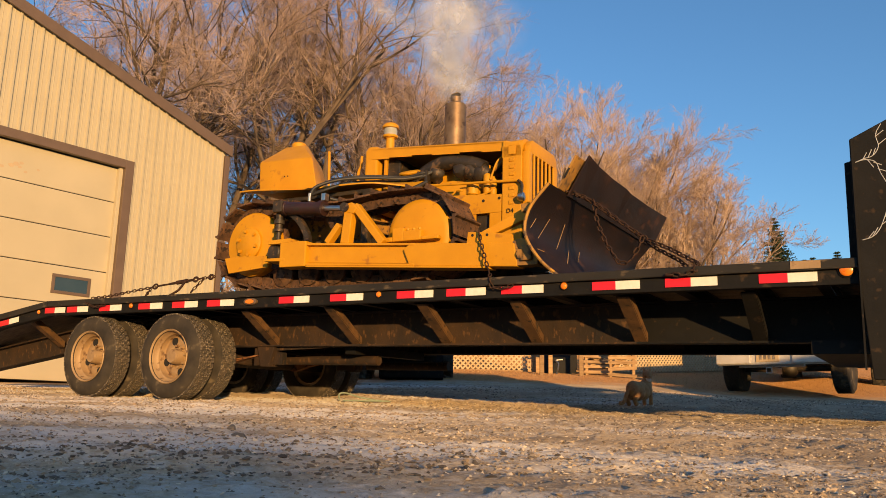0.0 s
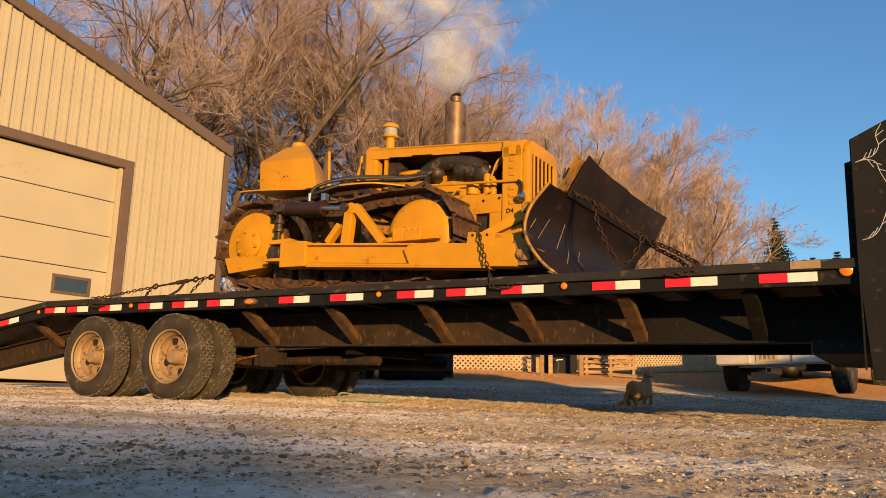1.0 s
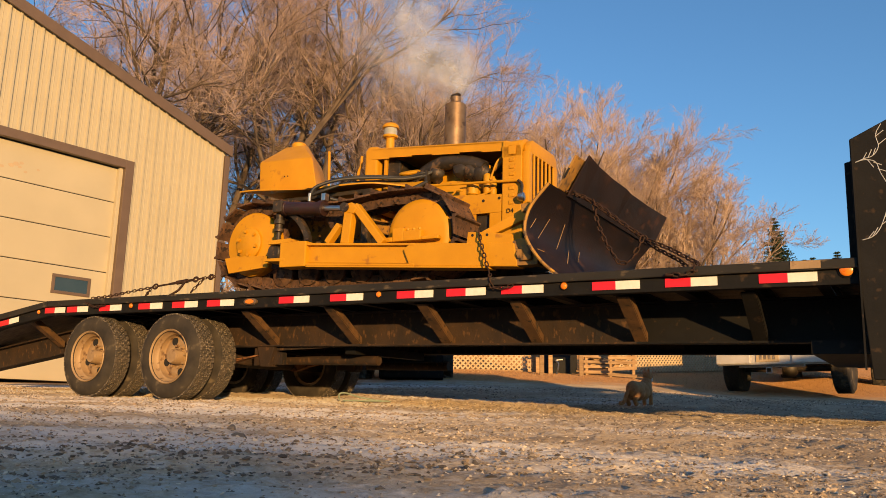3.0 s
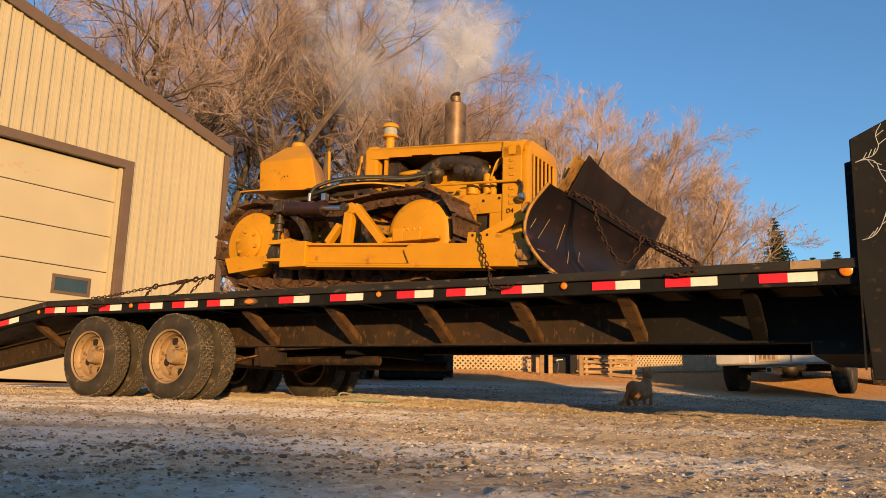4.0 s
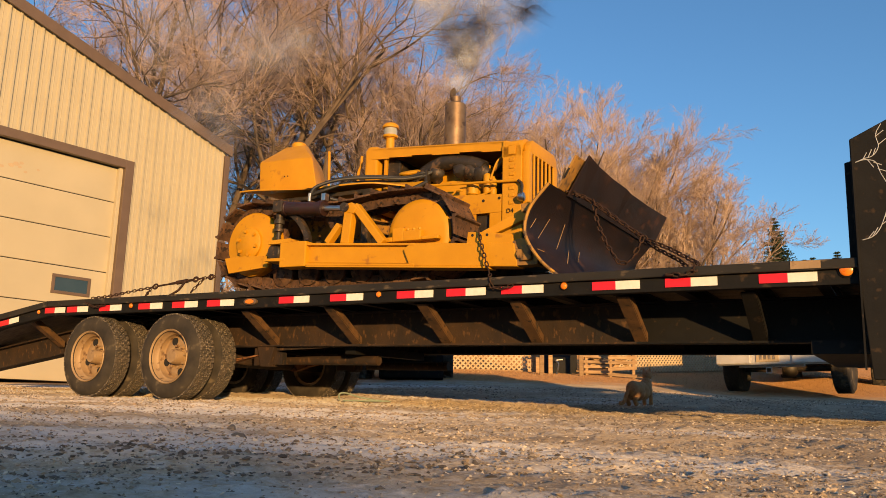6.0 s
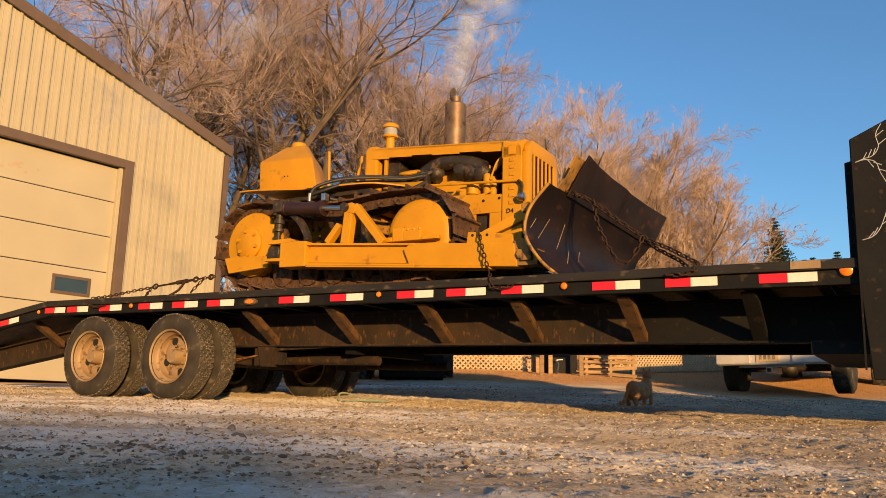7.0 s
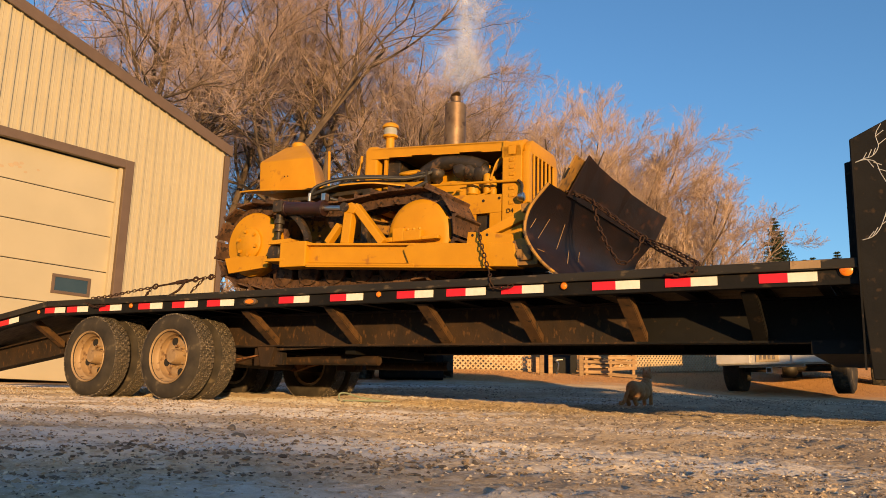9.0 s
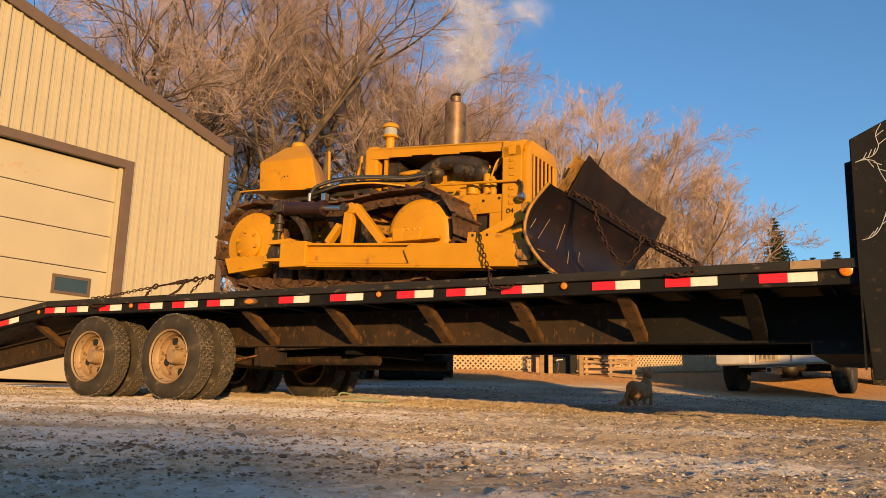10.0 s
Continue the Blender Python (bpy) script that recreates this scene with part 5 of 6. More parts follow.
    # a dark bar laid on the plate for the shade in the slot
    bm = B()
    beam(bm, Q(0.455, 0.262, 0.86), Q(0.415, 0.262, 0.93), 0.006, 0.02, (0, 1, 0))
    part("gusset_slot", bm, DARK, blade)
    for s0, l0, h0, s1, l1, h1, w in ((0.64, 0.2, 0.42, 0.60, 0.32, 0.58, 0.007), (0.655, 0.1, 0.48, 0.63, 0.14, 0.55, 0.006), (0.64, 0.55, 0.40, 0.60, 0.62, 0.6, 0.006), (0.58, 0.62, 0.3, 0.62, 0.75, 0.42, 0.008),
                                      (0.62, 0.95, 0.36, 0.645, 1.05, 0.46, 0.006), (0.57, 0.3, 0.69, 0.53, 0.34, 0.74, 0.006)):
        bm = B()
        beam(bm, Q(s0 - 0.012, l0, h0), Q(s1 - 0.012, l1, h1), w * 0.55, 0.003, (1, 0, 0))
        part("scratch", bm, WOOD, blade, "pale straw-coloured scratch in the steel")
    for h0, h1 in ((0.25, 0.36), (0.6, 0.66)):
        bm = B()
        qbox(bm, 0.64, 0.72, 0.1, 2.46, h0, h1, 0.01)
        part("blade_stiffener", bm, YELLOW_DIRTY_SHADED, blade)
    bm = B()
    qprism(bm, [(0.78, 0.22), (0.80, 0.40), (0.72, 0.42), (0.6, 0.33), (0.6, 0.22)], 0.13, 0.26, 0.006)
    part("arm_knuckle", bm, YELLOW_DIRTY_SHADED, root)
    bm = B()
    cyl(bm, Q(0.72, 0.12, 0.30), Q(0.72, 0.10, 0.30), 0.035, 6)
    part("knuckle_bolt", bm, YELLOW_DIRTY_SHADED, root)
    return root, cap


dozer, rain_cap = build_dozer()

# ---------------------------------------------------------------- chains


def chain_link_mesh(length=0.052, width=0.03, r=0.0048):
    bm = B()
    pts, hl, hw = [], length / 2 - width / 2, width / 2 - r
    for k in range(7):
        a = -math.pi / 2 + math.pi * k / 6
        pts.append(Vector((hl + math.cos(a) * hw, math.sin(a) * hw, 0)))
    for k in range(7):
        a = math.pi / 2 + math.pi * k / 6
        pts.append(Vector((-hl + math.cos(a) * hw, math.sin(a) * hw, 0)))
    tube(bm, pts, r, 6, closed=True)
    return mesh_of("chain_link", bm, RUST, True)


def chain(label, paths, scale=1.0):
    """A steel chain: links strung along paths of (s, l, h), every other one turned."""
    root = thing("chain", TRAILER, label, "chain", "tie-down chains")
    me = chain_link_mesh(0.052 * scale, 0.031 * scale, 0.005 * scale)
    step = 0.038 * scale
    for pts in paths:
        line = smooth_path([Q(*p) for p in pts], 10)
        acc, i = 0.0, 0
        for a, b in zip(line, line[1:]):
            d = (b - a)
            n = d.length
            while acc < n:
                p = a + d * (acc / n)
                m = aim(p, d, Vector((0.1, 0.3, 1)) if abs(d.normalized().z) < 0.8 else Vector((0.3, 1, 0)))
                child("chain_link", me, root, m @ pose(0, 0, 0, 45 + 90 * (i % 2), random.uniform(-6, 6), random.uniform(-8, 8)))
                acc += step
                i += 1
            acc -= n
    return root


chain("rusty tie-down chain hooked on the rub rail", [[(3.9, 0.28, 0.315), (4.03, 0.2, 0.285)], [(4.5, 0.13, 0.225), (4.75, 0.09, 0.19), (5.05, 0.06, 0.15), (5.28, 0.04, 0.135)],
                                                     [(4.52, 0.12, 0.22), (4.48, 0.05, 0.16), (4.44, 0.0, 0.13)], [(5.28, 0.0, 0.09), (5.15, -0.01, 0.045), (5.02, -0.005, 0.06)], [(3.96, 0.22, 0.28), (3.99, 0.1, 0.14)]])
binder = thing("load_binder", TRAILER, "rusty lever load binder on the tie-down chain", "load binder")
bm = B()
cyl(bm, Q(4.05, 0.195, 0.282), Q(4.3, 0.16, 0.252), 0.012, 10)
part("binder_bar", bm, RUST, binder, "", True)
bm = B()
cyl(bm, Q(4.12, 0.185, 0.274), Q(4.24, 0.17, 0.26), 0.02, 12)
part("binder_sleeve", bm, RUST, binder, "", True)
bm = B()
cyl(bm, Q(4.3, 0.16, 0.252), Q(4.46, 0.135, 0.232), 0.009, 10)
part("binder_rod", bm, RUST, binder, "", True)
bm = B()
tube(bm, smooth_path([Q(4.13, 0.18, 0.285), Q(4.12, 0.14, 0.24), Q(4.16, 0.12, 0.18), Q(4.24, 0.1, 0.135)], 4), 0.011, 8)
part("binder_handle", bm, RUST, binder, "", True)
for c in (Q(4.03, 0.2, 0.285), Q(4.48, 0.13, 0.23), Q(3.91, 0.27, 0.312)):
    bm = B()
    pts = [c + Vector((math.cos(a) * 0.028, 0.005 * math.sin(a), math.sin(a) * 0.022)) for a in [k * math.tau / 12 for k in range(12)]]
    tube(bm, pts, 0.009, 8, closed=True)
    part("binder_hook", bm, RUST, binder, "", True)
chain("rusty chain hanging from the push arm", [[(1.05, 0.1, 0.475), (1.03, 0.09, 0.4), (0.97, 0.06, 0.25), (0.93, 0.03, 0.17), (0.9, -0.005, 0.13)],
                                               [(0.9, -0.01, 0.10), (0.88, -0.01, 0.055), (0.80, -0.012, 0.045), (0.73, -0.01, 0.06)]])
chain("heavy rusty chain draped over the blade", [[(0.49, 0.40, 0.80), (0.40, 0.43, 0.765), (0.3, 0.42, 0.70), (0.1, 0.36, 0.54), (-0.13, 0.3, 0.375), (-0.3, 0.2, 0.28), (-0.5, 0.06, 0.155)],
                                                 [(0.46, 0.44, 0.79), (0.3, 0.46, 0.705), (0.08, 0.42, 0.53), (-0.11, 0.35, 0.37), (-0.2, 0.3, 0.3), (-0.36, 0.2, 0.2), (-0.42, 0.14, 0.14)],
                                                 [(0.29, 0.42, 0.70), (0.26, 0.4, 0.56), (0.19, 0.36, 0.40), (0.10, 0.32, 0.26), (0.06, 0.3, 0.225), (0.0, 0.3, 0.235), (-0.05, 0.3, 0.30), (-0.09, 0.3, 0.38)],
                                                 [(-0.5, 0.03, 0.14), (-0.5, -0.008, 0.10), (-0.44, -0.012, 0.075), (-0.34, -0.012, 0.08)]], 1.15)

# ---------------------------------------------------------------- trees


def grow(out, p, d, length, r, level, spec):
    """Add tapered limb segments to out, and recurse. spec: per level (segments, children, child length, spread, lift)."""
    segs, kids, ratio, spread, lift = spec[level]
    pts, dirs = [p], []
    step = length / segs
    jit = 0.18 if level else 0.1
    for i in range(segs):
        d = (d + Vector((random.gauss(0, jit), random.gauss(0, jit), random.gauss(0, jit) + lift))).normalized()
        q = pts[-1] + d * step
        k0, k1 = 1 - 0.62 * i / segs, 1 - 0.62 * (i + 1) / segs
        out[0 if level < (3 if spec is BIG else 1) else 1].append((pts[-1], q, r * k0, r * k1 if level + 1 < len(spec) else 0.0))
        pts.append(q)
        dirs.append(d)
    if level + 1 >= len(spec):
        return
    for k in range(kids):
        f = (k + random.random()) / kids
        f = 0.2 + 0.8 * f if level else 0.36 + 0.64 * f
        i = min(segs - 1, int(f * segs))
        base = pts[i].lerp(pts[i + 1], f * segs - i)
        a = basis(dirs[i])
        ang = random.uniform(0, math.tau)
        side = a[0] * math.cos(ang) + a[1] * math.sin(ang)
        s = spread * random.uniform(0.6, 1.3)
        nd = (dirs[i] * math.cos(s) + side * math.sin(s)).normalized()
        grow(out, base, nd, length * ratio * random.uniform(0.7, 1.25) * (1.15 - 0.45 * f), max(r * (1 - 0.6 * f) * 0.56, 0.0048), level + 1, spec)


def limbs_mesh(name, segs, material, sides):
    """Tapered limb pieces; a piece that ends in nothing comes to a point."""
    vs, fs = [], []
    for p, q, r0, r1 in segs:
        a, b, d = basis(q - p)
        i = len(vs)
        for c, r in ((p, r0), (q, r1)) if r1 else ((p, r0),):
            for k in range(sides):
                t = k * math.tau / sides
                vs.append(tuple(c + (a * math.cos(t) + b * math.sin(t)) * r))
        if not r1:
            vs.append(tuple(q))
        for k in range(sides):
            j = (k + 1) % sides
            fs.append((i + k, i + j, i + sides + j, i + sides + k) if r1 else (i + k, i + j, i + sides))
    me = bpy.data.meshes.new(name)
    me.from_pydata(vs, [], fs)
    me.materials.append(material)
    return me


def build_tree(x, y, height, label, stems, spec, twig, seed, girth=0.2, lean=0.25):
    random.seed(seed)
    out = ([], [])
    for i in range(stems):
        a = math.tau * (i + random.random() * 0.6) / stems
        d = Vector((math.cos(a) * lean, math.sin(a) * lean, 1)).normalized()
        grow(out, Vector((math.cos(a) * 0.2, math.sin(a) * 0.2, -0.3)), d, height * 0.62 * random.uniform(0.85, 1.1), girth, 0, spec)
    root = thing("tree", Matrix.Translation((x, y, land(x, y))), label, "tree", "bare trees behind the yard")
    child("trunk", limbs_mesh("trunk", out[0], BARK, 6), root, Matrix())
    child("crown", limbs_mesh("crown", out[1], twig, 3), root, Matrix())
    return root


BIG = [(9, 8, 0.5, 0.7, 0.02), (6, 7, 0.52, 0.65, 0.04), (5, 9, 0.55, 0.65, 0.03), (3, 12, 0.5, 0.6, 0.03), (1, 0, 0, 0, 0)]
BUSHY = [(6, 8, 0.32, 0.7, 0.01), (4, 7, 0.56, 0.6, 0.05), (4, 6, 0.55, 0.55, 0.06), (3, 12, 0.55, 0.5, 0.05), (1, 0, 0, 0, 0)]
SHRUB = [(5, 8, 0.46, 0.75, 0.0), (5, 7, 0.5, 0.6, 0.03), (4, 6, 0.55, 0.55, 0.04), (3, 7, 0.65, 0.5, 0.02), (1, 0, 0, 0, 0)]
for i, (px, depth, top, stems, girth) in enumerate(((40, 27, -150, 2, 0.17), (190, 25, -150, 3, 0.16), (300, 27, -110, 2, 0.17), (420, 25, -120, 3, 0.17), (545, 28, -90, 3, 0.15), (640, 29, 0, 3, 0.14), (720, 31, 90, 3, 0.13),
                                                    (800, 32, 145, 3, 0.12), (480, 36, -40, 3, 0.14), (865, 34, 190, 3, 0.11), (110, 38, -60, 3, 0.1), (350, 40, -50, 3, 0.1), (610, 40, 50, 3, 0.1), (735, 40, 130, 3, 0.1))):
    hgt = (736 - top) / 1410 * depth
    build_tree((px - 784) / 1410 * depth, depth, hgt * 1.12, "tall bare deciduous tree with dense tan twigs", stems, BIG, TWIG, 20 + i, girth, 0.26)
for i, (px, depth, top, stems) in enumerate(((930, 33, 175, 8), (985, 36, 190, 8), (1045, 37, 205, 8), (1100, 38, 225, 8), (1150, 38, 290, 8), (1185, 40, 315, 7), (1232, 38, 295, 8), (1010, 41, 200, 7))):
    hgt = (740 - top) / 1410 * depth
    build_tree((px - 784) / 1410 * depth, depth, hgt * 1.06, "rounded bare willow with fine orange twigs", stems + 2, BUSHY, WILLOW, 60 + i, 0.08, 0.42)
for i, (px, depth, top, stems) in enumerate(((405, 23, 470, 5), (430, 33, 300, 5), (560, 35, 280, 5), (680, 33, 270, 5), (790, 35, 260, 5), (880, 36, 260, 5))):
    hgt = (736 - top) / 1410 * depth
    build_tree((px - 784) / 1410 * depth, depth, hgt * 1.05, "bare shrub thicket with fine tan twigs", stems, SHRUB, TWIG, 90 + i, 0.08, 0.3)
random.seed(5)


def build_fir(x, y, height, label):
    """Conifer: straight trunk and drooping whorls of needle sprays."""
    random.seed(int(x * 10))
    root = thing("fir_tree", Matrix.Translation((x, y, land(x, y))), label, "tree", "fir trees")
    bm = B()
    cyl(bm, (0, 0, -0.3), (0, 0, height * 0.98), height * 0.014, 8, 0.01)
    part("trunk", bm, BARK, root)
    vs, fs = [], []
    n = 46
    for k in range(n):
        z = height * (0.1 + 0.9 * k / n)
        reach = (height - z) * 0.42 + 0.12
        for j in range(13):
            a = random.uniform(0, math.tau)
            rr = reach * random.uniform(0.6, 1.12)
            for t in range(7):
                f = (t + 0.5) / 7
                c = Vector((math.cos(a) * rr * f, math.sin(a) * rr * f, z - rr * f * 0.25 + rr * 0.18 * f * f))
                w = 0.16 + 0.2 * (1 - f) * rr
                i = len(vs)
                for _ in range(2):
                    o = Vector((random.uniform(-1, 1), random.uniform(-1, 1), random.uniform(-0.7, 0.2))).normalized() * w
                    o2 = o.cross(Vector((random.random(), random.random(), 1))).normalized() * w * 0.3
                    i = len(vs)
                    vs += [tuple(c - o2), tuple(c + o2), tuple(c + o)]
                    fs.append((i, i + 1, i + 2))
    me = bpy.data.meshes.new("crown")
    me.from_pydata(vs, [], fs)
    me.materials.append(FIR)
    child("crown", me, root, Matrix())


for px, depth, top in ((1386, 62, 374), (1452, 80, 446), (1497, 75, 434), (1437, 90, 450)):
    build_fir((px - 784) / 1410 * depth, depth, (746 - top) / 1410 * depth - land(9, 40), "dark green fir tree beyond the yard")

# ---------------------------------------------------------------- fence, porch frame and pallets on the bank


def lattice(name, p, q, height, label, pitch=0.105, lift=0.0):
    """Crossed slats between two posts with rails, from ground point p to q."""
    p, q = Vector((*p, land(*p) + lift)), Vector((*q, land(*q) + lift))
    along = q - p
    n = along.length
    u = along.normalized()
    nrm = u.cross(Vector((0, 0, 1))).normalized()
    root = thing(name, Matrix.Translation(p), label, "fence", "lattice panels")
    for sg in (1, -1):
        k = -height
        while k < n:
            pts = []
            a0, a1 = max(k, 0.0), min(k + height, n)
            if a1 - a0 > 0.05:
                z0, z1 = (a0 - k, a1 - k) if sg > 0 else (height - (a0 - k), height - (a1 - k))
                bm = B()
                off = nrm * (0.005 * sg)
                beam(bm, u * a0 + Vector((0, 0, z0)) + off, u * a1 + Vector((0, 0, z1)) + off, 0.008, 0.03, Vector((0, 0, 1)))
                part("slat", bm, LATTICE, root)
            k += pitch * 1.414
    for z in (0.0, height):
        bm = B()
        beam(bm, Vector((0, 0, z)), u * n + Vector((0, 0, z)), 0.04, 0.05)
        part("rail", bm, WOOD, root)
    for f in (0, 1):
        bm = B()
        beam(bm, u * n * f + Vector((0, 0, -0.2)), u * n * f + Vector((0, 0, height + 0.1)), 0.08, 0.08, (1, 0, 0))
        part("post", bm, WOOD, root)
    return root


lattice("lattice_fence", (-0.6, 15.2), (1.75, 15.1), 0.75, "pale wooden lattice fence on the grass bank", 0.068)
lattice("lattice_fence", (3.35, 15.3), (6.2, 17.0), 0.75, "pale wooden lattice fence on the grass bank", 0.06)


def build_porch():
    x0, x1, y = 1.80, 2.50, 14.3
    z = land(2.1, y)
    root = thing("porch_frame", Matrix.Translation((x0, y, z)), "open pale timber frame with dark clutter behind it", "frame")
    for a, b in (((0.0, 0, -0.2), (0.0, 0, 0.42)), ((x1 - x0, 0, -0.2), (x1 - x0, 0, 0.42)), ((0.0, 0.6, -0.2), (0.0, 0.6, 0.5)), ((0.2, 0.35, -0.2), (0.2, 0.35, 0.4))):
        bm = B()
        beam(bm, a, b, 0.075, 0.06, (0, 1, 0), 0.004)
        part("post", bm, WOOD, root)
    bm = B()
    beam(bm, (-0.04, 0, 0.44), (x1 - x0 + 0.04, 0, 0.44), 0.075, 0.05, (0, 0, 1), 0.004)
    part("lintel", bm, WOOD, root)
    # near-black board, added to paint the shade inside the opening
    bm = B()
    box(bm, (0.05, 0.55, -0.1), (0.72, 0.6, 0.45))
    part("shade_board", bm, DARK, root, "near-black board standing for the shaded opening")
    bm = B()
    tube(bm, smooth_path([(0.3, 0.3, 0.0), (0.34, 0.28, 0.2), (0.3, 0.3, 0.28), (0.42, 0.3, 0.3)], 4), 0.015, 6)
    part("bent_pipe", bm, STEELROD, root)


build_porch()
for (x0, x1, y, ang), lab in (((2.62, 3.12, 14.55, 12), "weathered wooden pallet leaning on the bank"), ((3.0, 3.45, 14.3, -5), "small pale wooden gate with crossed slats")):
    z = land(x0, y)
    root = thing("wooden_pallet", Matrix.Translation((x0, y, z)) @ pose(0, 0, 0, -ang, 0, 0), lab, "pallet", "timber on the bank")
    w = x1 - x0
    for k in range(5):
        bm = B()
        zz = 0.04 + k * 0.1
        beam(bm, (-0.03, -0.03, zz + random.uniform(-0.015, 0.015)), (w + 0.03, -0.03, zz + random.uniform(-0.03, 0.03)), 0.02, 0.055, (0, 0, 1), 0.003)
        part("slat", bm, WOOD, root)
    for f in (0.05, 0.95):
        bm = B()
        beam(bm, (w * f, 0, -0.1), (w * f, 0, 0.55), 0.05, 0.05, (0, 1, 0), 0.003)
        part("post", bm, WOOD, root)
    for a, b in (((0, 0.45), (w, 0.1)), ((0, 0.1), (w, 0.45))):
        bm = B()
        beam(bm, (a[0], 0.035, a[1]), (b[0], 0.035, b[1]), 0.02, 0.045, (0, 0, 1))
        part("brace", bm, WOOD, root)
for i in range(7):
    x, y = 2.55 + random.random() * 0.5, 14.7 + random.random() * 0.3
    bm = B()
    a = random.uniform(-0.5, 0.5)
    beam(bm, Vector((-0.25, 0, 0)), Vector((0.3, 0, a * 0.4)), 0.1, 0.03, (0, 0, 1), 0.004)
    ob = tagged(part("loose_board", bm, WOOD), "weathered loose board in a pile on the bank", "board", "loose boards")
    ob.matrix_world = pose(x, y, land(x, y) + 0.06 + i * 0.045, 0, 0, random.uniform(-30, 30))

# ---------------------------------------------------------------- pickup truck


def truck_wheel(parent, x, y, r=0.38, w=0.27):
    bm = B()
    sgn = 1 if y > 0 else -1
    lathe(bm, (0, 0, 0), (0, sgn, 0), [(-0.02, 0.21), (-0.03, 0.2), (-0.1, 0.18), (-0.1, 0.08), (-0.06, 0.06), (-0.055, 0.0)], 24, caps=False)
    wheel = part("wheel", bm, CHROME, parent, "dull steel wheel", True)
    wheel.matrix_local = Matrix.Translation((x, y, r))
    bm = B()
    lathe(bm, (0, -sgn * w, 0), (0, sgn, 0), [(0.02, r - 0.17), (0, r - 0.1), (0.015, r - 0.03), (0.04, r - 0.006), (w - 0.04, r - 0.006), (w - 0.015, r - 0.03), (w, r - 0.1), (w - 0.02, r - 0.17)], 32, caps=True)
    for k in range(30):
        for j in range(4):
            a0 = math.tau * (k + 0.5 * (j % 2)) / 30
            y0 = -sgn * w + sgn * (0.03 + j * (w - 0.06) / 4)
            y1 = y0 + sgn * ((w - 0.06) / 4 - 0.008)
            pts = []
            for rr in (r - 0.012, r + 0.002):
                for a, yy in ((a0, y0), (a0 + 0.15, y0), (a0 + 0.15, y1), (a0, y1)):
                    pts.append((math.cos(a) * rr, yy, math.sin(a) * rr))
            hexa(bm, pts)
    part("tyre", bm, RUBBER, wheel, "chunky black tyre")


def build_pickup():
    yaw = 53.5
    cx, cy = 5.42, 12.5
    root = thing("pickup_truck", pose(cx, cy, land(cx, cy) + 0.01, 0, -1.5, yaw), "silver pickup truck seen from behind, parked in the yard", "truck")
    # local x forward from the rear axle, y to its left
    for x in (0.0, 3.6):
        for y in (0.92, -0.92):
            truck_wheel(root, x, y)
    # unseen bed, shaped low so the sun passes over it to the lattice
    bm = B()
    prism(bm, [(-1.05, 0.66), (-1.05, 0.86), (1.3, 0.86), (1.3, 0.66)], -0.95, 0.95, "y", 0.04)
    part("bed", bm, SILVER, root)
    bm = B()
    prism(bm, [(1.32, 0.5), (1.32, 1.25), (1.5, 1.72), (2.7, 1.75), (3.3, 1.25), (4.5, 1.15), (4.55, 0.6), (4.1, 0.55), (3.95, 0.82), (3.25, 0.82), (3.1, 0.5)], -0.95, 0.95, "y", 0.05)
    part("cab", bm, SILVER, root)
    bm = B()
    prism(bm, [(-1.20, -0.86), (-1.20, 0.72), (-1.06, 0.74), (-1.03, 0.68), (-1.03, -0.8), (-1.06, -0.86)], 0.40, 0.62, "z", 0.025)
    bumper = part("bumper", bm, BUMPER, root, "dull grey steel step bumper")
    for y in (0.48, -0.58):
        bm = B()
        box(bm, (-1.225, y - 0.25, 0.415), (-1.195, y + 0.25, 0.605), 0.02)
        part("bumper_pad", bm, BUMPER, bumper)
    bm = B()
    box(bm, (-1.212, -0.16, 0.44), (-1.2, 0.16, 0.57), 0.006)
    plate = part("number_plate", bm, LATTICE, root, "pale worn number plate")
    for k in range(4):
        bm = B()
        y = 0.09 - k * 0.06
        box(bm, (-1.216, y - 0.018, 0.475), (-1.211, y + 0.018, 0.535))
        part("plate_bar", bm, STONE, plate)
    # hole shade drawn as dark discs on the bumper
    for y in (0.42, -0.42):
        bm = B()
        cyl(bm, (-1.21, y, 0.53), (-1.2, y, 0.53), 0.018, 10)
        part("bumper_hole", bm, DARK, bumper)
    bm = B()
    for a, b in (((-1.15, -0.045, 0.28), (-0.6, 0.045, 0.296)), ((-1.15, -0.045, 0.354), (-0.6, 0.045, 0.37)), ((-1.15, -0.045, 0.296), (-0.6, -0.028, 0.354)), ((-1.15, 0.028, 0.296), (-0.6, 0.045, 0.354))):
        box(bm, a, b)
    box(bm, (-1.05, -0.45, 0.37), (-0.95, 0.45, 0.44))
    part("hitch_receiver", bm, STEELROD, root, "square hitch receiver")
    bm = B()
    cyl(bm, (0, -0.75, 0.38), (0, 0.75, 0.38), 0.045, 12)
    ico(bm, (0, 0, 0.38), 0.15, 2)
    part("rear_axle", bm, OILY, root, "", True)
    bm = B()
    box(bm, (-0.9, -0.5, 0.5), (3.8, -0.4, 0.62))
    box(bm, (-0.9, 0.4, 0.5), (3.8, 0.5, 0.62))
    box(bm, (1.2, -0.4, 0.4), (2.2, 0.4, 0.55))
    part("chassis", bm, OILY, root)
    for y in (0.8, -0.8):
        bm = B()
        box(bm, (-1.07, y - 0.08, 0.7), (-1.05, y + 0.08, 0.8), 0.005)
        part("tail_lamp", bm, RED, root, "red tail lamp")


build_pickup()

# ---------------------------------------------------------------- small loader behind the trailer


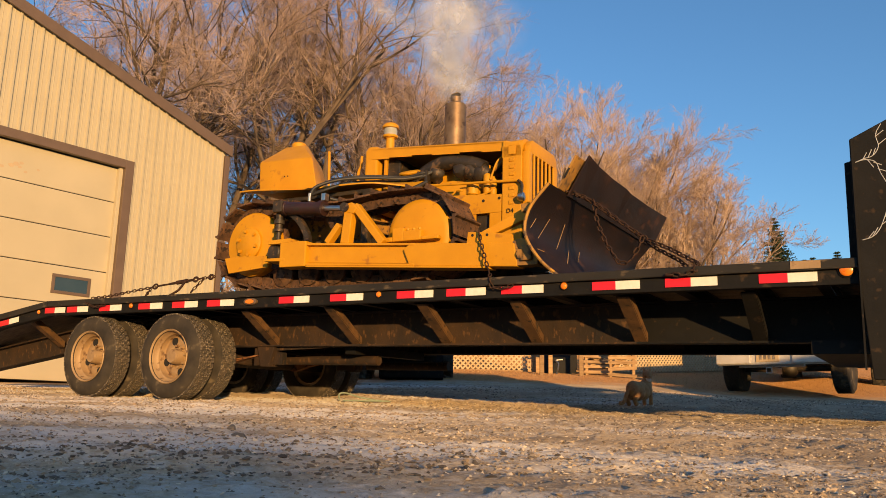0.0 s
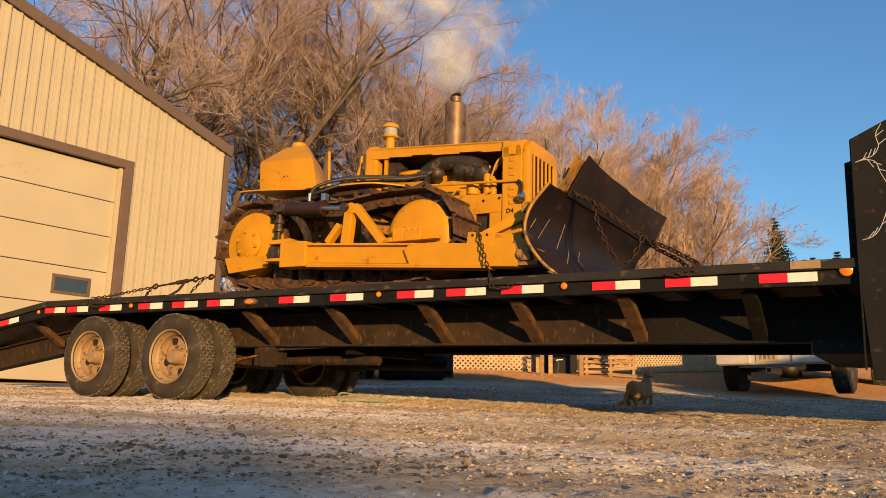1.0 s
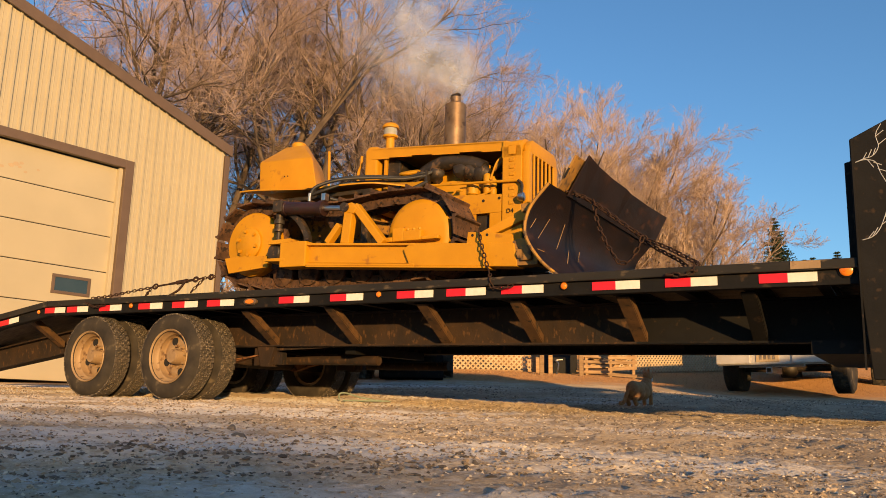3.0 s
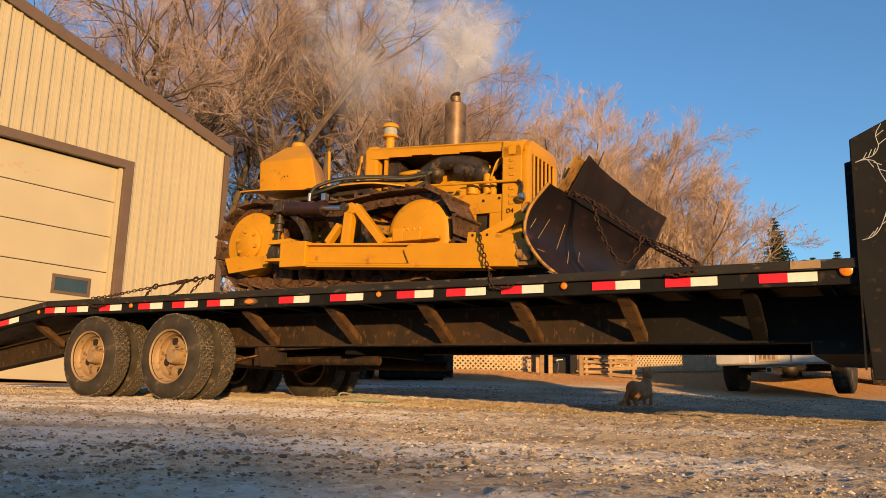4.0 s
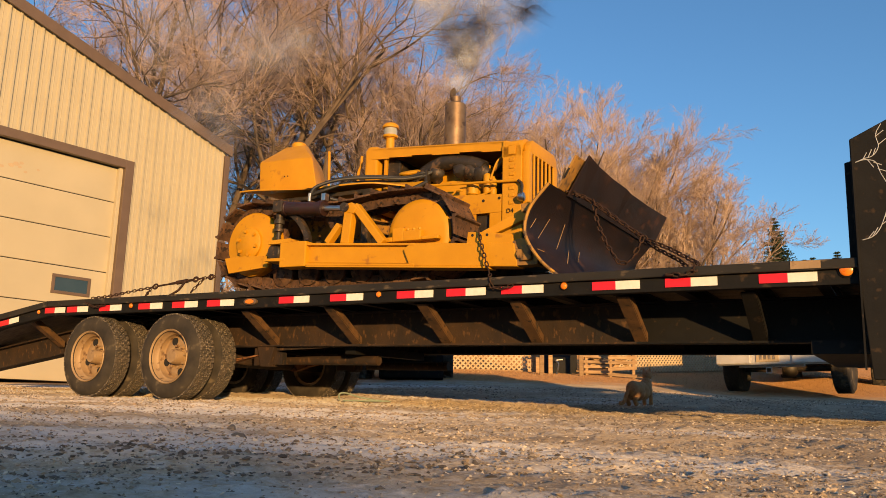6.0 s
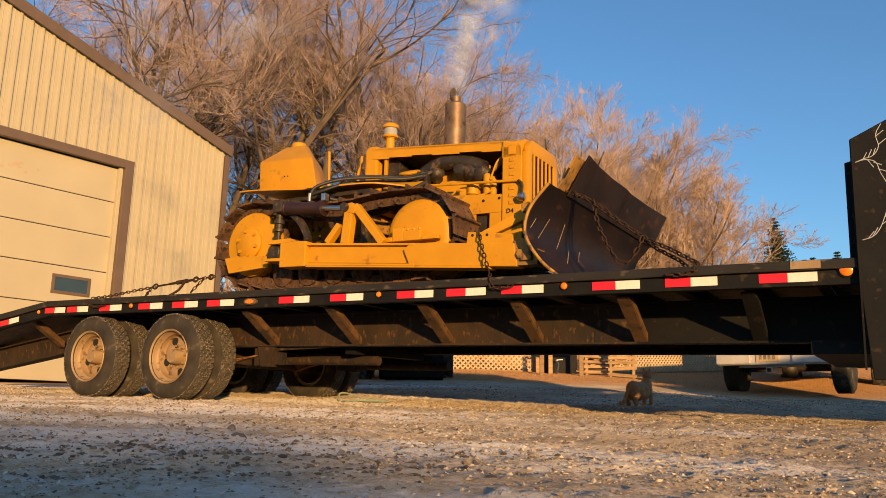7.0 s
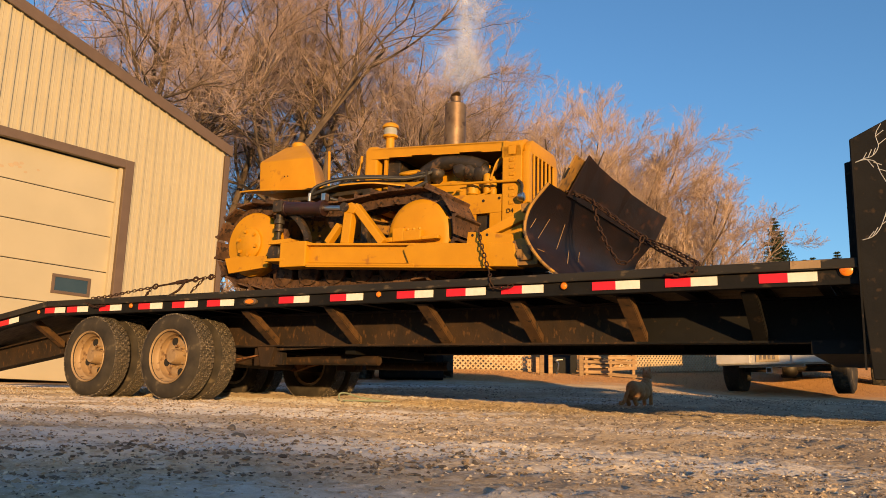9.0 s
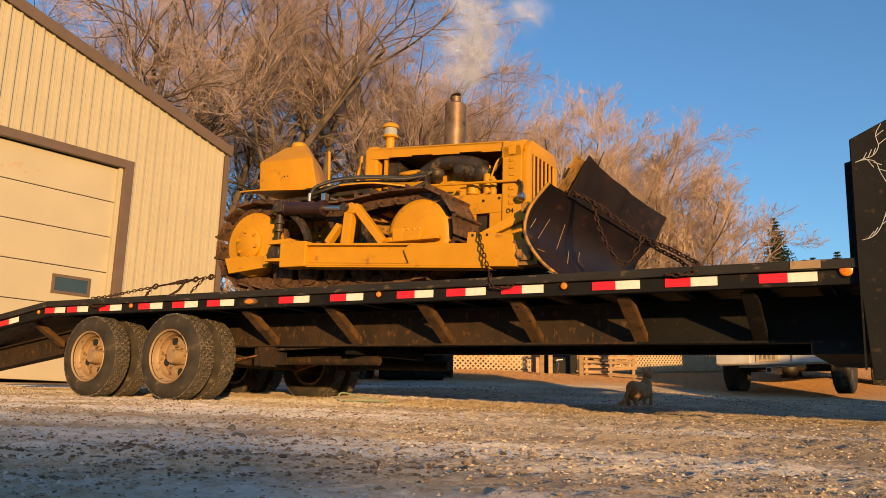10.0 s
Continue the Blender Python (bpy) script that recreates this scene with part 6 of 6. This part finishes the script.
def build_loader():
    cx, cy = -1.0, 12.2
    root = thing("loader", pose(cx, cy, land(cx, cy), 0, 0, 0), "dark compact loader with a black steel bucket", "loader")
    for x, y in ((-0.22, -0.75), (-0.22, 0.6), (1.05, 0.9)):
        bm = B()
        lathe(bm, (x - 0.15, y, 0.42), (1, 0, 0), [(0, 0.2), (0, 0.36), (0.03, 0.4), (0.27, 0.4), (0.3, 0.36), (0.3, 0.2)], 28)
        tyre = part("tyre", bm, RUBBER, root, "lugged black tyre", True)
        bm = B()
        for k in range(16):
            for sg in (0, 1):
                a = math.tau * (k + 0.5 * sg) / 16
                pts = []
                for rr in (0.39, 0.44):
                    for da, xx in ((0, 0.0), (0.13, 0.0), (-0.05, 0.15), (-0.18, 0.15)):
                        pts.append((x - 0.15 + (xx if sg == 0 else 0.3 - xx), y + math.cos(a + da) * rr, 0.42 + math.sin(a + da) * rr))
                hexa(bm, pts)
        part("tyre_lug", bm, RUBBER, tyre)
    bm = B()
    box(bm, (-0.05, -0.9, 0.35), (0.95, 1.2, 1.0), 0.04)
    part("body", bm, OILY, root)
    bm = B()
    x0, x1, y = 0.10, 1.02, -0.15
    box(bm, (x0, y, 0.03), (x1, y + 0.012, 0.40), 0.003)
    box(bm, (x0, y, 0.03), (x1, y + 0.5, 0.05), 0.003)
    box(bm, (x0 - 0.02, y - 0.01, 0.03), (x0, y + 0.5, 0.41), 0.003)
    box(bm, (x1, y - 0.01, 0.03), (x1 + 0.02, y + 0.5, 0.41), 0.003)
    box(bm, (x0 - 0.02, y - 0.015, 0.395), (x1 + 0.02, y + 0.03, 0.42), 0.004)
    part("bucket", bm, BLACK, root, "black steel bucket plate")
    for x in (0.2, 0.42, 0.8):
        bm = B()
        box(bm, (x, y + 0.03, 0.40), (x + 0.16, y + 0.12, 0.47), 0.01)
        part("bucket_bracket", bm, OILY, root)


build_loader()

# ---------------------------------------------------------------- rope on the ground
rope = thing("rope", pose(-0.85, 8.0, land(-0.85, 8.0) + 0.012), "pale green rope lying on the gravel", "rope")
bm = B()
pts = [(-0.14, 0, 0.0), (-0.15, 0.03, 0.06), (-0.1, 0.05, 0.075), (0.0, 0.02, 0.05), (0.08, 0, 0.03), (0.2, 0.02, 0.01), (0.3, 0.06, 0.0), (0.15, 0.1, 0.0), (0.0, 0.04, 0.0), (-0.1, -0.03, 0.0), (0.1, -0.06, 0.0), (0.32, -0.03, 0.0), (0.36, 0.02, 0.0)]
tube(bm, smooth_path(pts, 6), 0.008, 7)
part("rope_strand", bm, ROPE, rope, "", True)

# ---------------------------------------------------------------- loose stones, grass and frozen clods


def scatter_clods():
    """Loose stones and frozen clods, each a rough eight-sided lump."""
    rng = np.random.default_rng(4)
    random.seed(9)
    bv = np.array([(1, 0, 0), (0, 1, 0), (-1, 0, 0), (0, -1, 0), (0, 0, 0.8), (0, 0, -0.6)], float)
    bf = np.array([(0, 1, 4), (1, 2, 4), (2, 3, 4), (3, 0, 4), (1, 0, 5), (2, 1, 5), (3, 2, 5), (0, 3, 5)])
    vs, fs, n = [], [], 0
    while n < 62000 * 6:
        y = 0.75 + 10.5 * random.random() ** 1.7
        x = random.uniform(-0.62, 0.62) * (y + 0.35)
        v = Vector((x, y, 0))
        if random.random() < 0.75 * smoothstep(0.0, 0.35, noise.noise(v * 1.4)):
            continue
        r = 0.001 + 0.0028 * random.random() ** 5 + 0.0007 * y
        k = (bv + rng.normal(0, 0.34, bv.shape)) * r * np.array([random.uniform(0.8, 1.5), random.uniform(0.8, 1.4), random.uniform(0.55, 1.0)])
        a = random.uniform(0, 6.28)
        k = np.stack([k[:, 0] * math.cos(a) - k[:, 1] * math.sin(a), k[:, 0] * math.sin(a) + k[:, 1] * math.cos(a), k[:, 2]], 1)
        near = max(0.0, 1 - abs(x) / 10) * max(0.0, 1 - abs(y - 4) / 11)
        z = land(x, y) + lumps(v) * min(1, near * 1.6)
        vs.append(k + np.array([x, y, z + r * 0.15]))
        fs.append(bf + n)
        n += 6
    me = bpy.data.meshes.new("gravel")
    me.from_pydata(np.concatenate(vs).tolist(), [], np.concatenate(fs).tolist())
    me.materials.append(GRAVEL)
    tagged(new("gravel", me), "loose tan gravel and frozen clods on the yard", "gravel", kind="stuff")


def scatter_mud():
    """Dark frozen mud clods thrown up along old wheel ruts."""
    rng = np.random.default_rng(12)
    random.seed(14)
    base = bmesh.new()
    bmesh.ops.create_icosphere(base, subdivisions=1, radius=1.0)
    bv = np.array([v.co[:] for v in base.verts])
    bf = np.array([[v.index for v in f.verts] for f in base.faces])
    base.free()
    vs, fs, n = [], [], 0
    for y0, width, x0, x1, count, big in ((1.42, 0.07, -0.85, 0.1, 420, 0.0075), (1.28, 0.05, -0.55, 0.0, 260, 0.006), (1.5, 0.05, -0.8, -0.1, 300, 0.006), (2.05, 0.13, -1.3, 0.0, 420, 0.006), (2.9, 0.25, -1.9, 0.1, 600, 0.007), (4.2, 0.4, -2.6, 0.0, 600, 0.008), (1.62, 0.06, -0.1, 0.35, 130, 0.007)):
        for i in range(count):
            x, y = random.uniform(x0, x1), random.gauss(y0, width)
            r = big * (0.28 + 0.75 * random.random() ** 3)
            k = bv * (1 + rng.normal(0, 0.36, bv.shape)) * r * np.array([random.uniform(0.9, 1.5), random.uniform(0.8, 1.3), random.uniform(0.45, 0.8)])
            v = Vector((x, y, 0))
            vs.append(k + np.array([x, y, land(x, y) + lumps(v) + r * 0.2]))
            fs.append(bf + n)
            n += len(bv)
    me = bpy.data.meshes.new("mud_clods")
    me.from_pydata(np.concatenate(vs).tolist(), [], np.concatenate(fs).tolist())
    me.materials.append(MUD)
    tagged(new("mud_clods", me), "dark frozen mud clods along old wheel ruts", "mud", kind="stuff")


def island_material(name, stops, rough=0.85):
    m = bpy.data.materials.new(name)
    m.use_nodes = True
    nd, ln = m.node_tree.nodes, m.node_tree.links
    g = nd.new("ShaderNodeNewGeometry")
    r = nd.new("ShaderNodeValToRGB")
    e = r.color_ramp.elements
    e[0].position, e[0].color = stops[0][0], (*stops[0][1], 1)
    e[1].position, e[1].color = stops[-1][0], (*stops[-1][1], 1)
    for p, c in stops[1:-1]:
        e.new(p).color = (*c, 1)
    ln.new(g.outputs["Random Per Island"], r.inputs["Fac"])
    ln.new(r.outputs["Color"], nd["Principled BSDF"].inputs["Base Color"])
    nd["Principled BSDF"].inputs["Roughness"].default_value = rough
    nd["Principled BSDF"].inputs["Diffuse Roughness"].default_value = 0.5
    return m


GRAVEL = island_material("gravel_stone", [(0.0, (0.09, 0.065, 0.045)), (0.35, (0.24, 0.18, 0.12)), (0.75, (0.46, 0.35, 0.235)), (1.0, (0.72, 0.62, 0.48))])
MUD = island_material("frozen_mud", [(0.0, (0.055, 0.045, 0.036)), (0.6, (0.15, 0.12, 0.092)), (1.0, (0.28, 0.23, 0.18))])
STRAW = island_material("dead_grass", [(0.0, (0.2, 0.1, 0.04)), (0.5, (0.36, 0.2, 0.08)), (1.0, (0.5, 0.32, 0.15))])
scatter_clods()
scatter_mud()
for x, y, r in ((-0.5, 2.05, 0.017), (-0.88, 1.62, 0.01), (-1.02, 1.8, 0.012), (-0.66, 2.6, 0.014), (0.62, 1.9, 0.01)):
    bm = B()
    ico(bm, (0, 0, 0), r, 2, (1.15, 0.9, 0.75), 0.9, int(x * 50))
    ob = tagged(part("stone", bm, STONE), "rough dark grey stone on frozen gravel", "stone", "larger stones")
    ob.matrix_world = pose(x, y, land(x, y) + lumps(Vector((x, y, 0))) + r * 0.35, 0, 0, random.uniform(0, 360))


def scatter_grass():
    random.seed(11)
    vs, fs = [], []
    for i in range(26000):
        y = random.uniform(11.8, 17.5)
        x = random.uniform(-2.5, 9.0)
        if 3.4 < x < 7.6 and y < 12.4 and random.random() < 0.9:
            continue
        dens = smoothstep(11.8, 13.6, y + noise.noise(Vector((x, y, 0)) * 0.9))
        if random.random() > dens:
            continue
        h = random.uniform(0.008, 0.03) * (2.2 if y > 14.6 and random.random() < 0.12 else 1)
        a = random.uniform(0, 6.28)
        w = 0.004
        z = land(x, y)
        dx, dy = math.cos(a) * w, math.sin(a) * w
        lx, ly = random.gauss(0, h * 0.5), random.gauss(0, h * 0.5)
        n = len(vs)
        vs += [(x - dx, y - dy, z - 0.01), (x + dx, y + dy, z - 0.01), (x + lx, y + ly, z + h)]
        fs.append((n, n + 1, n + 2))
    me = bpy.data.meshes.new("dead_grass")
    me.from_pydata(vs, [], fs)
    me.materials.append(STRAW)
    tagged(new("dead_grass", me), "short dead orange grass on the bank", "grass", kind="stuff")


scatter_grass()

# ---------------------------------------------------------------- cat
CAT = pose(2.07, 8.35, land(2.03, 8.35) + 0.008, 0, 0, 34) @ Matrix.Diagonal((0.82, 0.98, 1.02, 1.0))


def build_cat():
    root = thing("cat", CAT, "ginger cat with white bib standing on the gravel", "cat")
    bm = B()
    for c, r, sq in (((-0.13, 0, 0.155), 0.088, (1.05, 0.95, 1.1)), ((-0.07, 0, 0.15), 0.096, (1.2, 0.98, 1.0)), ((0.02, 0, 0.155), 0.09, (1.3, 0.95, 1.02)), ((0.09, 0, 0.175), 0.078, (1.1, 0.95, 1.2)), ((0.115, 0, 0.225), 0.06, (1, 1.0, 1.25))):
        ico(bm, c, r, 3, sq, 0.08, 3)
    body = part("body", bm, CATFUR, root, "ginger striped body", True)
    bm = B()
    ico(bm, (0.145, 0, 0.19), 0.045, 2, (0.7, 0.9, 1.5), 0.1, 4)
    part("bib", bm, CATWHITE, root, "white chest", True)
    for x, y, w in ((0.12, 0.045, 1), (0.12, -0.045, 1), (-0.14, 0.05, 0), (-0.14, -0.05, 0)):
        bm = B()
        if w:
            pts = [(x, y, 0.17), (x + 0.005, y, 0.09), (x + 0.005, y, 0.02)]
            tube(bm, smooth_path(pts, 4), 0.022, 10)
        else:
            pts = [(x + 0.02, y, 0.16), (x + 0.03, y, 0.1), (x - 0.03, y, 0.06), (x, y, 0.015)]
            tube(bm, smooth_path(pts, 4), 0.024, 10)
        leg = part("leg", bm, CATFUR, root, "", True)
        bm = B()
        ico(bm, (x + 0.012, y, 0.012), 0.022, 2, (1.3, 0.9, 0.6))
        part("paw", bm, CATWHITE, leg, "white paw", True)
    bm = B()
    pts = smooth_path([(-0.2, 0, 0.17), (-0.245, 0.01, 0.11), (-0.27, 0.02, 0.05), (-0.3, 0.03, 0.025), (-0.33, 0.04, 0.03)], 5)
    tube(bm, pts, 0.021, 10)
    part("tail", bm, CATFUR, root, "", True)
    bm = B()
    ico(bm, (0.01, 0, 0.03), 0.056, 3, (1.0, 1.02, 0.92))
    ico(bm, (0.05, 0, 0.012), 0.028, 2, (1.0, 1.1, 0.8))
    head = part("head", bm, CATFUR, root, "ginger head", True)
    head.matrix_local = Matrix.Translation((0.13, 0, 0.285))
    for sg in (1, -1):
        bm = B()
        hexa(bm, [(-0.012, sg * 0.012, 0.07), (0.008, sg * 0.012, 0.07), (0.008, sg * 0.05, 0.058), (-0.012, sg * 0.05, 0.058), (-0.004, sg * 0.036, 0.112), (0.0, sg * 0.036, 0.112), (0.0, sg * 0.042, 0.112), (-0.004, sg * 0.042, 0.112)], 0.003)
        part("ear", bm, CATFUR, head)
    bm = B()
    ico(bm, (0.045, 0, -0.006), 0.034, 2, (0.85, 0.95, 1.15))
    part("muzzle", bm, CATWHITE, head, "white muzzle", True)
    for sg in (1, -1):
        bm = B()
        ico(bm, (0.052, sg * 0.022, 0.042), 0.008, 1)
        part("eye", bm, DARK, head)
    return root, head


cat, cat_head = build_cat()

# ---------------------------------------------------------------- out of view: shapes added to shade the yard


def build_behind():
    # an unseen far ridge, added so its long shadow reaches the near yard
    bm = B()
    n = 70
    row = []
    for i in range(n + 1):
        x = BANK_X - 50.0 * i / n
        row.append((x, 4.6 + 0.2 * smoothstep(0, 4, BANK_X - x) + 0.24 * noise.noise(Vector((x * 0.8, 0, 0))) + 0.12 * noise.noise(Vector((x * 2.6, 3, 0)))))
    prism(bm, [(BANK_X + 0.6, -3.0)] + row + [(BANK_X - 50.0, -3.0)], -43.0, -40.0, "y")
    tagged(part("earth_bank", bm, STONE), "unseen bank of frozen earth, added to shade the near yard", "bank", kind="structure")
    # an unseen vehicle under the gooseneck, added to shade the ground on the right
    root = thing("shade_truck", TRAILER, "unseen black tow truck, added to shade the ground on the right", "truck")
    bm = B()
    qbox(bm, -5.2, -2.1, 0.3, 2.25, -0.28, 0.12, 0.03)
    part("deck", bm, BLACK, root)
    bm = B()
    qprism(bm, [(-5.3, -0.4), (-5.3, 0.55), (-5.5, 0.95), (-6.7, 0.95), (-7.2, 0.5), (-8.4, 0.35), (-8.5, -0.4)], 0.3, 2.25, 0.05)
    part("cab", bm, BLACK, root)
    for s in (-3.6, -7.6):
        for l in (0.3, 2.0):
            bm = B()
            lathe(bm, Q(s, l, -0.43), (0, 1, 0), [(0, 0.2), (0.0, 0.33), (0.03, 0.38), (0.22, 0.38), (0.25, 0.33), (0.25, 0.2)], 24)
            part("wheel", bm, RUBBER, root, "black rubber tyre", True)


BANK_X = 11.1
build_behind()

# ---------------------------------------------------------------- exhaust smoke


def smoke_material(name, colour, dense):
    """Thin steam: see-through, thickest in the middle of each piece and broken up by noise."""
    m = bpy.data.materials.new(name)
    m.use_nodes = True
    nd, ln = m.node_tree.nodes, m.node_tree.links
    nd.remove(nd["Principled BSDF"])
    tc = nd.new("ShaderNodeTexCoord")
    oi = nd.new("ShaderNodeObjectInfo")
    ln_ = nd.new("ShaderNodeVectorMath")
    ln_.operation = "LENGTH"
    ln.new(tc.outputs["Object"], ln_.inputs[0])
    fall = nd.new("ShaderNodeMapRange")
    fall.interpolation_type = "SMOOTHSTEP"
    fall.inputs["From Min"].default_value, fall.inputs["From Max"].default_value = 0.98, 0.05
    ln.new(ln_.outputs["Value"], fall.inputs["Value"])
    add = nd.new("ShaderNodeVectorMath")
    add.operation = "ADD"
    mul = nd.new("ShaderNodeMath")
    mul.operation = "MULTIPLY"
    mul.inputs[1].default_value = 37.0
    ln.new(oi.outputs["Random"], mul.inputs[0])
    ln.new(tc.outputs["Object"], add.inputs[0])
    ln.new(mul.outputs[0], add.inputs[1])
    nz = nd.new("ShaderNodeTexNoise")
    nz.inputs["Scale"].default_value, nz.inputs["Detail"].default_value, nz.inputs["Distortion"].default_value = 1.15, 3.5, 0.4
    ln.new(add.outputs[0], nz.inputs["Vector"])
    mr = nd.new("ShaderNodeMapRange")
    mr.inputs["From Min"].default_value, mr.inputs["From Max"].default_value = 0.26, 0.78
    ln.new(nz.outputs["Fac"], mr.inputs["Value"])
    a = nd.new("ShaderNodeMath")
    a.operation = "MULTIPLY"
    ln.new(fall.outputs["Result"], a.inputs[0])
    ln.new(mr.outputs["Result"], a.inputs[1])
    b = nd.new("ShaderNodeMath")
    b.operation = "MULTIPLY"
    b.inputs[1].default_value = dense
    ln.new(a.outputs[0], b.inputs[0])
    tr = nd.new("ShaderNodeBsdfTransparent")
    df = nd.new("ShaderNodeBsdfDiffuse")
    tl = nd.new("ShaderNodeBsdfTranslucent")
    df.inputs["Color"].default_value = tl.inputs["Color"].default_value = (*colour, 1)
    half = nd.new("ShaderNodeMixShader")
    half.inputs[0].default_value = 0.5
    ln.new(df.outputs[0], half.inputs[1])
    ln.new(tl.outputs[0], half.inputs[2])
    mx = nd.new("ShaderNodeMixShader")
    ln.new(b.outputs[0], mx.inputs[0])
    ln.new(tr.outputs[0], mx.inputs[1])
    ln.new(half.outputs[0], mx.inputs[2])
    ln.new(mx.outputs[0], nd["Material Output"].inputs["Surface"])
    return m


STEAM = smoke_material("pale_steam", (0.84, 0.86, 0.92), 0.5)
HAZE = smoke_material("thin_steam", (0.84, 0.86, 0.92), 0.13)
SOOT = smoke_material("dark_soot", (0.07, 0.06, 0.055), 0.8)


def puff_mesh(name, material, seed):
    """Three wavy crossing sheets of unit radius."""
    random.seed(seed)
    vs, fs, k, n = [], [], 9, 26
    for j in range(3):
        e = Euler((random.uniform(0.7, 2.4), random.uniform(-0.6, 0.6), j * math.pi / 3 + random.uniform(-0.3, 0.3)))
        o = Vector((random.uniform(-0.12, 0.12), random.uniform(-0.12, 0.12), random.uniform(-0.12, 0.12)))
        base = len(vs)
        for a in range(k):
            for b in range(n):
                r, t = a / (k - 1), b * math.tau / n
                v = Vector((math.cos(t) * r, math.sin(t) * r, 0.0))
                v.z = 0.34 * noise.noise(v * 1.6 + Vector((seed, j, 0)))
                v.rotate(e)
                vs.append(tuple(v + o))
        for a in range(k - 1):
            for b in range(n):
                c = (b + 1) % n
                fs.append((base + a * n + b, base + a * n + c, base + (a + 1) * n + c, base + (a + 1) * n + b))
    me = bpy.data.meshes.new(name)
    me.from_pydata(vs, [], fs)
    me.materials.append(material)
    me.shade_smooth()
    return me


MOUTH = TRAILER @ Q(1.94, 1.28, 2.05)
INSIDE = TRAILER @ Q(3.3, 1.28, 0.82)
puffs = []


def drift(te):
    """Sideways and upward speed, size range and scatter of the smoke that leaves the pipe at te."""
    if te < 0.2:
        return 0.0, 0.58, (0.26, 0.38), 0.24
    if te < 2.95:
        k = smoothstep(0.2, 1.6, te)
        return -0.05 - 0.32 * k, 0.58, (0.26, 0.38), 0.24
    if te < 5.2:
        return 0.08, 0.6, (0.31, 0.42), 0.24
    if te < 6.1:
        return 0.18, 0.85, (0.16, 0.28), 0.16
    if te < 8.7:
        return 0.13, 0.85, (0.12, 0.21), 0.06
    return 0.28, 0.66, (0.22, 0.36), 0.15


def build_smoke():
    meshes = [puff_mesh("smoke_puff", STEAM, 70 + k) for k in range(5)]
    soot = [puff_mesh("soot_puff", SOOT, 90 + k) for k in range(2)]
    hazes = [puff_mesh("smoke_wisp", HAZE, 110 + k) for k in range(3)]
    random.seed(31)
    te, i = -2.2, 0
    while te < 9.9:
        vx, vz, (r0, r1), spread = drift(te)
        dark = 4.75 < te < 5.7 and i % 5 in (0, 2)
        ob = new("soot_puff" if dark else "smoke_puff", (soot if dark else meshes)[i % (2 if dark else 5)])
        tagged(ob, "dark puff of diesel soot above the exhaust" if dark else "pale puff of exhaust steam above the pipe", "smoke", "exhaust smoke")
        r = random.uniform(r0, r1)
        ob.scale = (r, r, r)
        v = Vector((vx + random.gauss(0, spread), random.gauss(0, spread * 0.7), vz * random.uniform(0.8, 1.2)))
        puffs.append((ob, te, v, r, [random.uniform(0, 360) for _ in range(3)], random.choice((-1, 1)) * random.uniform(14, 40)))
        if 1.7 < te < 3.6 and i % 2 == 0:
            wisp = tagged(new("smoke_wisp", hazes[i % 3]), "thin wisp of exhaust steam blown over the bulldozer", "smoke", "exhaust smoke")
            r = random.uniform(0.44, 0.54)
            wisp.scale = (r, r, r)
            puffs.append((wisp, te, Vector((-0.62 + random.gauss(0, 0.16), random.gauss(0, 0.12), 0.1 + random.gauss(0, 0.1))), r, [random.uniform(0, 360) for _ in range(3)], random.choice((-1, 1)) * random.uniform(10, 25)))
        te += 0.085 if te < 6.0 or te > 8.7 else 0.07
        i += 1


build_smoke()
scene.cycles.transparent_max_bounces = 40


def motions():
    """The smoke rises from the pipe, the rain cap flutters, the cat turns its head."""
    for ob, te, v, r, turn, spin in puffs:
        rows = []

        def at(t):
            tau = max(0.0, t - te)
            sway = Vector((0.05 * math.sin(2.1 * t + turn[0]), 0.04 * math.sin(1.7 * t + turn[1]), 0)) * min(1, tau)
            lift = 0.7 * max(0.0, tau - (3.6 if r > 0.43 else 2.1)) ** 2
            p = MOUTH + v * tau + sway + Vector((0, 0, r * 0.5 + lift))
            return Matrix.Translation(p) @ pose(0, 0, 0, turn[0] + spin * tau, turn[1], turn[2] + spin * 0.6 * tau)
        rest = Matrix.Translation(INSIDE) @ pose(0, 0, 0, *turn)
        if te > 0.05:
            rows.append((0.0, rest))
            if te > 0.1:
                rows.append((te - 0.034, rest))
            t = te
        else:
            t = 0.0
        while t < 9.96:
            rows.append((t, at(t)))
            t += 0.4
        rows.append((10.0, at(10.0)))
        walk(ob, rows)
    hinge = Q(1.985, 1.28, 2.075)
    rows = []
    for k in range(101):
        t = k / 10
        open_by = 14 + 52 * smoothstep(5.1, 5.5, t) * (1 - smoothstep(8.3, 8.9, t))
        open_by += 9 * math.sin(t * 19.0) + 5 * math.sin(t * 33.0 + 1)
        rows.append((t, Matrix.Translation(hinge) @ pose(0, 0, 0, 0, -max(4, open_by), 0)))
    walk(rain_cap, rows)
    neck = Vector((0.13, 0, 0.285))
    rows = [(t, Matrix.Translation(neck) @ pose(0, 0, 0, 0, p, yaw + 14)) for t, yaw, p in
            ((0.0, -140, 4), (0.3, -138, 4), (0.75, -136, 4), (0.95, -118, 2), (1.15, -78, 0), (1.4, -66, 0), (2.1, -62, 0), (2.5, -50, 0), (3.2, -14, -2), (4.0, 4, -4), (5.5, 6, -4), (7.0, 2, -4), (8.5, 5, -3), (10.0, 3, -4))]
    walk(cat_head, rows)


motions()
